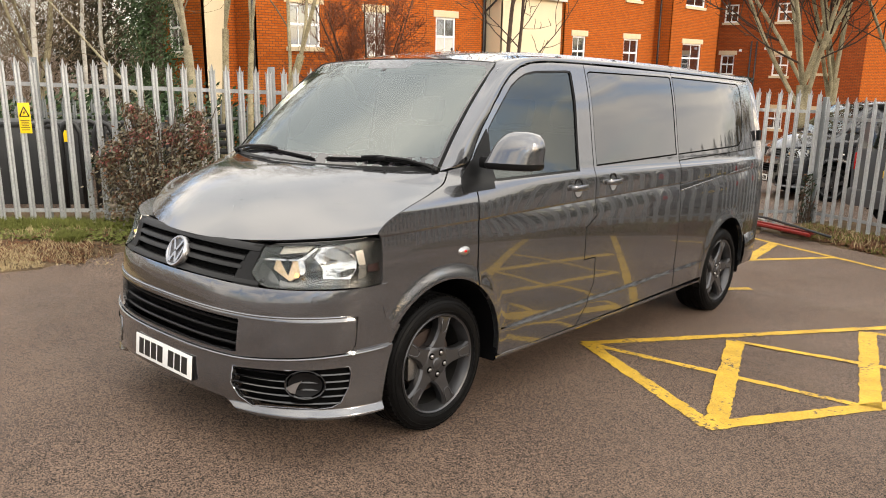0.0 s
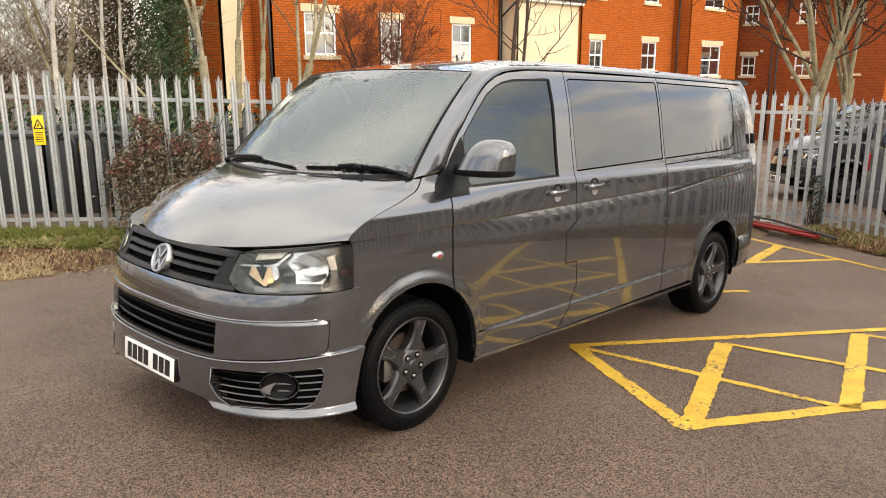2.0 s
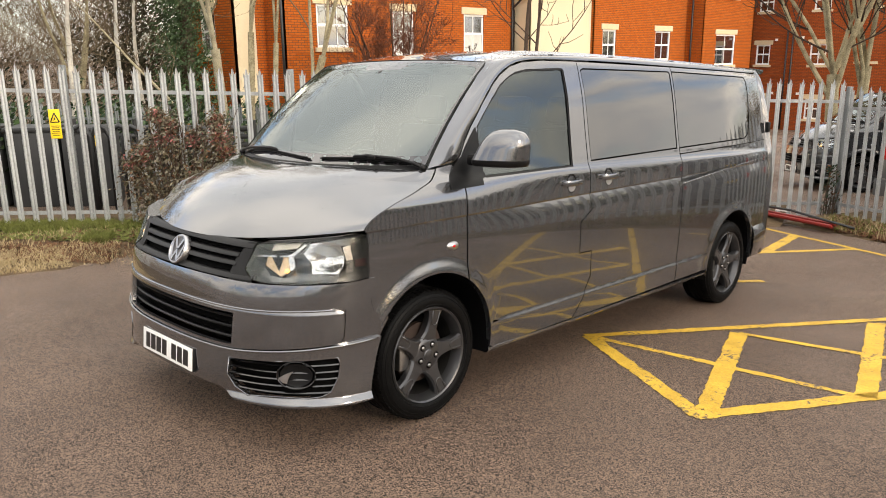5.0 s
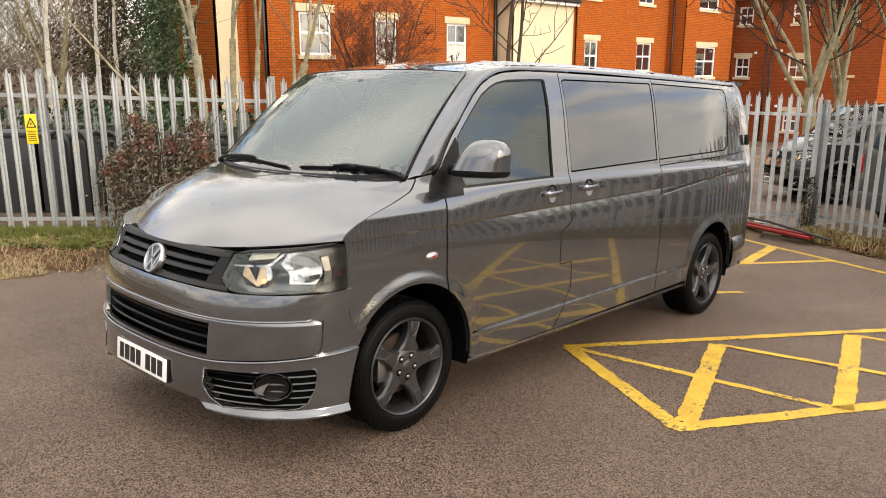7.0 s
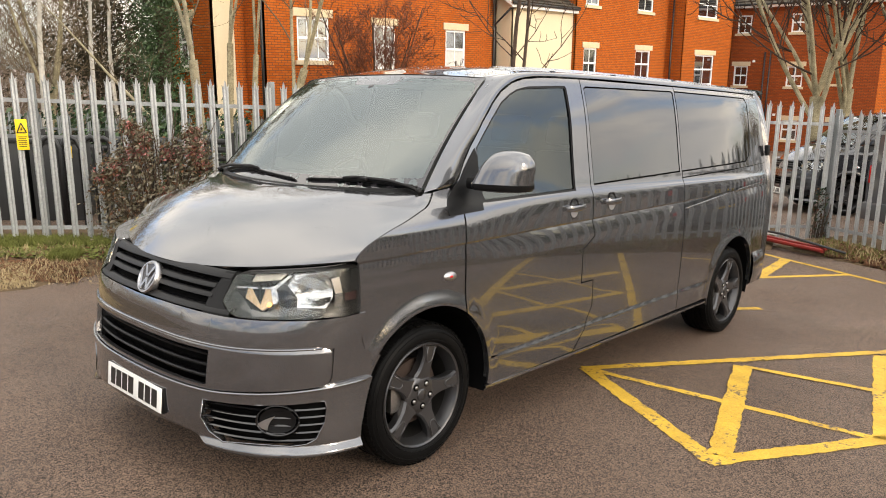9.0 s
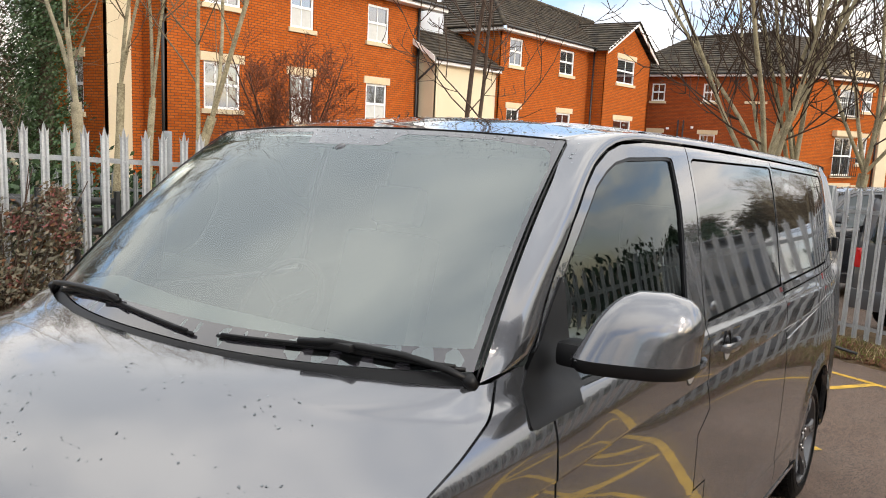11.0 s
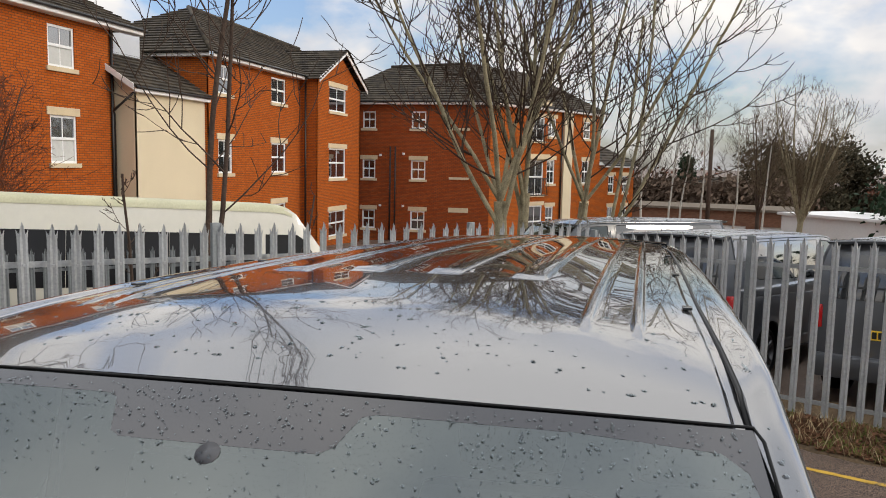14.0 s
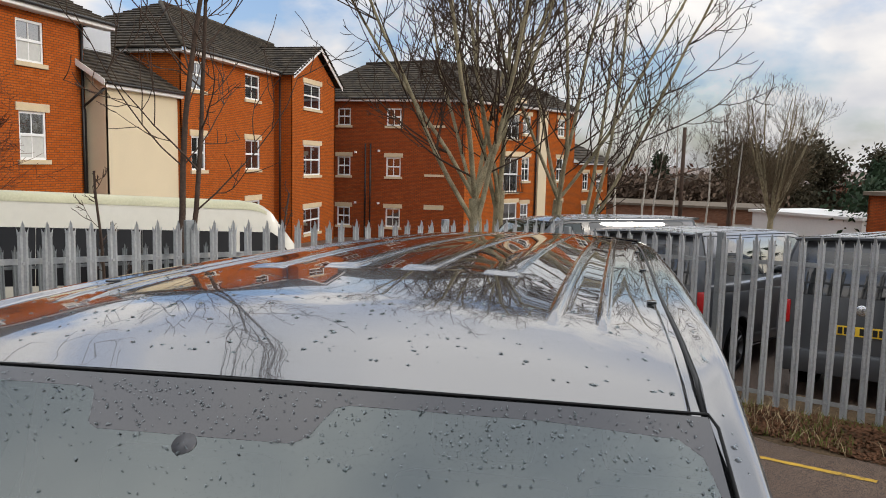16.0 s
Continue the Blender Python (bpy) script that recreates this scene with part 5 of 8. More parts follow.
        prism(bm, [nose(sx * 0.535, 0.67, -0.004), nose(sx * 0.535, 0.49, -0.004), nose(sx * 0.50, 0.49, -0.07), nose(sx * 0.50, 0.67, -0.07)], (sx * 0.004, 0, 0))
        part("intake_cheek", bm, BLACK, intake)
    # skirt of the body kit
    fog = [(0.517, 0.445), (0.78, 0.458), (1.030, 0.470), (1.040, 0.44), (1.029, 0.381), (0.990, 0.310), (0.95, 0.292), (0.892, 0.286), (0.612, 0.279), (0.545, 0.31), (0.502, 0.365)]
    plate = [(-0.315, 0.452), (0.315, 0.452), (0.33, 0.322), (-0.33, 0.322)]

    def skirt_fn(s, z):
        return nose(s, z, 0.022 + 0.008 * (1 - smooth(0.30, 0.50, z)) + 0.022 * (1 - smooth(0.252, 0.288, z)) * smooth(0.40, 0.55, abs(s)))
    ss = [float(v) for v in np.linspace(-1.30, 1.30, 61)]

    def skirt_top(s):
        return table((0, 0.5, 0.74, 1.02, 1.30), (0.484, 0.486, 0.502, 0.524, 0.538), abs(s))

    def skirt_bot(s):
        return table((0, 0.30, 0.48, 0.53, 0.7, 1.0, 1.17, 1.19, 1.30), (0.292, 0.292, 0.285, 0.250, 0.243, 0.246, 0.252, 0.262, 0.30), abs(s))
    arch = [(1.232, 0.49), (1.215, 0.44), (1.20, 0.385), (1.186, 0.335), (1.175, 0.285)]
    outline = [(s * 1.247 / 1.30, skirt_top(s * 1.247 / 1.30)) for s in ss] + arch + [(s * 1.168 / 1.30, skirt_bot(s * 1.168 / 1.30)) for s in ss[::-1]] + mirror_poly(arch)[::-1]
    skirt = skin("front_skirt", outline, skirt_fn, PAINT, van, holes=[fog, mirror_poly(fog)], step=0.05, depth=0.03, cuts=[((0, z), (0, 1)) for z in (0.262, 0.275, 0.29)], label="grey painted sport skirt")
    bm = bmesh.new()
    tube(bm, [skirt_fn(s, skirt_top(s) - 0.003) + Vector((0, 0.002, 0)) for s in ss if abs(s) < 1.24], 0.006, 8)
    part("skirt_edge", bm, PAINT, skirt)
    for sx in (-1, 1):
        f2 = fog if sx > 0 else mirror_poly(fog)
        panel = part_empty("fog_lamp_panel", skirt, Vector((0, 0, 0)))
        panel.parent = van
        # the shade behind the slats, as a near-black sheet
        skin("panel_back", f2, lambda s, z: skirt_fn(s, z) + Vector((0, 0.045, 0)), GAP_SHADE, panel, depth=0, step=0.06)
        for z in (0.436, 0.404, 0.372, 0.340, 0.308):
            lo = table((0.279, 0.31, 0.365, 0.445), (0.60, 0.548, 0.506, 0.52), z) + 0.006
            hi = table((0.286, 0.31, 0.381, 0.44, 0.47), (0.93, 0.985, 1.026, 1.036, 1.03), z) - 0.006
            bm = bmesh.new()
            prev = None
            for s in np.linspace(lo, hi, 22):
                ring = [bm.verts.new(skirt_fn(sx * float(s), z + dz) + Vector((0, o, 0))) for dz, o in ((0.0045, 0.014), (-0.001, 0.006), (-0.0045, 0.012), (0, 0.046))]
                if prev:
                    for k in range(4):
                        bm.faces.new((prev[k], prev[(k + 1) % 4], ring[(k + 1) % 4], ring[k]))
                prev = ring
            bmesh.ops.recalc_face_normals(bm, faces=bm.faces[:])
            part("slat", bm, GLOSS_BLACK, panel, "thin glossy black slat")
        c = skirt_fn(sx * 0.848, 0.396)
        n = (skirt_fn(sx * 0.848 + 0.01, 0.396) - skirt_fn(sx * 0.848 - 0.01, 0.396)).normalized()
        out = Vector((n.y, -n.x, 0))
        if out.y > 0:
            out = -out
        rm = out.to_track_quat("X", "Z").to_matrix().to_4x4()
        bm = bmesh.new()
        lathe(bm, [(0.076, -0.03), (0.080, -0.004), (0.078, 0.001), (0.073, -0.004), (0.056, -0.030), (0.048, -0.036)], 36)
        bmesh.ops.scale(bm, vec=(1, 1.12, 0.82), verts=bm.verts[:])
        bmesh.ops.transform(bm, matrix=Matrix.Translation(c) @ rm, verts=bm.verts[:])
        part("fog_lamp", bm, GLOSS_BLACK, panel, "black fog lamp surround")
        cres = [(0.768, 0.380), (0.800, 0.400), (0.838, 0.416), (0.820, 0.394), (0.810, 0.372), (0.807, 0.356), (0.786, 0.362)]
        skin("fog_reflector", cres if sx > 0 else mirror_poly(cres), lambda s, z: skirt_fn(s, z) + out * 0.004, BADGE_CHROME, panel, step=0.03, depth=0.006, label="bright crescent beside the fog lamp")
        bm = bmesh.new()
        tube(bm, [c + rm.to_3x3() @ Vector((0.002, 0.088 * math.cos(a), 0.064 * math.sin(a))) for a in np.linspace(0, 2 * math.pi, 40)], 0.0016, 5)
        part("fog_ring", bm, GLOSS_BLACK, panel)
        bm = bmesh.new()
        lathe(bm, [(0.0, -0.012), (0.030, -0.010), (0.058, -0.006), (0.066, -0.004)], 30)
        bmesh.ops.scale(bm, vec=(1, 1.12, 0.82), verts=bm.verts[:])
        bmesh.ops.transform(bm, matrix=Matrix.Translation(c) @ rm, verts=bm.verts[:])
        part("fog_lens", bm, BLACK, panel, "dark fog lamp lens")
        bm = bmesh.new()
        fine = [skirt_fn(s, z) + Vector((0, -0.001, 0)) for s, z in f2] + [skirt_fn(*f2[0])]
        tube(bm, fine, 0.0035, 6)
        part("panel_rim", bm, PAINT, panel)
    # plate
    pl = part_empty("number_plate", van, Vector((0.008, -0.964, 0.378)))
    pl.rotation_euler = (radians(-4), 0, 0)
    bm = bmesh.new()
    box(bm, (0, 0, 0), (0.52, 0.006, 0.111), bevel=0.002)
    part("plate", bm, WHITE_PLASTIC, pl, "white number plate")
    x = -0.225
    for k, wd in enumerate((0.045, 0.050, 0.050, 0.050, 0, 0.050, 0.050, 0.050)):
        if not wd:
            x += 0.040
            continue
        bm = bmesh.new()
        box(bm, (x + wd / 2, -0.0036, 0), (wd, 0.0012, 0.079))
        part("plate_bar", bm, INK, pl)
        x += wd + 0.011
    bm = bmesh.new()
    box(bm, (0, 0.012, 0.0), (0.535, 0.02, 0.116), bevel=0.006)
    part("plate_holder", bm, BLACK, pl)
    # grille
    grille = part_empty("grille", van, Vector((0, 0, 0)))
    gtop = lambda s: table((0, 0.3, 0.52), (0.962, 0.962, 0.966), abs(s))
    gedge = lambda z: table((0.80, 0.85, 0.965), (0.640, 0.545, 0.545), z)
    # near-black sheet in place of the shade behind the grille
    skin("grille_back", [(-0.60, 0.800), (0.60, 0.800), (0.55, 0.85), (0.55, 0.968), (-0.55, 0.968), (-0.55, 0.85)], lambda s, z: nose(s, z, -0.035), GAP_SHADE, grille, depth=0, step=0.08)
    for z, hgt, s1 in ((0.952, 0.026, 0.545), (0.905, 0.020, 0.470), (0.868, 0.020, 0.470), (0.815, 0.022, 0.60)):
        bm = bmesh.new()
        prev = None
        for s in np.linspace(-s1, s1, 36):
            s = float(s)
            ring = [bm.verts.new(nose(s, z + dz * hgt, o)) for dz, o in ((0.6, -0.012), (0.3, 0.0), (-0.4, 0.004), (-0.6, -0.004), (-0.3, -0.035), (0.4, -0.035))]
            if prev:
                for k in range(6):
                    bm.faces.new((prev[k], prev[(k + 1) % 6], ring[(k + 1) % 6], ring[k]))
            prev = ring
        bmesh.ops.recalc_face_normals(bm, faces=bm.faces[:])
        part("slat", bm, BLACK, grille, "matt black grille slat")
    for sx in (-1, 1):
        side = [(0.455, 0.80), (0.60, 0.80), (0.536, 0.852), (0.552, 0.968), (0.50, 0.968), (0.47, 0.90), (0.455, 0.88)]
        side = side if sx > 0 else mirror_poly(side)
        skin("grille_cheek", side, lambda s, z: nose(s, z, 0.0), BLACK, grille, step=0.05)
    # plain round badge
    b = part_empty("badge", van, Vector((0, -0.868, 0.872)))
    b.rotation_euler = (radians(-24), 0, 0)
    bm = bmesh.new()
    lathe(bm, [(0.062, -0.004), (0.066, -0.012), (0.073, -0.012), (0.077, -0.004), (0.077, 0.02)], 40, axis="y")
    part("badge_ring", bm, BADGE_CHROME, b, "chrome ring")
    bm = bmesh.new()
    lathe(bm, [(0.0, -0.003), (0.064, -0.003), (0.064, 0.02)], 40, axis="y")
    part("badge_disc", bm, material("badge grey", (0.10, 0.10, 0.105), rough=0.35, metal=0.6, vary=0.05), b, "dark grey disc")
    for x0, z0, x1, z1 in ((-0.036, 0.052, -0.004, 0.004), (0.036, 0.052, 0.004, 0.004), (-0.058, 0.026, -0.027, -0.054), (0.058, 0.026, 0.027, -0.054), (-0.027, -0.054, 0.0, -0.006), (0.027, -0.054, 0.0, -0.006)):
        bm = bmesh.new()
        d = Vector((x1 - x0, 0, z1 - z0))
        s = Vector((-d.z, 0, d.x)).normalized() * 0.0065
        p, q = Vector((x0, -0.011, z0)), Vector((x1, -0.011, z1))
        prism(bm, [p + s, q + s, q - s, p - s], (0, 0.010, 0))
        part("badge_bar", bm, BADGE_CHROME, b)
    # headlights
    lamp = [(0.537, 0.851), (0.558, 0.966), (0.70, 0.982), (0.80, 0.993), (0.95, 1.006), (1.074, 1.016), (1.110, 0.95), (1.150, 0.845), (1.160, 0.819), (1.074, 0.809), (0.809, 0.802), (0.652, 0.800), (0.60, 0.812)]
    for sx in (-1, 1):
        poly = lamp if sx > 0 else mirror_poly(lamp)
        hl = part_empty("headlight", van, Vector((0, 0, 0)))
        skin("lens", inset(poly, 0.004), lambda s, z: nose(s, z, 0.004), LENS, hl, depth=0, step=0.05, label="clear headlight lens").visible_shadow = False
        skin("housing", poly, lambda s, z: nose(s, z, -0.075), LAMP_GREY, hl, depth=0, step=0.06, label="dark lamp housing")
        wall = inset(poly, 0.002)
        bm = bmesh.new()
        n = len(wall)
        for i in range(n):
            p, q = wall[i], wall[(i + 1) % n]
            bm.faces.new([bm.verts.new(v) for v in (nose(*p, 0.003), nose(*q, 0.003), nose(*q, -0.075), nose(*p, -0.075))])
        part("lamp_wall", bm, LAMP_GREY, hl)
        bowl = [(0.766, 0.913), (0.813, 0.909), (0.853, 0.888), (0.869, 0.859), (0.843, 0.843), (0.796, 0.851)]
        skin("projector_lens", bowl if sx > 0 else mirror_poly(bowl), lambda s, z: nose(s, z, -0.036 + 0.02 * math.exp(-((abs(s) - 0.815) ** 2 + (z - 0.88) ** 2) / 0.0012)), LAMP_DARK, hl, depth=0.01, step=0.012, label="dark round projector lens")
        # reflector blocks, trim line, and the amber chamber with its small bulb
        for name2, poly2, mat, o in (("ribbed_block", [(0.633, 0.936), (0.643, 0.969), (0.784, 0.982), (0.764, 0.954)], LAMP_RIBS, -0.025),
                              ("trim_line", [(0.572, 0.915), (0.731, 0.924), (0.756, 0.933), (0.80, 0.977), (0.811, 0.976), (0.770, 0.924), (0.734, 0.917), (0.575, 0.908)], LAMP_SILVER, -0.012),
                              ("amber_reflector", [(0.624, 0.871), (0.623, 0.908), (0.732, 0.917), (0.762, 0.858), (0.729, 0.829)], LAMP_PEACH, -0.030),
                              ("silver_strip", [(0.736, 0.916), (0.760, 0.920), (0.786, 0.880), (0.780, 0.860), (0.767, 0.859)], LAMP_SILVER, -0.020),
                              ("main_reflector", [(0.798, 0.928), (0.812, 0.973), (0.911, 0.985), (0.966, 0.970), (1.012, 0.923), (1.024, 0.883), (1.009, 0.839), (0.875, 0.841), (0.858, 0.883)], LAMP_SILVER, -0.045),
                              ("shaded_facet", [(0.849, 0.941), (0.852, 0.971), (0.921, 0.962), (0.957, 0.947), (0.992, 0.926), (0.957, 0.914), (0.893, 0.927)], LAMP_FACET, -0.036),
                              ("dark_facet", [(0.936, 0.869), (0.968, 0.883), (1.010, 0.888), (1.012, 0.868), (0.978, 0.855)], LAMP_DARK, -0.032),
                              ("bright_block", [(0.982, 0.963), (1.016, 0.969), (1.052, 0.905), (1.023, 0.902)], LAMP_PALE, -0.022),
                              ("lower_block", [(1.023, 0.899), (1.056, 0.902), (1.072, 0.851), (1.038, 0.844)], LAMP_FACET, -0.022),
                              ("red_reflector", [(1.069, 0.900), (1.130, 0.907), (1.147, 0.870), (1.080, 0.869)], LAMP_RED, -0.030),
                              ("lower_bezel", [(0.678, 0.831), (0.727, 0.823), (0.797, 0.825), (0.823, 0.809), (0.692, 0.803)], LAMP_FACET, -0.030)):
            p2 = poly2 if sx > 0 else mirror_poly(poly2)
            dish = 0.03 if name2 == "main_reflector" else 0.0
            skin(name2, p2, (lambda oo, dd: (lambda s, z: nose(s, z, oo - dd * math.exp(-((abs(s) - 0.93) ** 2 / 0.006 + (z - 0.905) ** 2 / 0.003)))))(o, dish), mat, hl, depth=0.01, step=0.02)
        bm = bmesh.new()
        bmesh.ops.create_uvsphere(bm, u_segments=12, v_segments=8, radius=0.010, matrix=Matrix.Translation(nose(sx * 0.752, 0.855, -0.022)))
        part("bulb", bm, SIDE_BULB, hl, "small lit amber side bulb")
    # side repeater on the wings
    for sx in (-1, 1):
        rp = part_empty("side_indicator", van, Vector((sx * side_x(0.116, 0.90), 0.116, 0.90)))
        bm = bmesh.new()
        lathe(bm, [(0.0, 0.012 * sx), (0.020, 0.010 * sx), (0.027, 0.005 * sx), (0.029, 0.0)], 24)
        bmesh.ops.scale(bm, vec=(1, 1.45, 0.78), verts=bm.verts[:])
        part("indicator_lens", bm, BADGE_CHROME, rp, "clear oval side indicator")
        bm = bmesh.new()
        lathe(bm, [(0.0, 0.0135 * sx), (0.007, 0.0125 * sx), (0.009, 0.010 * sx)], 20)
        bmesh.ops.scale(bm, vec=(1, 1.5, 0.8), verts=bm.verts[:])
        part("indicator_bulb", bm, RED_LENS, rp, "red-orange bulb")
    # underside boxes and a box behind the nose, added near black to block light
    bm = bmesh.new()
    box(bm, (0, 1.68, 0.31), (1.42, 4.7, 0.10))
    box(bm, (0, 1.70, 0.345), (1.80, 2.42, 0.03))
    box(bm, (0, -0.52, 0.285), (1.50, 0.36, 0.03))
    part("underbody", bm, GAP_SHADE, van)
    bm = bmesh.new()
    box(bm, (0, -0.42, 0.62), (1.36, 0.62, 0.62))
    part("nose_shade_box", bm, GAP_SHADE, van)


def rear_end(van):
    def back(x, z):
        y = table((0.3, 0.5, 0.9, 1.2, 1.55, 1.85, 1.93), (4.27, 4.29, 4.29, 4.275, 4.225, 4.15, 4.10), z) - 0.10 * (abs(x) / 0.9) ** 4
        return Vector((x, y, z))
    def hw(z):
        return table((0.3, 0.9, 1.25, 1.80, 1.90), (0.855, 0.870, 0.850, 0.74, 0.70), z)
    zs = [0.55, 0.8, 1.0, 1.25, 1.5, 1.7, 1.85, 1.90]
    out = [(hw(z), z) for z in zs] + [(-hw(z), z) for z in zs[::-1]]
    skin("tailgate", out, back, PAINT, van, step=0.1, flip=True)
    # rear corners
    for sx in (-1, 1):
        bm = bmesh.new()
        prev = None
        for z in np.linspace(0.32, 1.905, 26):
            z = float(z)
            ye = table((0.31, 0.5, 0.7, 1.1, 1.35, 1.6, 1.8, 1.868, 1.91), (4.05, 4.155, 4.165, 4.175, 4.16, 4.13, 4.09, 4.06, 4.04), z)
            a = Vector((side_x(ye, z), ye, z))
            b = back(hw(z), z)
            row = []
            for k in range(7):
                f = k / 6
                p = a.lerp(b, f) + Vector((0.022, 0.03, 0)) * math.sin(math.pi * f)
                row.append(bm.verts.new((sx * p.x, p.y, p.z)))
            if prev:
                for k in range(6):
                    bm.faces.new((prev[k], prev[k + 1], row[k + 1], row[k]))
            prev = row
        bmesh.ops.recalc_face_normals(bm, faces=bm.faces[:])
        part("rear_corner", bm, PAINT, van, angle=60)
        bm = bmesh.new()
        box(bm, (sx * 0.795, 4.222, 1.02), (0.10, 0.06, 0.28), bevel=0.02)
        part("tail_light", bm, RED_LENS, van, "tall red tail light")
        bm = bmesh.new()
        box(bm, (sx * 0.835, 4.185, 1.42), (0.03, 0.05, 0.09), bevel=0.008)
        part("tailgate_hinge", bm, BLACK, van, "black plastic corner trim")
        bm = bmesh.new()
        prev = None
        for y in np.linspace(3.86, 4.34, 12):
            y = float(y)
            xx = 0.93 - 0.05 * smooth(3.9, 4.3, y) - 0.10 * smooth(4.2, 4.36, y)
            row = [bm.verts.new((sx * v, y, z)) for v, z in ((xx - 0.05, 0.315), (xx - 0.01, 0.33), (xx + 0.006, 0.42), (xx + 0.004, 0.52), (xx - 0.01, 0.585), (xx - 0.04, 0.60))]
            if prev:
                for k in range(5):
                    bm.faces.new((prev[k], prev[k + 1], row[k + 1], row[k]))
            prev = row
        bmesh.ops.recalc_face_normals(bm, faces=bm.faces[:])
        part("rear_bumper_corner", bm, PAINT, van, angle=60)
    tg = [(0.66, 1.24), (0.64, 1.30), (0.60, 1.72), (0.55, 1.76), (-0.55, 1.76), (-0.60, 1.72), (-0.64, 1.30), (-0.66, 1.24)]
    skin("rear_window", tg, lambda x, z: back(x, z) + Vector((0, 0.006, 0)), PRIVACY, van, step=0.1, depth=0.008, flip=True, label="black tailgate window")
    rp = part_empty("rear_plate", van, back(0, 0.86) + Vector((0, 0.012, 0)))
    bm = bmesh.new()
    box(bm, (0, 0, 0), (0.52, 0.006, 0.111), bevel=0.002)
    part("plate", bm, YELLOW_PLATE, rp, "yellow rear number plate")
    for k in range(7):
        bm = bmesh.new()
        box(bm, (-0.20 + 0.062 * k + (0.03 if k > 3 else 0), 0.004, 0), (0.048, 0.001, 0.078))
        part("plate_bar", bm, INK, rp)
    bm = bmesh.new()
    lathe(bm, [(0.0, 0.010), (0.05, 0.010), (0.062, 0.004), (0.062, -0.01)], 32, axis="y", centre=back(0, 1.10))
    part("rear_badge", bm, CHROME, van, "round chrome badge")
    bm = bmesh.new()
    box(bm, (0, 4.30, 0.46), (1.64, 0.12, 0.28), bevel=0.04)
    part("rear_bumper", bm, PAINT, van)
    # roof spoiler
    bm = bmesh.new()
    prev = None
    for x in np.linspace(-0.70, 0.70, 26):
        x = float(x)
        dz = -0.028 * (abs(x) / 0.7) ** 2.2
        ring = [bm.verts.new((x, y, z + dz)) for y, z in ((4.02, 1.945), (4.16, 1.946), (4.30, 1.940), (4.315, 1.925), (4.27, 1.905), (4.08, 1.88))]
        if prev:
            for k in range(6):
                bm.faces.new((prev[k], prev[(k + 1) % 6], ring[(k + 1) % 6], ring[k]))
        else:
            bm.faces.new(ring)
        prev = ring
    bm.faces.new(prev[::-1])
    bmesh.ops.recalc_face_normals(bm, faces=bm.faces[:])
    part("roof_spoiler", bm, PAINT, van, "grey painted roof spoiler")
    # sliding door rail and the seam above it
    rail = [(2.50, 1.054), (3.10, 1.108), (3.50, 1.146), (4.10, 1.176), (4.10, 1.186), (3.50, 1.166), (3.10, 1.130), (2.50, 1.084)]
    skin("door_rail", rail, lambda y, z: left(y, z) + Vector((0.0015, 0, 0)), GLOSS_BLACK, van, step=0.08, depth=0.004, label="black slot of the sliding door rail")
    bm = bmesh.new()
    tube(bm, [left(y, z) + Vector((0.001, 0, 0)) for y, z in ((2.50, 1.052), (2.8, 1.079), (3.10, 1.106), (3.5, 1.144), (3.8, 1.160), (4.12, 1.178))], 0.0045, 6)
    part("rail_lip", bm, PAINT, van)
    bm = bmesh.new()
    tube(bm, [left(y, z) + Vector((0.0, 0, 0)) for y, z in ((2.49, 1.262), (2.9, 1.276), (3.3, 1.290), (3.7, 1.304), (4.12, 1.318))], 0.004, 6)
    part("panel_seam", bm, GAP_SHADE, van)


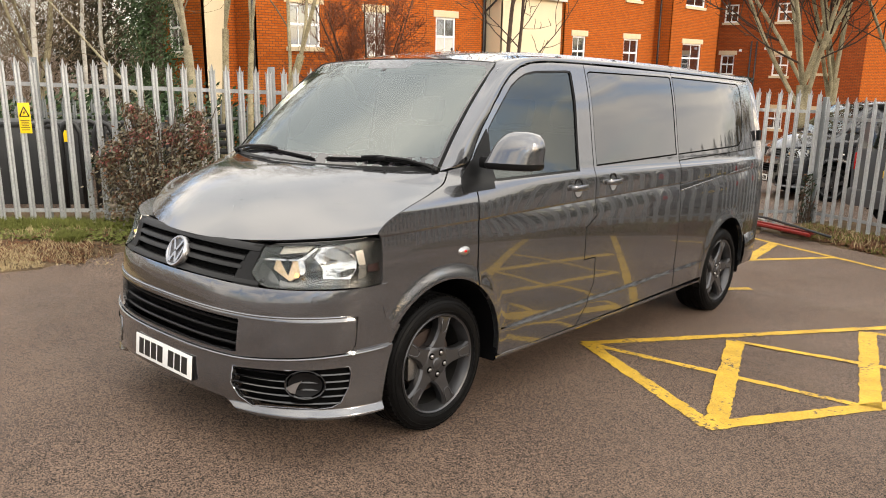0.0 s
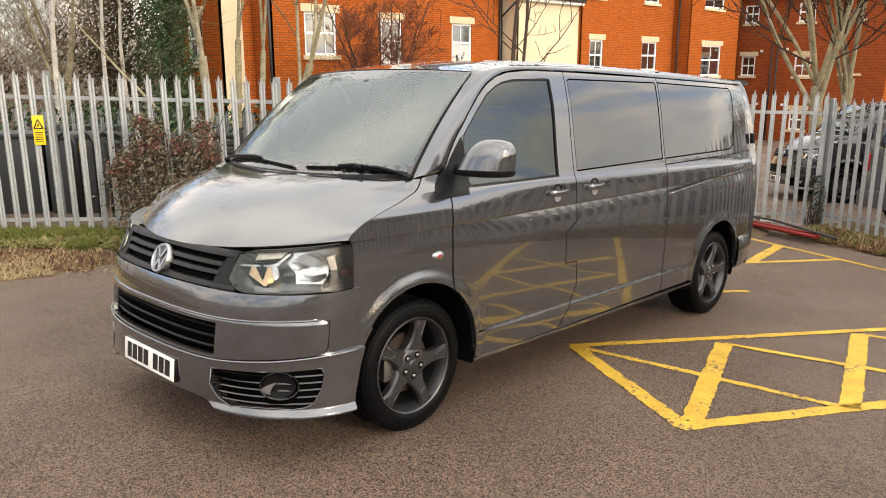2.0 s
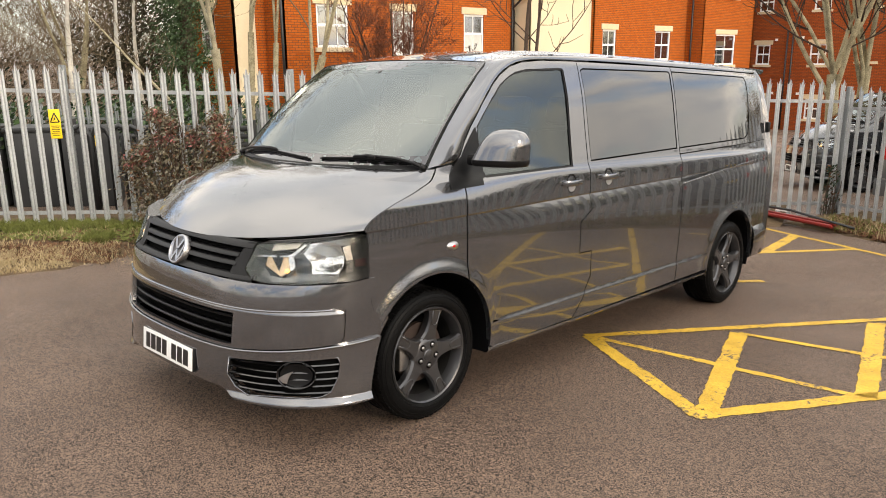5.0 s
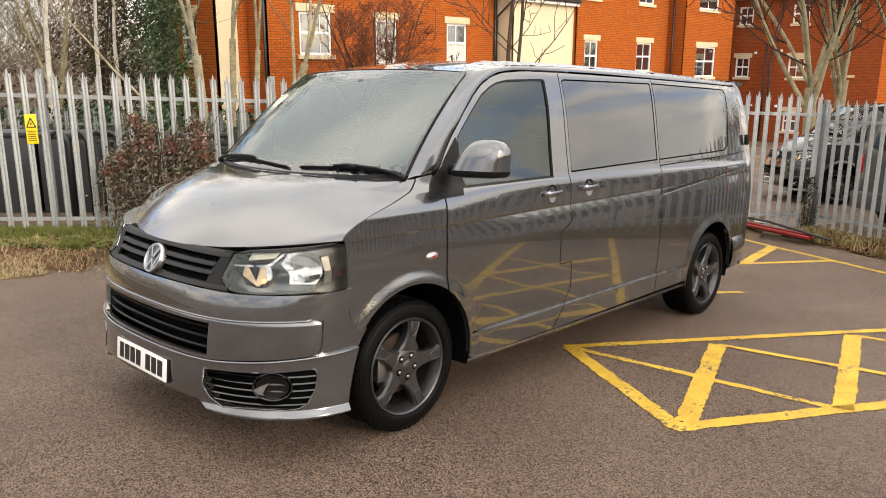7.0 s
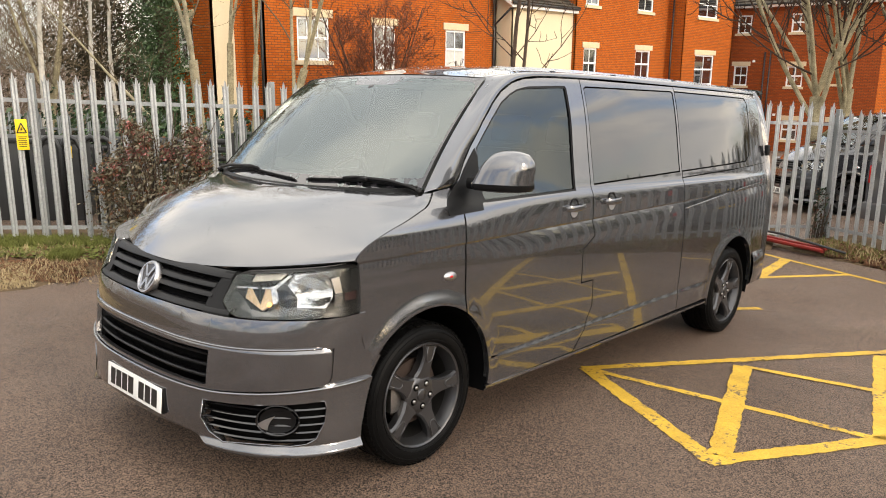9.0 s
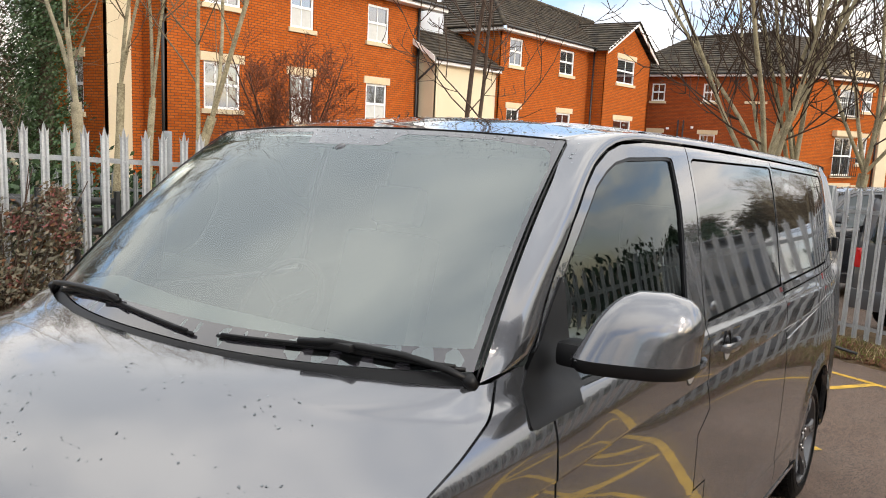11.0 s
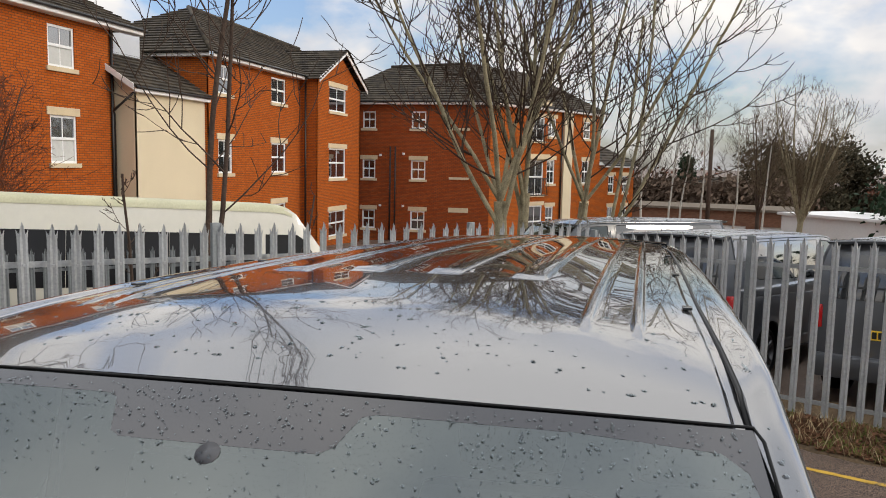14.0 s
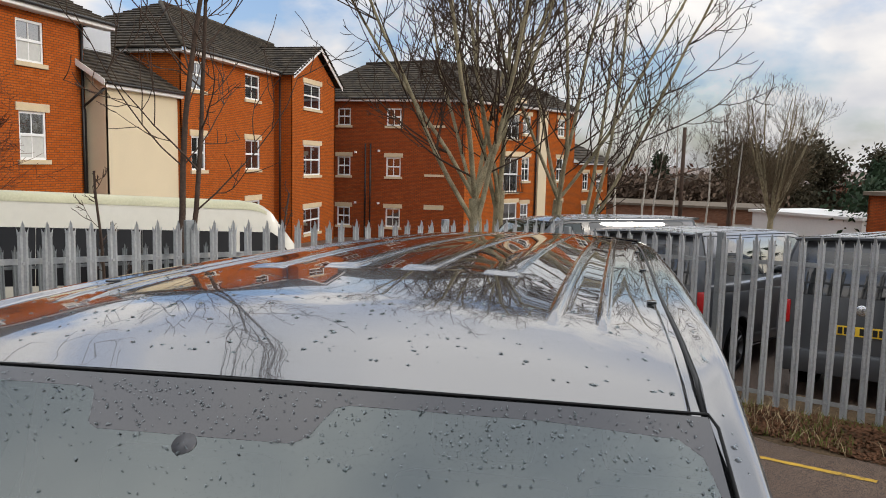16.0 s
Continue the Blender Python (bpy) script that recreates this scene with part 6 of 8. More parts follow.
def cabin(van):
    cab = part_empty("cabin", van, Vector((0, 0, 0)))
    bm = bmesh.new()
    prev = None
    for u in np.linspace(-0.95, 0.95, 20):
        u = float(u)
        a = screen(u, 0.05, -0.03)
        ring = [bm.verts.new(a), bm.verts.new((a.x, a.y + 0.16, a.z + 0.005)), bm.verts.new((a.x, 0.42, 1.20)), bm.verts.new((a.x, 0.52, 1.10)), bm.verts.new((a.x, 0.46, 0.85))]
        if prev:
            for k in range(4):
                bm.faces.new((prev[k], prev[k + 1], ring[k + 1], ring[k]))
        prev = ring
    bmesh.ops.recalc_face_normals(bm, faces=bm.faces[:])
    part("dashboard", bm, DASH, cab, "dark grey dashboard")
    bm = bmesh.new()
    prism(bm, [(0.88, 1.62, 0.32), (0.90, 1.62, 1.20), (0.74, 1.62, 1.80), (0.60, 1.62, 1.87), (-0.60, 1.62, 1.87), (-0.74, 1.62, 1.80), (-0.90, 1.62, 1.20), (-0.88, 1.62, 0.32)], (0, 0.03, 0))
    part("bulkhead", bm, CABIN_PALE, cab, "pale bulkhead panel behind the seats")
    bm = bmesh.new()
    box(bm, (0, 1.0, 0.55), (1.70, 1.2, 0.04))
    part("cab_floor", bm, CABIN, cab)
    bm = bmesh.new()
    box(bm, (0, 1.20, 1.815), (1.24, 0.8, 0.02))
    part("headlining", bm, CABIN_PALE, cab)
    for x, w in ((-0.50, 0.48), (0.28, 0.44), (0.70, 0.34)):
        bm = bmesh.new()
        tilt = Euler((radians(-14), 0, 0)).to_matrix()
        box(bm, (x, 1.28, 1.14), (w, 0.14, 0.62), tilt, bevel=0.05)
        part("seat_back", bm, CABIN, cab, "dark cloth seat back")
        bm = bmesh.new()
        box(bm, (x, 1.05, 0.82), (w, 0.50, 0.14), bevel=0.04)
        part("seat_cushion", bm, CABIN, cab)
        bm = bmesh.new()
        box(bm, (x, 1.38, 1.56), (0.26, 0.09, 0.18), tilt, bevel=0.04)
        part("headrest", bm, CABIN, cab, "dark cloth headrest")
    bm = bmesh.new()
    lathe(bm, [(0.185 + 0.013 * math.cos(a), 0.013 * math.sin(a)) for a in np.linspace(0, 2 * math.pi, 9)[:-1]], 32, axis="y", close=True)
    for a in (0, 120, 240):
        rod(bm, (0, 0, 0), (0.18 * math.cos(radians(a + 30)), 0, 0.18 * math.sin(radians(a + 30))), 0.02, 0.014, 6)
    bmesh.ops.transform(bm, matrix=Matrix.Translation((-0.42, 0.62, 1.20)) @ Euler((radians(-32), 0, 0)).to_matrix().to_4x4(), verts=bm.verts[:])
    part("steering_wheel", bm, BLACK, cab, "black steering wheel")


VAN = make_van()


# ---- fences ----
def pale_mesh(h, low=0.08):
    """One W-section pale with a split, pointed head; it stands at its foot and faces +y."""
    bm = bmesh.new()
    us, dp = (-0.034, -0.018, 0.0, 0.018, 0.034), (0.0, -0.013, -0.003, -0.013, 0.0)
    tops = (h - 0.075, h - 0.030, h, h - 0.030, h - 0.075)
    flare = (0, 0, 0, 0, 0)
    front_lo = [bm.verts.new((u, d, low)) for u, d in zip(us, dp)]
    front_mid = [bm.verts.new((u, d, h - 0.11)) for u, d in zip(us, dp)]
    front_hi = [bm.verts.new((u * 0.55, d - 0.004, t)) for u, d, t in zip(us, dp, tops)]
    back_lo = [bm.verts.new((u, d + 0.004, low)) for u, d in zip(us, dp)]
    back_mid = [bm.verts.new((u, d + 0.004, h - 0.11)) for u, d in zip(us, dp)]
    back_hi = [bm.verts.new((u * 0.55, d, t)) for u, d, t in zip(us, dp, tops)]
    for i in range(4):
        bm.faces.new((front_lo[i], front_lo[i + 1], front_mid[i + 1], front_mid[i]))
        bm.faces.new((front_mid[i], front_mid[i + 1], front_hi[i + 1], front_hi[i]))
        bm.faces.new((back_lo[i + 1], back_lo[i], back_mid[i], back_mid[i + 1]))
        bm.faces.new((back_mid[i + 1], back_mid[i], back_hi[i], back_hi[i + 1]))
    # side points of the head
    for s in (-1, 1):
        a = [bm.verts.new(v) for v in ((s * 0.034, 0, h - 0.12), (s * 0.040, -0.002, h - 0.05), (s * 0.020, -0.010, h - 0.09))]
        bm.faces.new(a)
    # rail bolts
    for z in (0.24, h - 0.30):
        box(bm, (0, -0.012, z), (0.018, 0.012, 0.018))
    for f in bm.faces:
        f.smooth = False
    me = bpy.data.meshes.new("pale")
    bm.to_mesh(me)
    bm.free()
    return me


def palisade(a, b, h, mat, label, posts=(), pitch=0.159, base=0.0, seed=1, lean=0.4):
    """A run of palisade fence from a to b (plan places on the lot): pales, two rails and posts."""
    rnd = random.Random(seed)
    a, b = Vector(a), Vector(b)
    d = (b - a).normalized()
    length = (b - a).length
    yaw = math.atan2(d.y, d.x)
    f = thing("palisade_fence", label, "fence", group="palisade fence runs", kind="structure")
    me = pale_mesh(h)
    me.materials.append(mat)
    n = int(length / pitch)
    for i in range(n + 1):
        p = a + d * (i * pitch)
        q = on_lot(p.x, p.y, base)
        ob = new("pale", me)
        ob.parent = f
        ob.matrix_world = Matrix.Translation(q) @ Euler((radians(rnd.uniform(-lean, lean)), radians(rnd.uniform(-lean, lean)), yaw)).to_matrix().to_4x4()
        ob.location.z += rnd.uniform(-0.008, 0.008)
    for z in (0.24, h - 0.30):
        bm = bmesh.new()
        p, q = on_lot(a.x, a.y, z + base), on_lot(b.x, b.y, z + base)
        s = Vector((-d.y, d.x, 0))
        prism(bm, [p + s * 0.006 + Vector((0, 0, 0.022)), p + s * 0.006 - Vector((0, 0, 0.022)), p + s * 0.040 - Vector((0, 0, 0.022)), p + s * 0.040 - Vector((0, 0, 0.014)), p + s * 0.012 - Vector((0, 0, 0.014)), p + s * 0.012 + Vector((0, 0, 0.022))], q - p)
        part("rail", bm, mat, f, "galvanised angle rail")
    for s in posts:
        p = a + d * s
        bm = bmesh.new()
        box(bm, (0, 0.045, (h - 0.005) / 2), (0.072, 0.050, h - 0.005), bevel=0.005)
        ob = part("fence_post", bm, GALV_DARK, f, "galvanised steel post")
        ob.matrix_world = Matrix.Translation(on_lot(p.x, p.y, base)) @ Euler((0, 0, yaw)).to_matrix().to_4x4()
    return f


PL, PR = 1.96, 1.87
start = FENCE_A - L_DIR * 5.0
palisade(start, CORNER, PL, GALV, "grey galvanised palisade fence with pointed pales", posts=(0.25, 3.0, 5.73, 8.3, 11.1, 13.9), seed=3)
palisade(CORNER, CORNER + R_DIR * 8.0, PR, GALV, "grey galvanised palisade fence in front of parked vans", posts=(0.05, 1.95, 4.6, 7.3), seed=4, pitch=0.155)
off = -L_N * 5.2
palisade(start + off, CORNER + off - L_DIR * 2.0, 1.50, GALV_DARK, "weathered palisade fence farther back", seed=5, pitch=0.155)
# the fence behind the camera, which shows in the van's side
palisade((7.2, -9.0), (8.4, 11.0), 2.0, GALV_DARK, "palisade fence on the far side of the car park", seed=6)


def safety_sign():
    """Yellow electrical warning plate on the fence."""
    p = FENCE_A + L_DIR * 0.60
    s = thing("warning_sign", "small yellow electrical warning sign with a black triangle on the fence", "sign")
    yaw = math.atan2(L_DIR.y, L_DIR.x)
    s.matrix_world = Matrix.Translation(on_lot(p.x, p.y, 0) + Vector((0, 0, 1.29)) + Vector((L_N.x, L_N.y, 0)) * 0.022) @ Euler((0, 0, yaw)).to_matrix().to_4x4()
    bm = bmesh.new()
    box(bm, (0, 0, 0), (0.122, 0.003, 0.335), bevel=0.001)
    part("sign_plate", bm, YELLOW_SIGN, s)
    bm = bmesh.new()
    for a, b in (((-0.048, 0.02), (0.0, 0.125)), ((0.0, 0.125), (0.048, 0.02)), ((0.048, 0.02), (-0.048, 0.02))):
        rod(bm, (a[0], -0.002, a[1]), (b[0], -0.002, b[1]), 0.007, 0.007, 6)
    part("warning_triangle", bm, INK, s, "black outlined triangle")
    bm = bmesh.new()
    prism(bm, [(0.010, -0.003, 0.085), (-0.016, -0.003, 0.055), (-0.004, -0.003, 0.055), (-0.018, -0.003, 0.032), (0.016, -0.003, 0.060), (0.004, -0.003, 0.060)], (0, 0.001, 0))
    part("warning_symbol", bm, INK, s, "black flash")
    for k, z in enumerate((-0.025, -0.045, -0.065, -0.085, -0.105, -0.13)):
        bm = bmesh.new()
        box(bm, (0, -0.0025, z), (0.092 - 0.014 * (k % 2), 0.001, 0.008))
        part("text_bar", bm, INK, s)


safety_sign()


def words(text, size, at, mat, parent):
    cu = bpy.data.curves.new("lettering", "FONT")
    cu.body = text
    cu.size = size
    cu.align_x = "CENTER"
    cu.extrude = 0.0008
    cu.materials.append(mat)
    ob = new("lettering", cu)
    ob.parent = parent
    ob.matrix_local = at
    return ob


def cctv_sign():
    p = FENCE_A + L_DIR * 3.75
    s = thing("cctv_sign", "white and yellow camera notice fixed to the fence", "sign")
    yaw = math.atan2(L_DIR.y, L_DIR.x)
    s.matrix_world = Matrix.Translation(on_lot(p.x, p.y, 0) + Vector((0, 0, 1.555)) + Vector((L_N.x, L_N.y, 0)) * 0.024) @ Euler((0, 0, yaw)).to_matrix().to_4x4()
    bm = bmesh.new()
    box(bm, (0, 0, 0), (0.44, 0.003, 0.28), bevel=0.001)
    part("sign_plate", bm, WHITE_PLASTIC, s)
    bm = bmesh.new()
    box(bm, (0, -0.002, -0.03), (0.42, 0.001, 0.21))
    part("sign_field", bm, SIGN_PALE, s, "yellow field")
    up = Matrix.Rotation(radians(90), 4, "X")
    for text, size, z in (("CCTV", 0.05, 0.025), ("in operation", 0.048, -0.035), ("covering", 0.045, -0.095)):
        words(text, size, Matrix.Translation((0, -0.004, z)) @ up, INK, s)


cctv_sign()


# ---- buildings ----
def tile_material():
    m = bpy.data.materials.new("brown concrete roof tiles")
    m.use_nodes = True
    nt = m.node_tree
    bs = nt.nodes["Principled BSDF"]
    bs.inputs["Roughness"].default_value = 0.85
    bs.inputs["Specular IOR Level"].default_value = 0.15
    tc = nt.nodes.new("ShaderNodeTexCoord")
    n = nt.nodes.new("ShaderNodeTexNoise")
    n.inputs["Scale"].default_value = 2.2
    n.inputs["Detail"].default_value = 8
    nt.links.new(tc.outputs["Object"], n.inputs["Vector"])
    ramp = nt.nodes.new("ShaderNodeValToRGB")
    ramp.color_ramp.elements[0].position = 0.35
    ramp.color_ramp.elements[0].color = (0.035, 0.030, 0.026, 1)
    ramp.color_ramp.elements[1].position = 0.68
    ramp.color_ramp.elements[1].color = (0.095, 0.078, 0.058, 1)
    nt.links.new(n.outputs["Fac"], ramp.inputs["Fac"])
    nt.links.new(ramp.outputs["Color"], bs.inputs["Base Color"])
    return m


TILE = tile_material()


class Facade:
    """A flat front: o its origin, u along it, n out of it; heights are world z."""

    def __init__(self, house, o, u, n):
        self.house, self.o, self.u, self.n = house, Vector(o), Vector(u).normalized(), Vector(n).normalized()

    def at(self, s, z, out=0.0):
        return self.o + self.u * s + self.n * out + Vector((0, 0, z))

    def wall(self, s0, s1, z0, z1, mat, openings=(), top=None, name="wall"):
        poly = [(s0, z0), (s1, z0)] + ([(s1, z1), (s0, z1)] if top is None else top)
        f = self
        flip = self.u.cross(Vector((0, 0, 1))).dot(self.n) < 0
        holes = [[(a, b), (c, b), (c, d), (a, d)] for a, b, c, d in openings]
        return skin(name, poly, lambda s, z: f.at(s, z), mat, self.house, holes=holes, step=50, depth=0.11, flip=flip)

    def block(self, name, s0, s1, z0, z1, out0, out1, mat, parent, bevel=0.0, label=""):
        bm = bmesh.new()
        prism(bm, [self.at(s0, z0, out1), self.at(s1, z0, out1), self.at(s1, z1, out1), self.at(s0, z1, out1)], -self.n * (out1 - out0))
        return part(name, bm, mat, parent, label)

    def window(self, s0, s1, z0, z1, lintel=True, bright=False, sash=True, mullions=1):
        w = new("window")
        w.parent = self.house
        w["label"] = "white-framed sash window with stone lintel and sill" if lintel else "white-framed sash window with stone sill"
        b = 0.075
        for args in ((s0, s0 + b, z0, z1), (s1 - b, s1, z0, z1), (s0 + b, s1 - b, z0, z0 + b), (s0 + b, s1 - b, z1 - b, z1)):
            self.block("frame_bar", *args, -0.10, -0.035, UPVC, w)
        zm = z0 + (z1 - z0) * 0.52
        if sash:
            self.block("meeting_rail", s0 + b, s1 - b, zm - 0.04, zm + 0.04, -0.09, -0.03, UPVC, w)
        for k in range(mullions):
            sm = s0 + (s1 - s0) * (k + 1) / (mullions + 1)
            self.block("glazing_bar", sm - 0.018, sm + 0.018, z0 + b, z1 - b, -0.08, -0.055, UPVC, w)
        self.block("pane", s0 + b, s1 - b, z0 + b, z1 - b, -0.080, -0.072, PANE, w, label="dark reflecting pane")
        if bright:
            self.block("net_curtain", s0 + b, s1 - b, z0 + b, zm - 0.04, -0.071, -0.068, CURTAIN, w, label="pale net curtain in the lower sash")
        self.block("window_sill", s0 - 0.10, s1 + 0.10, z0 - 0.13, z0, -0.06, 0.07, STONE, w, label="buff stone sill")
        if lintel:
            self.block("lintel", s0 - 0.13, s1 + 0.13, z1, z1 + 0.24, -0.06, 0.035, STONE, w, label="buff stone lintel")

    def pipe(self, s, z0, z1):
        bm = bmesh.new()
        rod(bm, self.at(s, z0, 0.07), self.at(s, z1, 0.07), 0.045, 0.045, 8)
        part("downpipe", bm, BLACK_PIPE, self.house, "black plastic downpipe")

    def eave(self, s0, s1, z, out=0.35):
        self.block("fascia", s0, s1, z - 0.02, z + 0.17, out - 0.03, out, WHITE_TRIM, self.house, label="white fascia board")
        self.block("soffit", s0, s1, z - 0.03, z - 0.01, 0.0, out - 0.03, WHITE_TRIM, self.house)
        bm = bmesh.new()
        rod(bm, self.at(s0, z + 0.13, out + 0.055), self.at(s1, z + 0.13, out + 0.055), 0.05, 0.05, 8)
        part("gutter", bm, BLACK_PIPE, self.house, "black gutter")


def roof_slope(house, a, b, c, d, courses=22, name="roof"):
    """A tiled slope: a-b along the eave, d-c along the ridge, with every course standing a little proud of the one above."""
    a, b, c, d = (Vector(p) for p in (a, b, c, d))
    bm = bmesh.new()
    n = (b - a).cross(d - a).normalized()
    if n.z < 0:
        n = -n
    last = None
    for k in range(courses + 1):
        f0 = k / courses
        p, q = a.lerp(d, f0), b.lerp(c, f0)
        for lift in (-0.005, 0.045):
            row = (bm.verts.new(p + n * lift), bm.verts.new(q + n * lift))
            if last:
                bm.faces.new((last[0], last[1], row[1], row[0]))
            last = row
    bmesh.ops.recalc_face_normals(bm, faces=bm.faces[:])
    return part(name, bm, TILE, house, "brown tiled roof slope")


def ridge_cap(house, pts):
    bm = bmesh.new()
    tube(bm, [Vector(p) for p in pts], 0.10, 8)
    part("ridge_tiles", bm, TILE, house)


GZ = -2.6


def west_block():
    h = thing("apartment_block", "three-storey orange brick flats with stone lintels and brown tiled roof", "building", group="brick flats")
    f = Facade(h, (-16.6, 0, 0), (0, 1, 0), (1, 0, 0))
    cols = [(12.30, 13.55, 2), (15.45, 16.42, 1), (18.95, 20.05, 1)]
    ops, wins = [], []
    for s0, s1, mu in cols:
        for z0, z1, lin in ((-0.85, 0.62, True), (1.86, 3.30, True), (4.72, 5.95, False)):
            if mu == 2:
                z0, z1 = z0 + 0.25, z1 + 0.12
            ops.append((s0, z0, s1, z1))
            wins.append((s0, s1, z0, z1, lin, mu))
    f.wall(11.05, 21.83, GZ, 6.25, BRICK, ops)
    for s0, s1, z0, z1, lin, mu in wins:
        f.window(s0, s1, z0, z1, lin, bright=s0 > 15, mullions=mu)
    f.pipe(21.65, -2.0, 6.2)
    f.eave(10.6, 23.0, 6.22, 0.40)
    g = Facade(h, (-16.6, 21.836, 0), (-1, 0, 0), (0, 1, 0))
    g.wall(0.0, 8.0, GZ, 6.25, BRICK)
    g2 = Facade(h, (-16.6, 11.044, 0), (-1, 0, 0), (0, -1, 0))
    g2.wall(0.0, 0.9, GZ, 6.25, BRICK)
    f.pipe(10.98, -2, 6.2)
    f2 = Facade(h, (-17.5, 0, 0), (0, 1, 0), (1, 0, 0))
    f2.wall(10.68, 11.05, GZ, 6.25, BRICK)
    f2.wall(9.90, 10.68, GZ, 6.25, RENDER_WALL)
    g3 = Facade(h, (-17.5, 9.894, 0), (-1, 0, 0), (0, -1, 0))
    g3.wall(0.0, 3.2, GZ, 6.25, BRICK, [(1.0, 1.86, 1.9, 3.30)])
    g3.window(1.0, 1.9, 1.86, 3.30)
    roof_slope(h, (-16.15, 10.5, 6.36), (-16.15, 23.1, 6.36), (-21.5, 20.0, 9.3), (-21.5, 10.5, 9.3))
    roof_slope(h, (-16.15, 23.1, 6.36), (-26, 23.1, 6.36), (-21.6, 20.0, 9.3), (-21.5, 20.0, 9.3))
    roof_slope(h, (-17.2, 9.5, 6.36), (-20.8, 9.5, 6.36), (-21.5, 10.5, 9.3), (-21.4, 10.5, 9.3))


def link_block():
    h = thing("stair_block", "low cream-rendered link block with a lean-to tiled roof", "building", group="brick flats")
    f = Facade(h, (-15.84, 0, 0), (0, 1, 0), (1, 0, 0))
    f.wall(21.84, 26.03, GZ, 4.30, RENDER_WALL)
    g = Facade(h, (-15.84, 21.834, 0), (-1, 0, 0), (0, -1, 0))
    g.wall(0, 0.75, GZ, 4.30, RENDER_WALL, top=[(0.75, 4.75), (0.0, 4.32)])
    f.eave(21.6, 26.1, 4.24, 0.22)
    roof_slope(h, (-15.58, 21.45, 4.42), (-15.58, 26.2, 4.42), (-18.3, 26.2, 6.1), (-18.3, 21.45, 6.1), 12)
    bm = bmesh.new()
    prism(bm, [(-15.56, 21.42, 4.26), (-15.56, 21.42, 4.46), (-17.3, 21.42, 5.52), (-17.3, 21.42, 5.32)], (0, 0.03, 0))
    part("bargeboard", bm, WHITE_TRIM, h, "white bargeboard")
    bm = bmesh.new()
    tube(bm, [Vector((-15.76, 21.72, 4.2)), Vector((-16.45, 21.60, 3.6)), Vector((-16.5, 21.70, 3.5)), Vector((-16.5, 21.7, -2))], 0.04, 6)
    part("downpipe", bm, BLACK_PIPE, h)
    # pale wall set back behind the lean-to
    k = Facade(h, (-17.6, 0, 0), (0, 1, 0), (1, 0, 0))
    k.wall(21.9, 24.6, 4.4, 6.6, material("pale grey cladding", (0.55, 0.57, 0.60), rough=0.6, vary=0.05))


def centre_block():
    h = thing("apartment_block", "three-storey orange brick flats with a gabled projecting bay", "building", group="brick flats")
    f = Facade(h, (-15.74, 0, 0), (0, 1, 0), (1, 0, 0))
    cols = [(26.80, 27.85), (31.24, 32.65)]
    ops = [(s0, z0, s1, z1) for s0, s1 in cols for z0, z1 in ((-1.15, 0.12), (1.52, 2.86), (4.64, 5.76))]
    f.wall(26.03, 34.3, GZ, 6.05, BRICK, ops)
    for s0, z0, s1, z1 in ops:
        f.window(s0, s1, z0, z1, lintel=z1 < 5, mullions=1)
    f.eave(25.9, 34.2, 5.95, 0.38)
    e = Facade(h, (-15.74, 26.024, 0), (-1, 0, 0), (0, -1, 0))
    e.wall(0, 5.0, GZ, 6.05, BRICK)
    e.eave(-0.3, 4.0, 5.95, 0.3)
    # bay
    b = Facade(h, (-14.9, 0, 0), (0, 1, 0), (1, 0, 0))
    wo = [(35.75, z0, 37.95, z1) for z0, z1 in ((-1.75, -0.45), (1.22, 2.74), (4.58, 5.80))]
    b.wall(34.24, 40.04, GZ, 5.95, BRICK, wo, top=[(40.04, 5.95), (37.30, 7.45), (34.24, 5.95)], name="gable_wall")
    for s0, z0, s1, z1 in wo:
        b.window(s0, s1, z0, z1, mullions=1)
    sd = Facade(h, (-14.9, 34.234, 0), (-1, 0, 0), (0, -1, 0))
    sd.wall(0, 0.9, GZ, 6.0, BRICK)
    sd.pipe(0.55, -2, 5.9)
    sn = Facade(h, (-14.9, 40.046, 0), (-1, 0, 0), (0, 1, 0))
    sn.wall(0, 5.0, GZ, 6.0, BRICK)
    for s0, s1 in ((33.95, 37.30), (37.30, 40.45)):
        za, zb = (5.82, 7.50) if s0 < 35 else (7.50, 5.80)
        bm = bmesh.new()
        prism(bm, [(-14.6, s0, za), (-14.6, s1, zb), (-14.6, s1, zb + 0.20), (-14.6, s0, za + 0.20)], (-0.04, 0, 0))
        part("bargeboard", bm, WHITE_TRIM, h, "white gable bargeboard")
    roof_slope(h, (-14.5, 33.9, 5.95), (-19.0, 33.9, 5.95), (-19.5, 37.3, 7.72), (-14.5, 37.3, 7.72), 12)
    roof_slope(h, (-14.5, 40.5, 5.95), (-19.0, 40.5, 5.95), (-19.5, 37.3, 7.72), (-14.5, 37.3, 7.72), 12)
    roof_slope(h, (-15.3, 25.6, 6.08), (-15.3, 42.0, 6.08), (-19.5, 42.0, 8.55), (-19.5, 30.7, 8.72), 18)
    roof_slope(h, (-15.3, 25.6, 6.08), (-24.0, 25.6, 6.08), (-19.6, 30.7, 8.72), (-19.5, 30.7, 8.72), 18)
    ridge_cap(h, [(-15.3, 25.6, 6.15), (-19.5, 30.7, 8.75), (-19.5, 42, 8.58)])


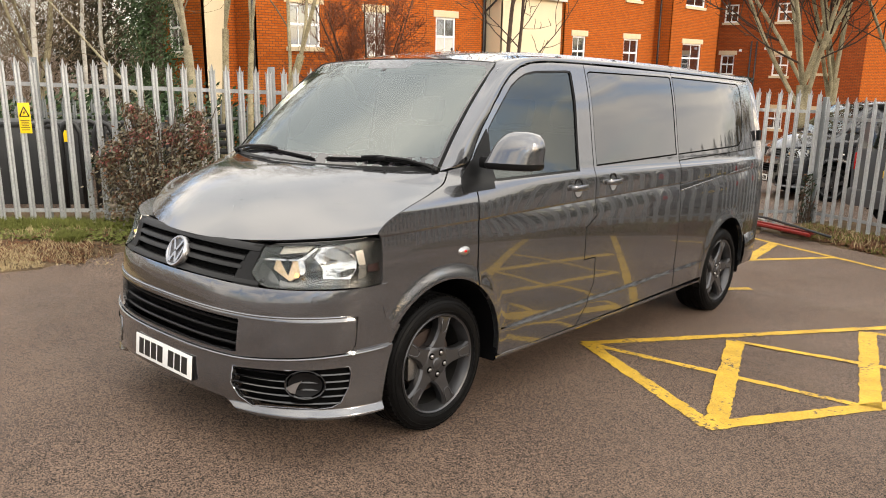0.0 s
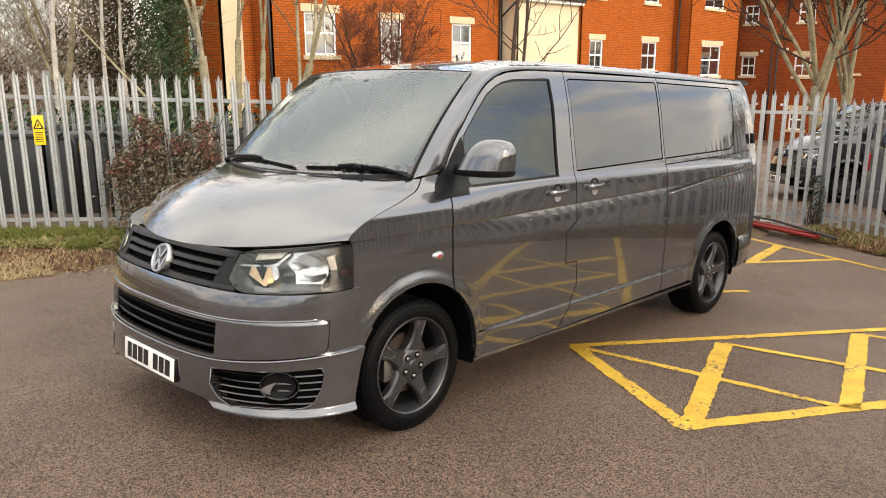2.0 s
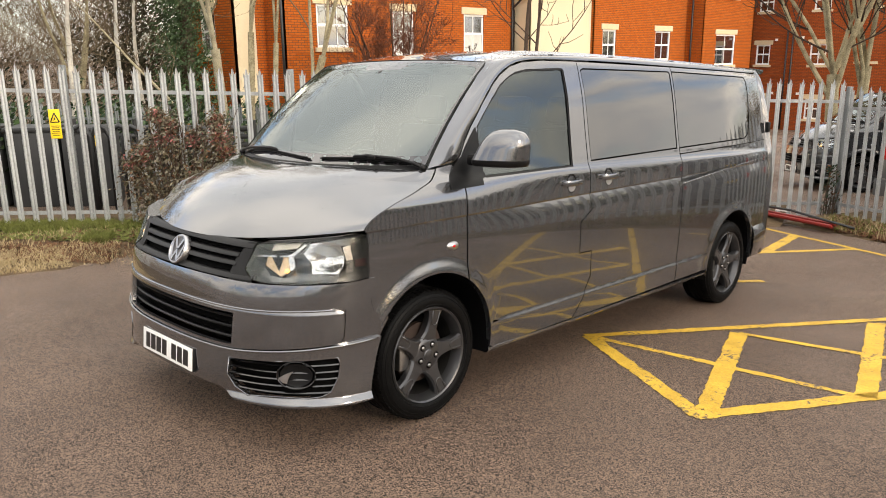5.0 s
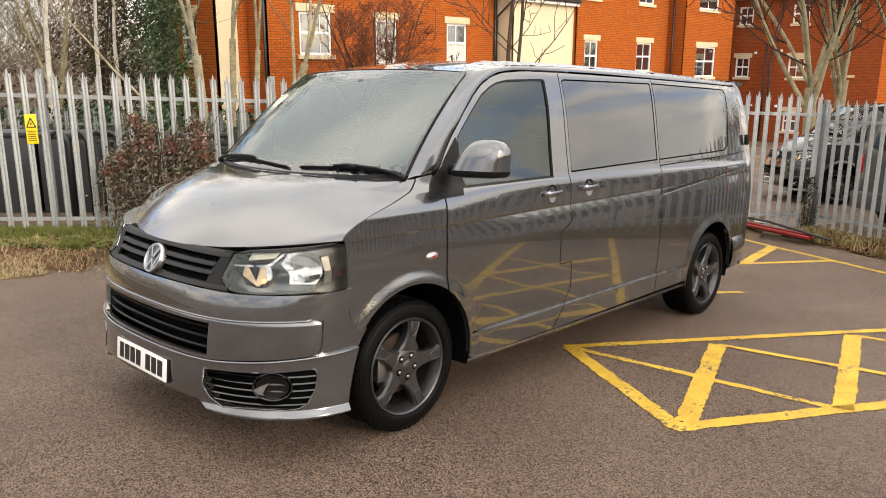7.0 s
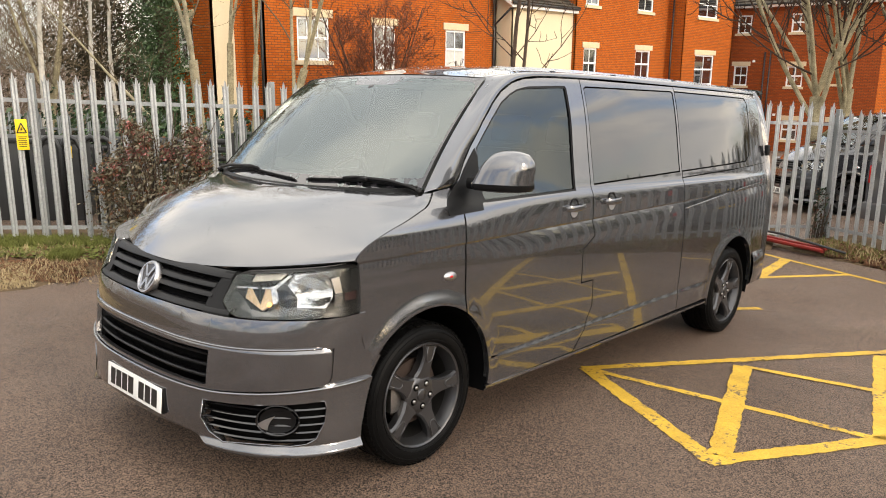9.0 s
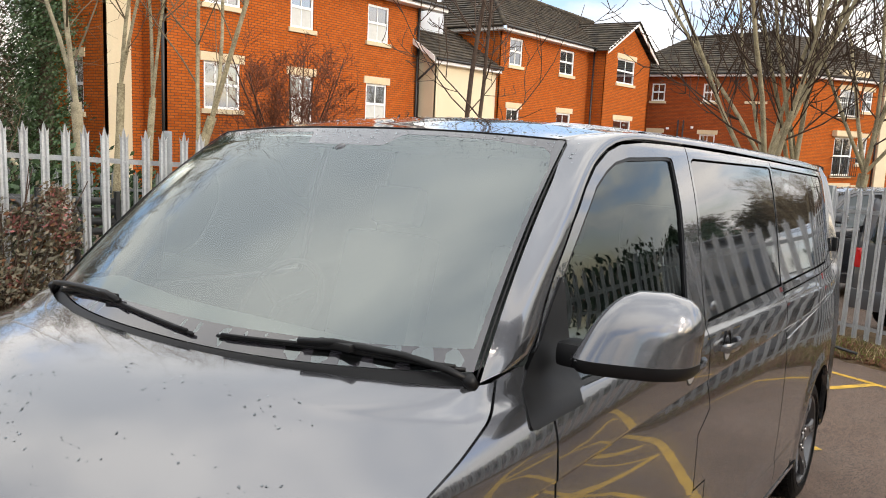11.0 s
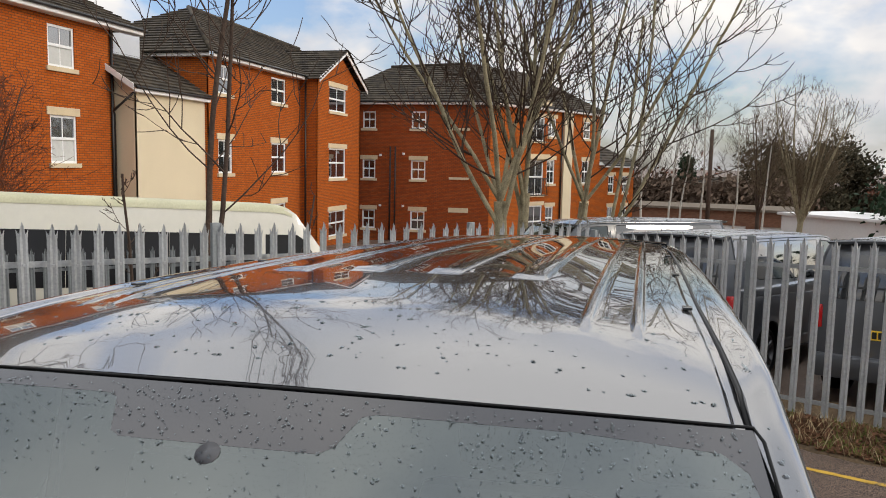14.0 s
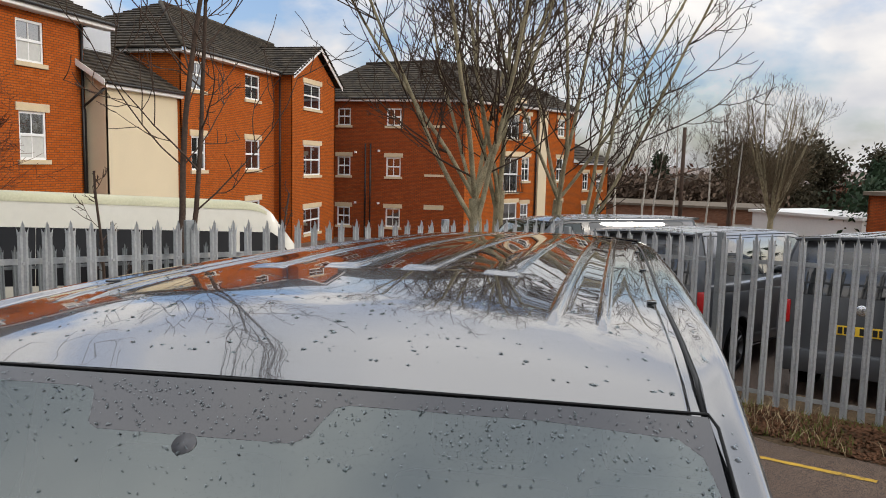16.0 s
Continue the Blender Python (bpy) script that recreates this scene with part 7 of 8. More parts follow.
def east_block():
    h = thing("apartment_block", "three-storey orange brick flats, front coloured as shaded, with a hipped tiled roof and balconies", "building", group="brick flats")
    f = Facade(h, (0, 42.0, 0), (1, 0, 0), (0, -1, 0))
    cols = [(-15.47, -14.68), (-12.52, -11.66)]
    ops = [(s0, z0, s1, z1) for s0, s1 in cols for z0, z1 in ((-1.75, -0.66), (1.15, 2.24), (4.02, 5.0))]
    # front turned from the sun: its shade is coloured into the brick
    f.wall(-17.6, -7.92, GZ, 5.5, BRICK_RED_SHADED, ops)
    for s0, z0, s1, z1 in ops:
        f.window(s0, s1, z0, z1, lintel=z1 < 4.5, mullions=1)
    for z in (1.20, 3.95):
        f.block("blind_sill", -10.25, -9.1, z, z + 0.13, -0.05, 0.05, STONE, h)
    f.block("blind_lintel", -10.25, -9.1, -0.66, -0.40, -0.05, 0.04, STONE, h)
    f.pipe(-13.75, -2.4, 3.0)
    f.pipe(-13.45, -2.4, 3.0)
    for s, z in ((-14.35, 2.5), (-12.95, 2.6), (-14.35, -0.4), (-12.95, -0.4)):
        f.block("wall_lamp", s - 0.06, s + 0.06, z - 0.06, z + 0.06, 0, 0.1, UPVC, h)
    f.eave(-17.6, -7.6, 5.40, 0.35)
    d = Vector((0.485, 0.875, 0)).normalized()
    n = Vector((d.y, -d.x, 0))
    w = Facade(h, (-7.92, 42.0, 0), d, n)
    wins = [(5.35, 6.15), (9.15, 9.95)]
    ops = [(s0, z0, s1, z1) for s0, s1 in wins for z0, z1 in ((-1.85, -0.4), (1.0, 2.45), (3.85, 4.95))] + [(3.55, z0, 5.0, z1) for z0, z1 in ((-2.3, -0.3), (0.35, 2.4), (3.55, 4.95))]
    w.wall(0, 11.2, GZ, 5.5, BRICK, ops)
    for s0, z0, s1, z1 in ops:
        w.window(s0, s1, z0, z1, mullions=1)
    w.block("render_column", 6.95, 7.85, GZ, 5.4, 0, 0.12, RENDER_WALL, h, label="pale rendered strip up the wall")
    w.pipe(6.75, -2, 5.4)
    for z in (0.32, 3.50):
        bm = bmesh.new()
        for s in np.linspace(3.4, 5.15, 12):
            rod(bm, w.at(float(s), z, 0.30), w.at(float(s), z + 1.0, 0.30), 0.018, 0.018, 5)
        for zz in (z, z + 1.0):
            rod(bm, w.at(3.4, zz, 0.30), w.at(5.15, zz, 0.30), 0.025, 0.025, 5)
            for s in (3.4, 5.15):
                rod(bm, w.at(s, zz, 0.0), w.at(s, zz, 0.30), 0.025, 0.025, 5)
        part("balcony_rail", bm, BLACK_PIPE, h, "black juliet balcony railing")
        w.block("balcony_hood", 3.3, 5.25, z + 2.15, z + 2.45, 0, 0.30, STONE, h, label="pale stone hood over the balcony doors")
    w.eave(-0.3, 11.4, 5.40, 0.35)
    lw = [(12.4, 13.1), (14.2, 14.9)]
    ops = [(s0, z0, s1, z1) for s0, s1 in lw for z0, z1 in ((-2.0, -0.6), (0.35, 1.5))]
    w.wall(11.2, 15.7, GZ, 2.2, BRICK, ops)
    for s0, z0, s1, z1 in ops:
        w.window(s0, s1, z0, z1)
    w.eave(11.3, 16.0, 2.1, 0.3)
    roof_slope(h, w.at(11.1, 2.3, 0.35), w.at(16.1, 2.3, 0.35), w.at(14.0, 4.2, -3.5), w.at(11.1, 4.2, -3.5), 10)
    # hipped roof
    roof_slope(h, (-18.2, 41.6, 5.55), (-7.6, 41.6, 5.55), (-10.2, 46.5, 8.15), (-15.3, 46.5, 8.0), 16)
    roof_slope(h, (-7.6, 41.6, 5.55), w.at(11.5, 5.55, 0.38), w.at(9.0, 8.15, -4.2), (-10.2, 46.5, 8.15), 16)
    roof_slope(h, (-18.2, 41.6, 5.55), (-22, 52, 5.55), (-15.3, 46.6, 8.0), (-15.3, 46.5, 8.0), 12)
    ridge_cap(h, [(-7.6, 41.6, 5.6), (-10.2, 46.5, 8.2), (-15.3, 46.5, 8.05)])
    end = Facade(h, w.at(11.2, 0), -n, d)
    end.wall(0, 6.0, GZ, 5.5, BRICK)
    roof_slope(h, w.at(11.5, 5.55, 0.38), w.at(11.5, 5.55, -8), w.at(9.0, 8.15, -4.3), w.at(9.0, 8.15, -4.2), 12)
    end2 = Facade(h, w.at(15.7, 0), -n, d)
    end2.wall(0, 6.0, GZ, 2.2, BRICK)


west_block()
link_block()
centre_block()
east_block()


# ---- trees and plants ----
def limb(bm, p, d, length, r0, r1, rnd, bend=0.25, lift=0.15, n=4, seg=6):
    """A tapered, slightly wandering branch. Returns the places along it."""
    pts = [(p.copy(), d.copy(), r0)]
    d = d.normalized()
    for i in range(n):
        d = (d + Vector((rnd.uniform(-1, 1), rnd.uniform(-1, 1), rnd.uniform(-1, 1))) * bend / n * 1.6 + Vector((0, 0, lift / n))).normalized()
        q = p + d * (length / n)
        ra, rb = r0 + (r1 - r0) * i / n, r0 + (r1 - r0) * (i + 1) / n
        rod(bm, p, q, ra, rb, seg, caps=False)
        p = q
        pts.append((p.copy(), d.copy(), rb))
    return pts


def grow(bm_big, bm_fine, p, d, length, r, level, rnd, spread, lift, twigs, fan=(3, 5)):
    seg = 8 if level == 0 else (6 if level == 1 else (4 if level == 2 else 3))
    bm = bm_big if level <= 1 else bm_fine
    pts = limb(bm, p, d, length, r, r * (0.5 if level < 2 else 0.35), rnd, (0.10, 0.18, 0.30, 0.36, 0.4)[min(level, 4)], lift, 5 if level < 2 else 4, seg)
    if level >= twigs:
        return
    k = rnd.randint(*fan) + (1 if level == 0 else 0)
    for i in range(k):
        f = 0.25 + 0.75 * (i + rnd.random()) / k
        j = min(len(pts) - 1, max(1, int(f * (len(pts) - 1) + 0.5)))
        q, dd, rr = pts[j]
        side = dd.orthogonal().normalized()
        side = Matrix.Rotation(rnd.uniform(0, 2 * math.pi), 3, dd) @ side
        nd = (dd + side * rnd.uniform(0.45, 1.0) * spread + Vector((0, 0, 0.15))).normalized()
        grow(bm_big, bm_fine, q, nd, length * rnd.uniform(0.42, 0.68), rr * rnd.uniform(0.45, 0.65), level + 1, rnd, spread, lift, twigs, fan)


def bare_tree(name, x, y, label, stems, height, r, bark, twig, seed, spread=0.7, lift=0.25, twigs=3, lean=0.35, fan=(3, 5), group="bare trees", z=None):
    rnd = random.Random(seed)
    t = thing(name, label, "tree", Matrix.Translation((x, y, lot_z(x, y) - 0.05 if z is None else z)), group=group)
    big, fine = bmesh.new(), bmesh.new()
    for k in range(stems):
        a = 2 * math.pi * k / stems + rnd.uniform(-0.4, 0.4)
        off = Vector((math.cos(a), math.sin(a), 0))
        d = (Vector((0, 0, 1)) + off * (lean * rnd.uniform(0.5, 1.2) if stems > 1 else rnd.uniform(0, 0.08))).normalized()
        grow(big, fine, off * (r * 0.9 if stems > 1 else 0), d, height * rnd.uniform(0.5, 0.64), r * rnd.uniform(0.75, 1.05), 0, rnd, spread, lift, twigs, fan)
    part("trunk", big, bark, t, angle=80)
    part("crown", fine, twig, t, "leafless twigs", angle=80)
    return t


def leaf_clumps(bm, pts, size, rnd, n):
    for i in range(n):
        c = rnd.choice(pts)
        p = c[0] + Vector((rnd.gauss(0, 1), rnd.gauss(0, 1), rnd.gauss(0, 1))) * c[1]
        u = Vector((rnd.uniform(-1, 1), rnd.uniform(-1, 1), rnd.uniform(-1, 1))).normalized()
        v = u.orthogonal().normalized()
        w = u.cross(v)
        s = size * rnd.uniform(0.6, 1.3)
        a = [bm.verts.new(p + q) for q in (v * s, w * s * 0.5 + u * s * 0.15, -v * s, -w * s * 0.5 + u * s * 0.15)]
        bm.faces.new(a)


def leafy(name, x, y, label, centres, size, n, mats, seed, category="shrub", group=""):
    """A plant made of many small leaves on thin stems; centres: (dx, dy, dz, spread)."""
    rnd = random.Random(seed)
    base = Matrix.Translation((x, y, lot_z(x, y)))
    t = thing(name, label, category, base, group=group)
    pts = [(Vector(c[:3]), c[3]) for c in centres]
    bm = bmesh.new()
    for c, s in pts:
        for k in range(3):
            limb(bm, Vector((rnd.uniform(-0.1, 0.1), rnd.uniform(-0.1, 0.1), 0)), c, c.length * 1.15, 0.012, 0.004, rnd, 0.3, 0.1, 4, 4)
            limb(bm, c, Vector((rnd.uniform(-1, 1), rnd.uniform(-1, 1), rnd.uniform(-0.2, 1))), s * 2.2, 0.006, 0.002, rnd, 0.3, 0.1, 3, 3)
    part("stem", bm, BARK_DARK, t, "thin brown stems")
    for mat, share, lab, *some in mats:
        bm = bmesh.new()
        leaf_clumps(bm, [(c, s * 0.6) for c, s in pts[some[0]:some[1]]] if some else pts, size, rnd, int(n * share))
        part("leaves", bm, mat, t, lab)
    return t


def shoot(bm, p, d, length, r0, r1, rnd, bend, lift, n, seg):
    """One tapered branch as an unbroken tube that bends upwards. Returns the places along it."""
    d = d.normalized()
    pts, rings, up = [(p.copy(), d.copy(), r0)], [], None
    for i in range(n):
        d = (d + Vector((rnd.gauss(0, 1), rnd.gauss(0, 1), rnd.gauss(0, 0.6))) * bend / n + Vector((0, 0, lift / n))).normalized()
        p = p + d * (length / n)
        pts.append((p.copy(), d.copy(), r0 + (r1 - r0) * (i + 1) / n))
    for q, dd, r in pts:
        up = dd.orthogonal().normalized() if up is None else (up - dd * up.dot(dd)).normalized()
        t = dd.cross(up)
        rings.append([bm.verts.new(q + (up * math.cos(2 * math.pi * k / seg) + t * math.sin(2 * math.pi * k / seg)) * r) for k in range(seg)])
    for a, b in zip(rings, rings[1:]):
        for k in range(seg):
            j = (k + 1) % seg
            bm.faces.new((a[k], a[j], b[j], b[k]))
    return pts


def fan_tree(name, x, y, label, trunk_h, trunk_r, stems, length, bark, twig, seed, side=9, sub=6, tip=3, droop=0.5, lift=0.55, tilt=(0, 0), group="bare trees", first=0.12, thin=1.0, reach=1.0, lean=(0.18, 0.48), rise=0.15):
    """A short trunk that forks into rising stems, each with side branches that arch upwards and end in fine twigs."""
    rnd = random.Random(seed)
    z = lot_z(x, y) - 0.05
    t = thing(name, label, "tree", Matrix.Translation((x, y, z)), group=group)
    big, fine = bmesh.new(), bmesh.new()
    trunk = shoot(big, Vector((0, 0, 0)), Vector((tilt[0], tilt[1], 1)), trunk_h, trunk_r, trunk_r * 0.85, rnd, 0.08, 0.0, 4, 10)

    def spray(p, d, r, ln, level, f):
        s = d.orthogonal().normalized()
        s = Matrix.Rotation(rnd.uniform(0, 2 * math.pi), 3, d) @ s
        nd = d * (1 - droop * 0.5) + s * rnd.uniform(0.7, 1.1)
        pts = shoot(fine, p, nd, ln, r, max(r * 0.3, 0.0028 * thin), rnd, (0, 0.6, 0.6, 0.6)[level], lift * rnd.uniform(0.6, 1.3), (0, 6, 5, 3)[level], (0, 6, 4, 3)[level])
        if level == 3:
            return
        k = sub if level == 1 else tip
        for i in range(k):
            g = 0.2 + 0.8 * (i + rnd.random()) / k
            q, dd, rr = pts[min(len(pts) - 1, int(g * (len(pts) - 1) + 0.5))]
            spray(q, dd, max(rr * 0.6, 0.0045 * thin), ln * rnd.uniform(0.32, 0.55), level + 1, g)

    for k in range(stems):
        a = 2 * math.pi * (k + rnd.uniform(-0.25, 0.25)) / stems
        out = rnd.uniform(*lean) if stems > 1 else 0.04
        p, d, r = trunk[rnd.choice((3, 4, 4))] if trunk_h > 0.5 else trunk[-1]
        ln = length * rnd.uniform(0.8, 1.05)
        pts = shoot(big, p, Vector((math.cos(a) * out + tilt[0], math.sin(a) * out + tilt[1], 1)), ln, trunk_r * ((rnd.uniform(0.42, 0.54) - 0.22 * min(out, 1.0)) if stems > 1 else 0.8), 0.010 * thin, rnd, 0.42, rise, 10, 8)
        for i in range(side):
            f = first + (0.97 - first) * (i + rnd.random()) / side
            q, dd, rr = pts[min(10, int(f * 10 + 0.5))]
            spray(q, dd, max(rr * rnd.uniform(0.30, 0.48) * min(1, reach), 0.006 * thin * min(1, reach)), reach * ln * (0.46 - 0.28 * f) * rnd.uniform(0.7, 1.25), 1, f)
    part("trunk", big, bark, t, angle=80)
    part("crown", fine, twig, t, "fine leafless twigs", angle=80)
    return t


# the broad trees behind the parked vans
fan_tree("bare_tree", -2.25, 15.3, "bare pale-barked tree with a broad fan of arching limbs", 2.3, 0.145, 8, 6.0, BARK_TAN, DARK_TWIG, 29, side=10, sub=4, tip=2, lift=0.75, thin=2.4, reach=1.1, lean=(0.12, 0.72), rise=0.35)
fan_tree("bare_tree", -2.06, 16.2, "bare pale-barked tree forking above the fence", 2.5, 0.125, 5, 6.4, BARK_TAN, DARK_TWIG, 23, side=9, sub=4, tip=2, lift=0.7, thin=2.4, reach=1.15, lean=(0.08, 0.5), rise=0.4)
fan_tree("bare_tree", -0.95, 16.6, "bare pale-barked tree leaning away from its neighbours", 2.3, 0.120, 5, 6.0, BARK_TAN, DARK_TWIG, 22, side=9, sub=4, tip=2, lift=0.75, thin=2.4, reach=1.0, tilt=(0.08, 0.03), lean=(0.12, 0.7), rise=0.5)
fan_tree("bare_tree", -0.62, 16.4, "bare pale-barked tree with a low leaning trunk", 1.7, 0.100, 3, 5.6, BARK_TAN, DARK_TWIG, 27, side=8, sub=4, tip=2, lift=0.75, thin=2.4, reach=1.0, tilt=(0.36, 0.05), lean=(0.05, 0.35), rise=0.7)
# thin dark trees against the flats
fan_tree("young_tree", -3.55, 6.35, "thin dark young tree behind the fence", 1.6, 0.042, 1, 5.6, BARK_DARK, BARK_DARK, 34, side=13, sub=4, tip=3, lift=0.7, group="young trees", first=0.12, reach=0.75, thin=1.25)
fan_tree("young_tree", -3.82, 6.28, "thin dark young tree leaning away from its neighbour", 1.3, 0.036, 1, 4.4, BARK_DARK, BARK_DARK, 36, side=9, sub=4, tip=3, lift=0.6, group="young trees", first=0.15, reach=0.95, tilt=(0.17, 0.06), thin=1.25)
fan_tree("young_tree", -4.17, 5.9, "thin dark sapling behind the fence", 0.9, 0.022, 1, 1.9, BARK_DARK, BARK_DARK, 32, side=8, sub=3, tip=2, lift=0.9, group="young trees", reach=0.55)
fan_tree("young_tree", -3.3, 7.9, "thin dark sapling behind the fence", 0.9, 0.020, 1, 1.6, BARK_DARK, BARK_DARK, 33, side=8, sub=3, tip=2, lift=0.9, group="young trees", reach=0.55)
# reddish dense tree by the flats, pale trees to its side
RED_TWIG = material("reddish twigs", (0.13, 0.055, 0.035), rough=0.9, vary=0.3, scale=5, fine=40)
fan_tree("bushy_tree", -13.4, 12.6, "dense bare bush with reddish-brown twigs", 0.5, 0.09, 9, 4.3, BARK_DARK, RED_TWIG, 41, side=12, sub=8, tip=5, lift=0.5, first=0.1, thin=1.3)
fan_tree("bare_tree", -10.69, 5.64, "bare pale-barked tree with long low side branches", 2.6, 0.105, 2, 6.0, BARK, TAN_TWIG, 42, side=10, sub=6, tip=3, lift=0.25, first=0.03, tilt=(-0.05, -0.04), reach=1.25, lean=(0.05, 0.3))
fan_tree("bare_tree", -8.95, 5.0, "slim bare tree in front of the flats", 2.8, 0.065, 2, 5.4, BARK_TAN, TAN_TWIG, 43, side=9, sub=6, tip=3, lift=0.35, tilt=(0.04, 0.04), reach=1.1, lean=(0.05, 0.25))
fan_tree("bare_tree", -8.3, 5.15, "slim bare tree in front of the flats", 2.6, 0.055, 2, 5.4, BARK_TAN, TAN_TWIG, 44, side=9, sub=6, tip=3, lift=0.4, tilt=(0.03, 0.03), reach=1.1, lean=(0.05, 0.3))
fan_tree("bare_tree", -7.05, 4.55, "bare pale-barked tree leaning towards the flats", 2.4, 0.070, 3, 5.8, BARK_TAN, TAN_TWIG, 45, side=10, sub=6, tip=3, lift=0.4, tilt=(0.19, 0.17), reach=1.1, lean=(0.05, 0.35))
fan_tree("bare_tree", -10.2, 5.7, "low leaning bare stem among the trees", 1.2, 0.050, 1, 5.0, BARK, TAN_TWIG, 46, side=9, sub=5, tip=3, lift=0.5, tilt=(-0.70, -0.63), reach=0.8)
# woodland beyond the fence
for k, (x, y, hh, mat) in enumerate(((-18.3, 5.6, 9, BARK_TAN), (-15.2, 5.35, 9, BIRCH), (-18.5, 2.0, 9, BARK_TAN), (-16.4, 6.5, 8, BIRCH), (-16.0, 0.2, 9, BARK_DARK), (-22.0, 4.0, 10, BARK_TAN), (-20.5, -1.5, 10, BARK_TAN), (-12.6, 3.3, 8, BIRCH), (-21.6, 8.2, 9, BARK_DARK), (-23.5, 1.2, 10, BARK_TAN))):
    birch = mat is BIRCH
    fan_tree("birch" if birch else "woodland_tree", x, y, "slim white-barked birch without leaves" if birch else "bare brown woodland tree", 3.0 if birch else 1.6, 0.055 if birch else 0.13, 1 if birch else 4, hh * 0.6, mat, TAN_TWIG, 50 + k, side=10, sub=7, tip=4, lift=0.25 if birch else 0.45, group="woodland trees", thin=1.2, first=0.06)


def ivy_tree():
    x, y = -15.75, 7.4
    rnd = random.Random(8)
    t = thing("ivy_tree", "tree trunk thickly covered in dark green ivy", "tree", Matrix.Translation((x, y, lot_z(x, y))), group="woodland trees")
    bm = bmesh.new()
    limb(bm, Vector((0, 0, 0)), Vector((0.05, 0, 1)), 8.5, 0.22, 0.10, rnd, 0.1, 0.1, 6, 8)
    part("trunk", bm, BARK_DARK, t)
    bm = bmesh.new()
    pts = [(Vector((0.05 * z + rnd.uniform(-0.42, 0.42), rnd.uniform(-0.42, 0.42), z)), 0.24) for z in np.linspace(0.3, 8.0, 90)]
    leaf_clumps(bm, pts, 0.045, rnd, 24000)
    part("crown", bm, IVY, t, "dark green ivy leaves")


ivy_tree()
# undergrowth between the two fences
for k, (x, y, w) in enumerate(((-10.0, 1.0, 1.2), (-11.5, 3.6, 1.4), (-9.2, 3.9, 1.0), (-12.8, -1.6, 1.5), (-9.2, 7.4, 0.9), (-10.4, 6.2, 1.2))):
    leafy("hedge_bush", x, y, "dark evergreen bush behind the fences", [(dx * w, dy * w, 0.4 + dz * 0.7, 0.30) for dx, dy, dz in ((0, 0, 1), (-0.6, 0.2, 0.5), (0.6, -0.2, 0.6), (0.2, 0.6, 0.4), (-0.2, -0.6, 0.7))], 0.06, 2600, ((IVY, 0.6, ""), (EVERGREEN, 0.4, "")), 70 + k, group="undergrowth")

leafy("ivy", CORNER.x + 0.02, CORNER.y - 0.12, "dark ivy climbing the fence corner post", [(0, 0, 0.12, 0.10), (0.02, 0, 0.32, 0.07), (-0.02, 0, 0.52, 0.06), (0.0, 0, 0.7, 0.05)], 0.022, 300, ((EVERGREEN, 0.7, ""), (LEAF_LITTER, 0.3, "")), 91, category="climbing plant")
# red-tipped shrub in front of the fence
sp = FENCE_A + L_DIR * 2.05 + L_N * 0.42
leafy("shrub", sp.x, sp.y, "untidy shrub with dull green and red leaves before the fence",
      [(0.0, -0.2, 0.55, 0.15), (0.28, 0.12, 0.6, 0.15), (-0.36, -0.3, 0.35, 0.14), (0.1, 0.1, 0.85, 0.16), (0.18, 0.1, 0.35, 0.16), (-0.1, -0.1, 0.25, 0.15), (-0.38, -0.33, 0.68, 0.13), (0.28, 0.22, 0.85, 0.12), (-0.1, -0.15, 0.95, 0.13), (0.34, 0.3, 0.45, 0.14), (-0.3, -0.2, 0.5, 0.14),
       (-0.34, -0.30, 0.98, 0.08), (-0.14, -0.15, 1.16, 0.09), (0.10, 0.12, 1.12, 0.08), (0.30, 0.28, 1.18, 0.08), (-0.18, -0.2, 1.40, 0.05), (-0.10, -0.08, 1.30, 0.05), (0.26, 0.3, 1.34, 0.05), (0.34, 0.32, 1.02, 0.07), (0.16, 0.0, 0.66, 0.06), (-0.42, -0.42, 0.86, 0.06)],
      0.023, 10500, ((SHRUB_GREEN, 0.70, "dull green leaves"), (LEAF_LITTER, 0.12, "brown leaves"), (SHRUB_RED, 0.18, "red young leaves", 11, 21)), 61)


def tufts(name, label, zones, mat, n, h, seed, width=0.006):
    """Blades scattered over plan zones on the lot."""
    rnd = random.Random(seed)
    bm = bmesh.new()
    for i in range(n):
        a, b, w = rnd.choice(zones)
        p = Vector(a).lerp(Vector(b), rnd.random())
        d = (Vector(b) - Vector(a)).normalized()
        p = p + Vector((-d.y, d.x)) * rnd.uniform(-w, w)
        if noise.noise(Vector((p.x * 1.6, p.y * 1.6, seed))) < -0.22:
            continue
        q = verge_top(p.x, p.y) - Vector((0, 0, 0.004))
        hh = h * rnd.uniform(0.4, 1.3)
        yaw = rnd.uniform(0, math.pi)
        s = Vector((math.cos(yaw), math.sin(yaw), 0)) * width
        lean = Vector((rnd.gauss(0, 0.35), rnd.gauss(0, 0.35), 1)) * hh
        m = q + lean * 0.55
        tip = q + lean + Vector((lean.x, lean.y, 0)) * 0.4
        v = [bm.verts.new(c) for c in (q - s, q + s, m + s * 0.7, m - s * 0.7, tip)]
        bm.faces.new((v[0], v[1], v[2], v[3]))
        bm.faces.new((v[3], v[2], v[4]))
    return tagged(part(name, bm, mat, angle=180), label, "grass", kind="stuff")


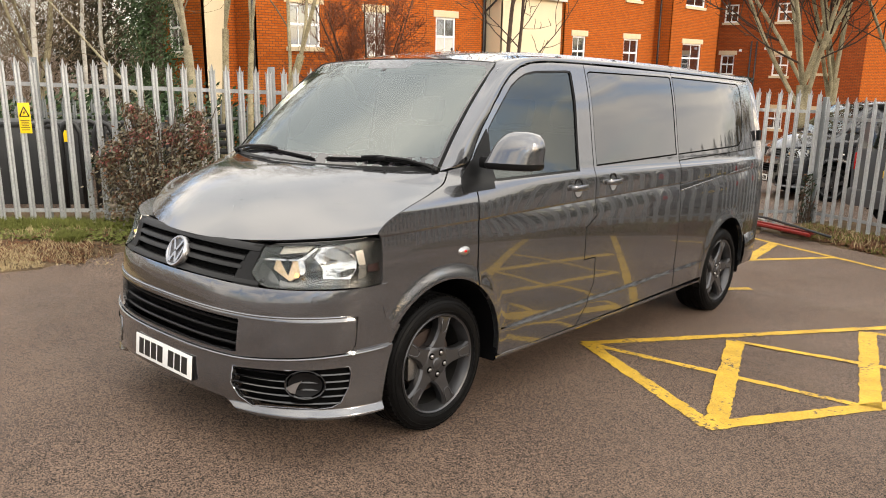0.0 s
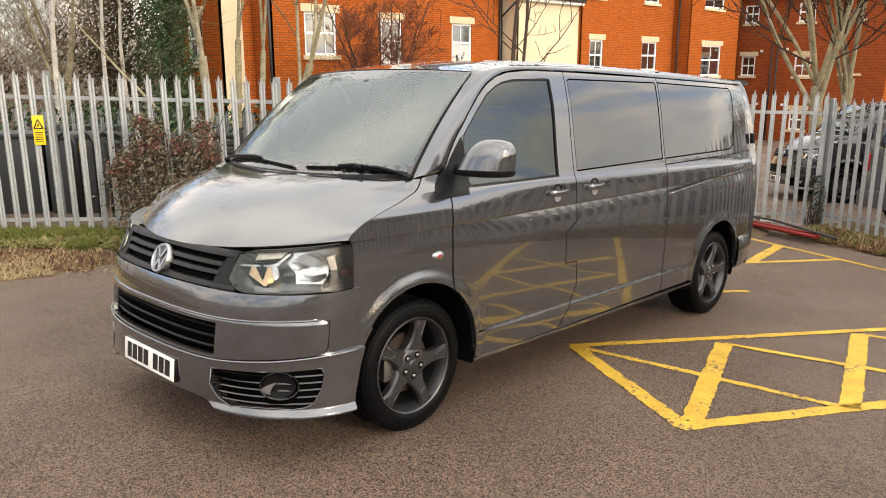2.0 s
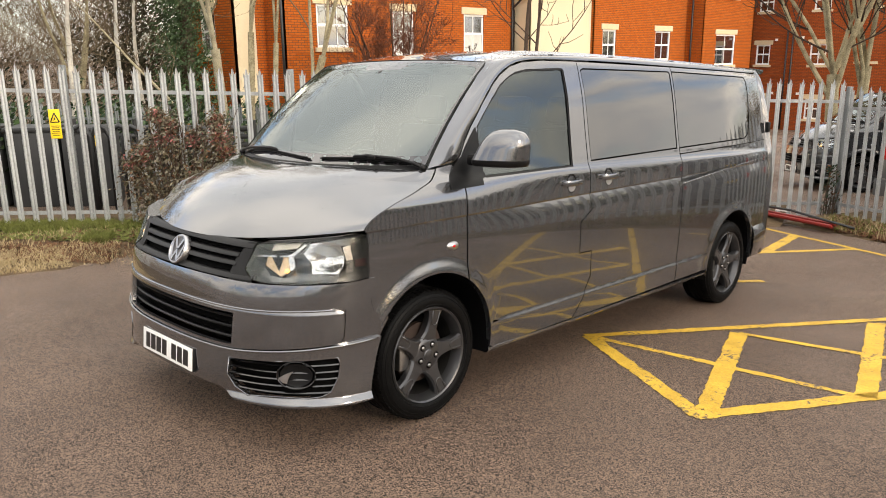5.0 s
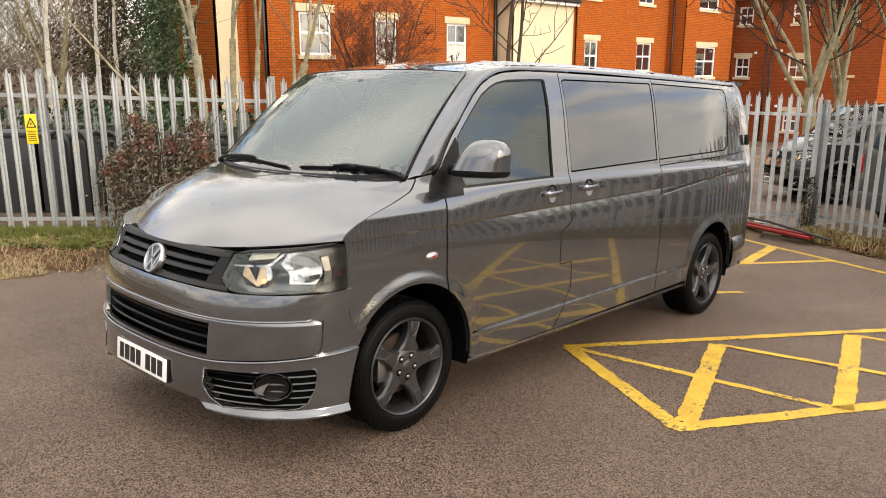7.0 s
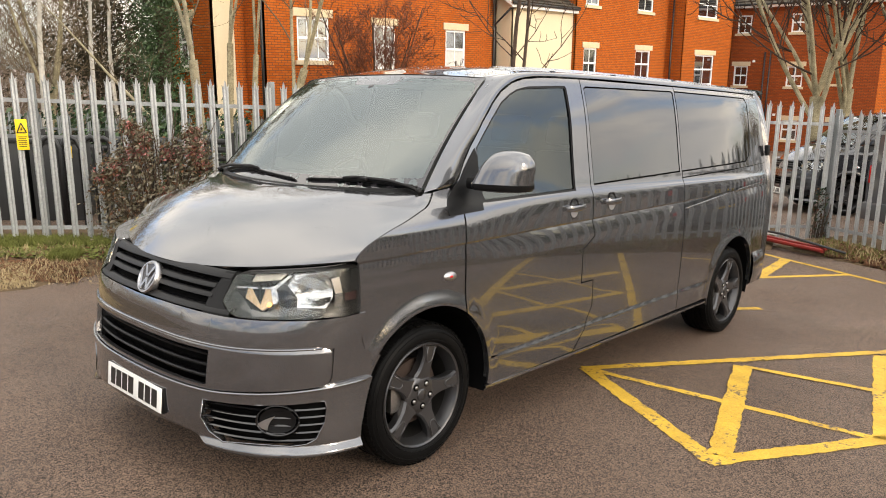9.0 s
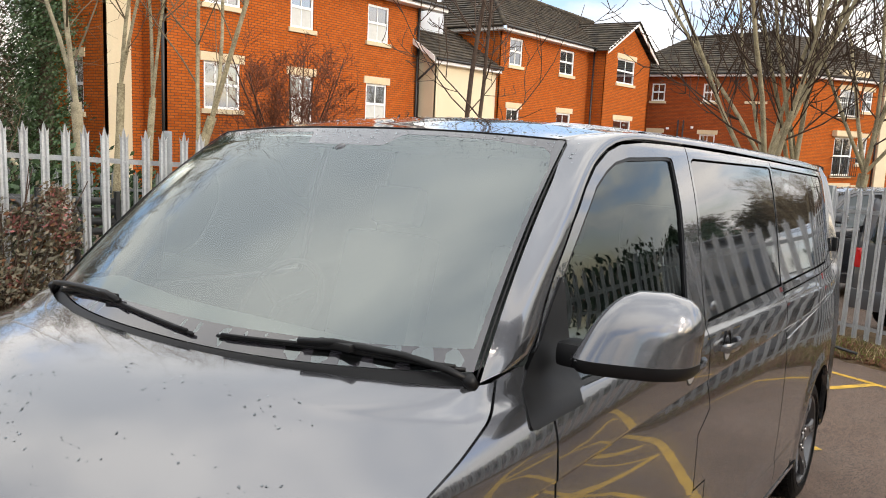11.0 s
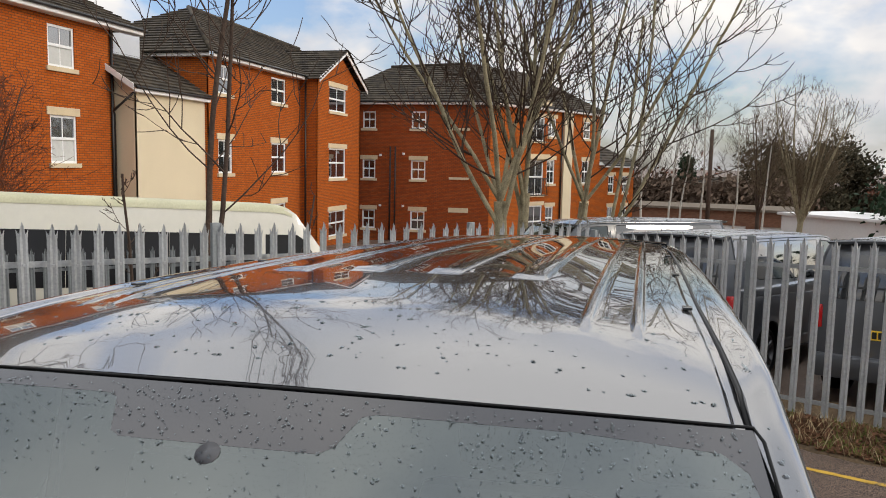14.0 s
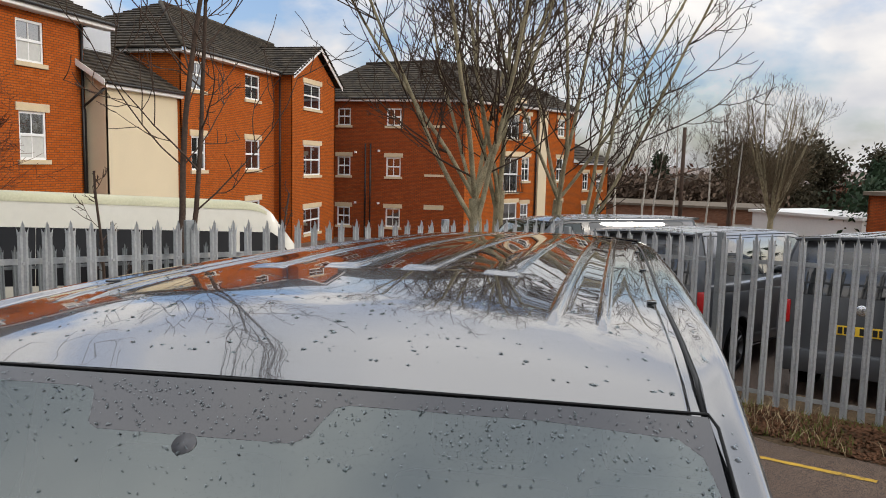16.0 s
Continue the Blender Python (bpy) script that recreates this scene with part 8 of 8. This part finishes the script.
def litter(name, label, zones, mat, n, size, seed):
    rnd = random.Random(seed)
    bm = bmesh.new()
    for i in range(n):
        a, b, w = rnd.choice(zones)
        p = Vector(a).lerp(Vector(b), rnd.random())
        d = (Vector(b) - Vector(a)).normalized()
        p = p + Vector((-d.y, d.x)) * rnd.uniform(-w, w)
        q = verge_top(p.x, p.y) + Vector((0, 0, 0.004 + rnd.random() * 0.02))
        u = Vector((rnd.uniform(-1, 1), rnd.uniform(-1, 1), rnd.uniform(-0.35, 0.35))).normalized()
        v = u.cross(Vector((rnd.uniform(-0.3, 0.3), rnd.uniform(-0.3, 0.3), 1))).normalized()
        s = size * rnd.uniform(0.5, 1.3)
        bm.faces.new([bm.verts.new(q + c) for c in (u * s, v * s * 0.5, -u * s, -v * s * 0.5)])
    return tagged(part(name, bm, mat, angle=180), label, "leaf litter", kind="stuff")


wl = [((-7.0, -1.4), (-4.9, 1.7), 0.36), ((-7.0, -1.4), (-4.9, 1.7), 0.30), ((-4.95, 0.25), (-4.65, 0.60), 0.16)]
ws = [((-5.9, -2.2), (-4.6, 0.9), 0.65), ((-5.0, -1.0), (-4.2, 0.5), 0.35)]
wl2 = [((-4.75, -3.0), (-4.35, 0.0), 0.42), ((-5.0, -2.4), (-4.5, -0.4), 0.3)]
nl = [((0.0, 8.35), (2.3, 7.15), 0.32), ((2.3, 7.15), (4.5, 5.8), 0.40)]
tufts("grass", "patchy green grass on the verge below the fence", wl, GRASS, 17000, 0.075, 81, 0.006)
tufts("dry_grass", "dry grass stalks among the green", ws, DRY_GRASS, 3500, 0.06, 87, 0.004)
tufts("moss_grass", "short green grass among the leaf litter", nl, GRASS, 3500, 0.07, 82)
tufts("dry_grass", "dry straw-coloured grass on the verge edge", wl2, DRY_GRASS, 22000, 0.035, 83)
tufts("dry_weeds", "tall dry weeds along the fence foot", nl, DRY_GRASS, 1100, 0.13, 84, 0.004)
litter("leaf_litter", "brown dead leaves on the verge", ws, LEAF_LITTER, 5500, 0.022, 85)
litter("ground_cover", "small green weed leaves on the verge", [((-6.6, -1.5), (-4.6, 1.3), 0.42)], GRASS, 7000, 0.026, 89)
litter("leaf_litter", "pale scraps of dead leaf at the asphalt edge", [((-4.05, 0.1), (-3.75, 0.55), 0.14)], DRY_GRASS, 60, 0.018, 88)
litter("leaf_litter", "brown dead leaves below the fence", nl, LEAF_LITTER, 15000, 0.026, 86)


# ---- things round the lot ----
def red_barrier():
    t = thing("plastic_barrier", "fallen red and white plastic barrier by the fence corner", "barrier")
    a, b = on_lot(-0.95, 8.22, 0.10), on_lot(0.35, 7.80, 0.06)
    d = (b - a).normalized()
    s = d.cross(Vector((0, 0, 1))).normalized()
    for k in range(4):
        bm = bmesh.new()
        o = s * (0.07 * k - 0.10) + Vector((0, 0, 0.02 + 0.03 * (k % 2)))
        m = d.to_track_quat("X", "Z").to_matrix()
        box(bm, (a + b) / 2 + o, ((b - a).length * (0.9 + 0.04 * k), 0.05, 0.03), m, bevel=0.008)
        part("barrier_board", bm, RED_PLASTIC, t)
    bm = bmesh.new()
    box(bm, a.lerp(b, 0.30) - s * 0.16 + Vector((0, 0, 0.07)), (0.16, 0.04, 0.02), bevel=0.006)
    part("reflector_band", bm, WHITE_PLASTIC, t, "white band")
    bm = bmesh.new()
    tube(bm, [a + Vector((0.0, 0, 0.12)), a.lerp(b, 0.5) + Vector((0, 0, 0.13)), b + Vector((0.25, -0.1, 0.06))], 0.018, 6)
    part("barrier_foot", bm, BIN, t, "dark metal bar")


red_barrier()


def stored_pipes():
    """Coils and bins kept between the two fences."""
    for k in range(9):
        c = FENCE_A + L_DIR * (0.45 + 0.22 * k) - L_N * (1.5 + 0.15 * (k % 3))
        t = thing("stored_hoop", "dark bent pipe stored upright behind the fence", "pipe", Matrix.Translation(on_lot(c.x, c.y, 0)), group="stored pipes")
        bm = bmesh.new()
        u = Vector((L_DIR.x, L_DIR.y, 0))
        pts = [u * (-0.12) + Vector((0, 0, 0.0)), u * (-0.12) + Vector((0, 0, 1.05)), u * (-0.07) + Vector((0, 0, 1.17)), Vector((0, 0, 1.21)), u * 0.07 + Vector((0, 0, 1.17)), u * 0.12 + Vector((0, 0, 1.05)), u * 0.12]
        tube(bm, pts, 0.035, 8)
        part("hoop", bm, BIN, t)
    for k in range(3):
        c = FENCE_A + L_DIR * (-1.2 + 0.75 * k) - L_N * 2.6
        t = thing("storage_bin", "grey storage container behind the fence", "container", Matrix.Translation(on_lot(c.x, c.y, 0)) @ Euler((0, 0, math.atan2(L_DIR.y, L_DIR.x))).to_matrix().to_4x4(), group="storage containers")
        bm = bmesh.new()
        box(bm, (0, 0, 0.55), (0.68, 0.6, 1.1), bevel=0.04)
        part("body", bm, material("grey container", (0.024, 0.025, 0.026), rough=0.6, vary=0.15), t)
        bm = bmesh.new()
        box(bm, (0, 0, 1.13), (0.72, 0.64, 0.08), bevel=0.03)
        part("lid", bm, BIN, t)
    for s, z in ((-0.95, 1.05), (0.50, 0.98)):
        c = FENCE_A + L_DIR * s - L_N * 2.2
        t = thing("equipment_label", "small yellow label on stored equipment", "label", Matrix.Translation(on_lot(c.x, c.y, 0) + Vector((0, 0, z))) @ Euler((0, 0, math.atan2(L_DIR.y, L_DIR.x))).to_matrix().to_4x4())
        bm = bmesh.new()
        box(bm, (0, 0, 0), (0.09, 0.004, 0.16))
        part("plate", bm, YELLOW_SIGN, t)
    a = FENCE_A - L_DIR * 2.0 - L_N * 3.4
    b = FENCE_A + L_DIR * 2.6 - L_N * 3.4
    t = thing("pipe_rack", "dark pipes lying on a rack behind the fence", "pipes")
    for k in range(4):
        bm = bmesh.new()
        rod(bm, on_lot(a.x, a.y, 0.72 + 0.13 * k), on_lot(b.x, b.y, 0.72 + 0.13 * k), 0.05, 0.05, 10)
        part("stored_pipe", bm, BIN, t)
    for f in np.linspace(0, 1, 6):
        p = a.lerp(b, float(f))
        bm = bmesh.new()
        box(bm, on_lot(p.x, p.y, 0.6), (0.06, 0.06, 1.3))
        part("rack_post", bm, BIN, t)


stored_pipes()


def parked_copy(van, m, paint, label, white=False):
    """Another van of the same kind in its own colour."""
    c = copy_thing(van, m)
    tagged(c, label, "van", group="parked vans")
    for o in c.children_recursive:
        if o.type == "MESH" and o.material_slots and o.data.materials[0] == PAINT:
            o.material_slots[0].link = "OBJECT"
            o.material_slots[0].material = paint
    return c


def heading(x, y, hx, hy, high=1.0, long=1.0):
    """Stands a van with its front axle middle at (x, y), nose towards (hx, hy)."""
    yaw = math.atan2(hx, -hy)
    return Matrix.Translation(on_lot(x, y, 0)) @ SLOPE @ Matrix.Rotation(yaw, 4, "Z") @ Matrix.Diagonal((1, long, high, 1))


AWAY = Vector((0.49, 0.87)).normalized()
ACROSS = Vector((AWAY.y, -AWAY.x))
rear1 = Vector((0.45, 9.85)) + ACROSS * 0.48
p1 = rear1 + AWAY * 4.30
parked_copy(VAN, heading(p1.x, p1.y, AWAY.x, AWAY.y, 0.94), BLUE_GREY_PAINT, "dark blue-grey van parked nose-in behind the fence")
rear2 = rear1 + ACROSS * 2.55 + AWAY * 0.1
p2 = rear2 + AWAY * 4.30
parked_copy(VAN, heading(p2.x, p2.y, AWAY.x, AWAY.y, 0.94), BLUE_GREY_PAINT, "dark grey van showing its tailgate behind the fence")
h3 = Vector((-0.75, -0.66)).normalized()
f3 = Vector((-0.90, 13.0)) - Vector((-h3.y, h3.x)) * 0.92
parked_copy(VAN, heading(f3.x, f3.y, h3.x, h3.y), DARK_PAINT, "black van parked facing the fence corner")


def make_minibus():
    """A long white minibus with a dark window band, nose towards +y, near side at x = 0."""
    bus = thing("minibus", "long white minibus with dark windows and mossy cream roof", "minibus", Matrix.Translation(on_lot(-9.07, 8.17, 0.03)) @ SLOPE @ Matrix.Rotation(math.radians(-43), 4, "Z") @ Matrix.Rotation(math.radians(-1.6), 4, "X") @ Matrix.Diagonal((1, 0.85, 1, 1)))
    top = lambda y: table((0.0, 0.10, 0.3, 5.8, 6.15, 6.45, 6.8, 7.15, 7.4, 7.5), (2.05, 2.18, 2.24, 2.24, 2.18, 1.90, 1.55, 1.22, 1.02, 0.60), y)
    side = [(-0.06, 0.28), (0.0, 0.34), (0.012, 0.75), (0.0, 1.05), (-0.012, 1.20), (-0.03, 1.36), (-0.07, 1.90), (-0.10, 2.14)]
    cap = [(-0.080, 2.085), (-0.092, 2.15), (-0.13, 2.20), (-0.26, 2.235), (-0.55, 2.25), (-1.0, 2.255)]
    ys = [0.0, 0.04, 0.10, 0.3, 2.0, 4.0, 5.6, 5.8, 6.0, 6.15, 6.3, 6.45, 6.6, 6.8, 7.0, 7.15, 7.3, 7.4, 7.47, 7.5]

    def loft(name, prof, mat, label):
        bm = bmesh.new()
        prev = None
        for y in ys:
            t = top(y)
            pinch = 0.10 * smooth(6.6, 7.5, y) + 0.04 * (1 - smooth(0.0, 0.2, y))
            ring = [(x - pinch, min(z, t - 0.01 * k)) for k, (x, z) in enumerate(prof[::-1])][::-1]
            ring = ring + [(-2.0 - x, z) for x, z in ring[::-1]]
            row = [bm.verts.new((x, y, z)) for x, z in ring]
            if prev:
                for k in range(len(row) - 1):
                    bm.faces.new((prev[k], prev[k + 1], row[k + 1], row[k]))
            else:
                bm.faces.new(row)
            prev = row
        bm.faces.new(prev[::-1])
        bmesh.ops.recalc_face_normals(bm, faces=bm.faces[:])
        return part(name, bm, mat, bus, label, angle=40)
    loft("body", side + [(-0.30, 2.15)], WHITE_PAINT, "white painted body")
    bm = bmesh.new()
    prev = None
    for y in (0.02, 0.06, 0.15, 0.4, 2.0, 4.0, 5.8, 6.0, 6.12, 6.2):
        dz = top(y) - 2.24
        row = [bm.verts.new((x, y, z + dz)) for x, z in cap + [(-2.0 - x, z) for x, z in cap[-2::-1]]]
        if prev:
            for k in range(len(row) - 1):
                bm.faces.new((prev[k], prev[k + 1], row[k + 1], row[k]))
        prev = row
    bmesh.ops.recalc_face_normals(bm, faces=bm.faces[:])
    part("roof", bm, MOSSY_ROOF, bus, "cream roof with a green tinge", angle=50)
    near = lambda y, z: Vector((table((0.75, 1.05, 1.20, 1.36, 1.90, 2.10), (0.012, 0.0, -0.012, -0.03, -0.07, -0.097), z) + 0.006, y, z))
    far = lambda y, z: Vector((-2.0 - near(y, z).x, y, z))
    for fn, fl in ((near, False), (far, True)):
        for y0, y1 in ((0.15, 1.91), (1.92, 3.71), (3.72, 5.42)):
            skin("side_window", [(y0, 0.82), (y1, 0.82), (y1, 1.70), (y0, 1.70)], fn, BUS_GLASS, bus, step=0.3, depth=0.008, flip=fl, label="dark side window")
        skin("cab_window", [(5.62, 1.10), (6.85, 1.10), (6.62, 1.42), (6.45, 1.62), (6.30, 1.70), (5.62, 1.70)], fn, BUS_GLASS, bus, step=0.3, depth=0.008, flip=fl, label="dark cab side window")
    bm = bmesh.new()
    row0 = [bm.verts.new((x, 6.22, 2.10 + 0.02)) for x in (-0.28, -1.0, -1.72)]
    row1 = [bm.verts.new((x, 7.12, 1.27)) for x in (-0.22, -1.0, -1.78)]
    for k in range(2):
        bm.faces.new((row0[k], row1[k], row1[k + 1], row0[k + 1]))
    part("windscreen", bm, PRIVACY, bus)
    for x, sx in ((-0.14, 1), (-1.86, -1)):
        for y in (1.4, 6.45):
            bm = bmesh.new()
            lathe(bm, [(0.20, 0.09 * sx), (0.24, 0.11 * sx), (0.31, 0.10 * sx), (0.34, 0.07 * sx), (0.34, -0.07 * sx), (0.31, -0.10 * sx), (0.20, -0.09 * sx)], 36, centre=(x, y, 0.33))
            w = part("wheel", bm, RUBBER, bus, "black tyre")
            bm = bmesh.new()
            lathe(bm, [(0.0, 0.07 * sx), (0.08, 0.085 * sx), (0.19, 0.06 * sx), (0.205, 0.09 * sx)], 28, centre=(x, y, 0.33))
            part("wheel_disc", bm, STEEL, w)


BUS_GLASS = material("dark bus window", (0.012, 0.012, 0.013), rough=0.25, vary=0.0, spec=0.2)
MOSSY_ROOF = material("mossy cream roof", (0.47, 0.45, 0.30), rough=0.5, vary=0.15, scale=2, fine=30)
make_minibus()

# ---- beyond: far roofs, walls and trees ----
def far_shed(x0, y0, x1, y1, z0, z1, depth, wall, roof_h, label, name="garage_row"):
    a, b = Vector((x0, y0, 0)), Vector((x1, y1, 0))
    h = thing(name, label, "building", group="far buildings")
    u = (b - a).normalized()
    n = Vector((u.y, -u.x, 0))
    f = Facade(h, a, u, n)
    L = (b - a).length
    k = max(1, int(L / 2.9))
    ops = [(L * (i + 0.18) / k, z0 + 0.3, L * (i + 0.82) / k, z0 + 0.3 + (z1 - z0 - 0.3) * 0.72) for i in range(k)] if name == "garage_row" else []
    f.wall(0, L, z0, z1, wall, ops)
    for s0, za, s1, zb in ops:
        f.block("garage_door", s0, s1, za, zb, -0.16, -0.10, TIMBER if int(s0) % 3 else WHITE_TRIM, h)
    f.block("roof_edge", -0.2, L + 0.2, z1, z1 + 0.18, -depth, 0.25, WHITE_TRIM if name == "white_unit" else TIMBER, h)
    for e, m in ((0, -1), (L, 1)):
        g = Facade(h, f.at(e, 0), -n, u * m)
        g.wall(0, depth, z0, z1, wall)
    if roof_h:
        roof_slope(h, f.at(-0.3, z1 + 0.2, 0.3), f.at(L + 0.3, z1 + 0.2, 0.3), f.at(L + 0.3, z1 + roof_h, -depth / 2), f.at(-0.3, z1 + roof_h, -depth / 2), 12)
    return h


GARAGE_BRICK = brickwork("weathered brown brick", (0.19, 0.085, 0.052), (0.28, 0.14, 0.09), (0.16, 0.10, 0.07))
far_shed(-3.0, 66, 11.8, 63.5, -5.6, -1.15, 8, GARAGE_BRICK, 0, "long low flat-roofed brick garages far off")
far_shed(10.0, 58.6, 15.5, 52.4, -5.2, -1.0, 7, WHITE_TRIM, 0, "white flat-roofed unit far off", "white_unit")
far_shed(12.9, 42.5, 20, 38.0, -4.5, 0.9, 8, BRICK_RED_SHADED, 0, "flat-roofed red brick, shaded tone building far off", "brick_unit")
far_shed(-6.0, 112, 5.0, 110, -7.0, -1.8, 9, BRICK_RED_SHADED, 2.4, "distant brick house with a red-brown roof", "far_house")
far_shed(6.5, 118, 13, 116, -7.0, -1.5, 9, RENDER_WALL, 2.4, "distant cream house with a tiled roof", "far_house")
for k, (x, y, hh) in enumerate(((2.0, 50.0, 9.5), (4.2, 54.0, 10.5), (0.4, 47.0, 8.0), (6.4, 55.0, 9.0), (3.0, 57.0, 10.0), (7.6, 50.5, 8.0))):
    fan_tree("birch", x, y, "slim pale-barked birch without leaves, far off", 2.5, 0.075, 1, hh * 0.78, BIRCH, DARK_TWIG, 110 + k, side=18, sub=5, tip=3, lift=0.75, droop=0.1, group="far trees", thin=2.0, first=0.05, reach=0.7)
fan_tree("bare_tree", 10.0, 52.0, "broad bare tree beyond the parked vans", 1.3, 0.20, 10, 8.4, BARK_TAN, TAN_TWIG, 121, side=16, sub=6, tip=3, lift=0.9, group="far trees", thin=1.9, lean=(0.05, 0.55), rise=0.5, first=0.06, reach=0.75)
fan_tree("bare_tree", 8.2, 57.0, "bare tree beyond the garages", 1.5, 0.17, 6, 6.9, BARK_DARK, TAN_TWIG, 122, side=14, sub=6, tip=3, lift=0.8, group="far trees", thin=2.0, rise=0.4, reach=0.8)


HEDGE_TWIG = material("brown hedge twigs", (0.115, 0.080, 0.058), rough=0.9, vary=0.4, scale=2, fine=12)
WOOD_DARK = material("shaggy brown evergreen", (0.055, 0.048, 0.030), rough=0.9, vary=0.5, scale=1, fine=6)


def far_wood(name, label, clumps, mat, seed, size, n):
    rnd = random.Random(seed)
    bm = bmesh.new()
    pts = [(Vector((x, y, z)), s) for x, y, z, s in clumps]
    leaf_clumps(bm, pts, size, rnd, n)
    return tagged(part(name, bm, mat, angle=180), label, "trees", kind="stuff")


cl = []
rw = random.Random(77)
for x, y, top, w in ((19, 88, 4.6, 4.2), (15.5, 92, 4.5, 4.2), (13, 93, 4.0, 3.6), (22.5, 91, 3.2, 4.0), (28, 90, 3.4, 4.0), (33, 92, 3.0, 5.0)):
    for i in range(26):
        f = rw.random()
        cl.append((x + rw.gauss(0, 1) * w * (1 - f * 0.6) * 0.5, y + rw.gauss(0, 1.2), -6.0 + (top + 6.0) * f, 0.75))
far_wood("far_evergreens", "dark evergreen trees on the skyline", cl, WOOD_DARK, 78, 0.24, 40000)
cl = []
for x, y, top, w in ((4.8, 89, 3.2, 1.8), (20.5, 66, 2.6, 2.4), (24.0, 66, 2.9, 2.6)):
    for i in range(40):
        f = rw.random()
        cl.append((x + rw.gauss(0, 1) * w * (1 - f) * 0.5, y + rw.gauss(0, 1) * w * (1 - f) * 0.4, -5.0 + (top + 5.0) * f, 0.35))
far_wood("far_conifers", "dark conifers beyond the garages", cl, EVERGREEN, 79, 0.22, 14000)
cl = []
for i in range(420):
    x = rw.uniform(-45, 120)
    cl.append((x, 128 + rw.uniform(-6, 6), rw.uniform(-7, -1.5 + 1.2 * noise.noise(Vector((x * 0.08, 0, 0)))), 1.4))
far_wood("far_woods", "brown bare woods along the skyline", cl, RED_TWIG, 80, 0.55, 22000)
cl = []
for i in range(240):
    x = rw.uniform(-9, 15)
    cl.append((x, 77 + rw.uniform(-1.5, 2.5), rw.uniform(-5.0, -0.05 + 0.6 * noise.noise(Vector((x * 0.25, 0, 5)))), 0.7))
far_wood("far_hedge", "dark brown hedge behind the garages", cl, HEDGE_TWIG, 84, 0.36, 34000)
FAR_TWIG = material("brown distant twigs", (0.21, 0.155, 0.11), rough=0.9, vary=0.35, scale=2, fine=12)


def brushwood(name, label, x0, x1, y0, y1, base, top, n, mat, seed, r=0.012):
    """Bare brush: thin bent sticks that rise and spread, thinning out towards the top."""
    rnd = random.Random(seed)
    verts, faces = [], []
    for i in range(n):
        y = rnd.uniform(y0, y1)
        cap = top * (0.75 + 0.35 * noise.noise(Vector((y * 0.22, seed, 0))))
        p = Vector((rnd.uniform(x0, x1), y, base + (cap - base) * rnd.random() ** 1.25))
        d = Vector((rnd.gauss(0, 0.6), rnd.gauss(0, 0.6), rnd.uniform(0.25, 1.0))).normalized()
        ln, rr = rnd.uniform(0.7, 2.4), r * rnd.uniform(0.5, 1.3)
        for k in range(3):
            s = d.orthogonal().normalized()
            t = d.cross(s)
            w = rr * (1 - 0.3 * k)
            for a in (0.0, 2.094, 4.189):
                verts.append(p + (s * math.cos(a) + t * math.sin(a)) * w)
            p = p + d * (ln / 2)
            d = (d + Vector((rnd.gauss(0, 0.25), rnd.gauss(0, 0.25), rnd.uniform(-0.1, 0.3)))).normalized()
        b = len(verts) - 9
        for k in (0, 3):
            for m in range(3):
                q = (m + 1) % 3
                faces.append((b + k + m, b + k + q, b + k + 3 + q, b + k + 3 + m))
    me = bpy.data.meshes.new(name)
    me.from_pydata(verts, [], faces)
    me.materials.append(mat)
    return tagged(new(name, me), label, "trees", kind="stuff")


cl = [(-19.3 + rw.gauss(0, 0.8), 8.1 + rw.gauss(0, 0.8), rw.uniform(-1, 7.5), 0.35) for i in range(60)] + [(-24.5 + rw.gauss(0, 1.0), 4.5 + rw.gauss(0, 1.0), rw.uniform(-1, 6.5), 0.4) for i in range(60)]
far_wood("evergreen_trees", "dark shaggy evergreens among the bare trees", cl, WOOD_DARK, 93, 0.07, 16000)
brushwood("far_woods", "brown twiggy woods beyond the fences", -38, -27, -34, 14, -2.0, 8.5, 22000, FAR_TWIG, 82)
brushwood("far_woods", "low tangled brush behind the fences", -27, -19, -22, 12, -1.5, 4.2, 8000, FAR_TWIG, 92, 0.009)


def telegraph_pole():
    x, y = 4.3, 49.5
    t = thing("telegraph_pole", "dark wooden telegraph pole far off", "pole", Matrix.Translation((x, y, lot_z(x, y))))
    bm = bmesh.new()
    rod(bm, (0, 0, 0), (0, 0, 4.5 - lot_z(x, y)), 0.14, 0.11, 8)
    part("pole", bm, BARK_DARK, t)


telegraph_pole()
# woods and hedge behind the camera, beyond the near fence
cl = []
for i in range(200):
    y = rw.uniform(-45, 60)
    cl.append((17 + rw.uniform(-2, 4), y, rw.uniform(-1, 0.9 + 0.8 * noise.noise(Vector((y * 0.2, 0, 9)))), 0.8))
far_wood("hedge_trees", "dark hedge and trees on the far side of the car park", cl, EVERGREEN, 83, 0.26, 16000)
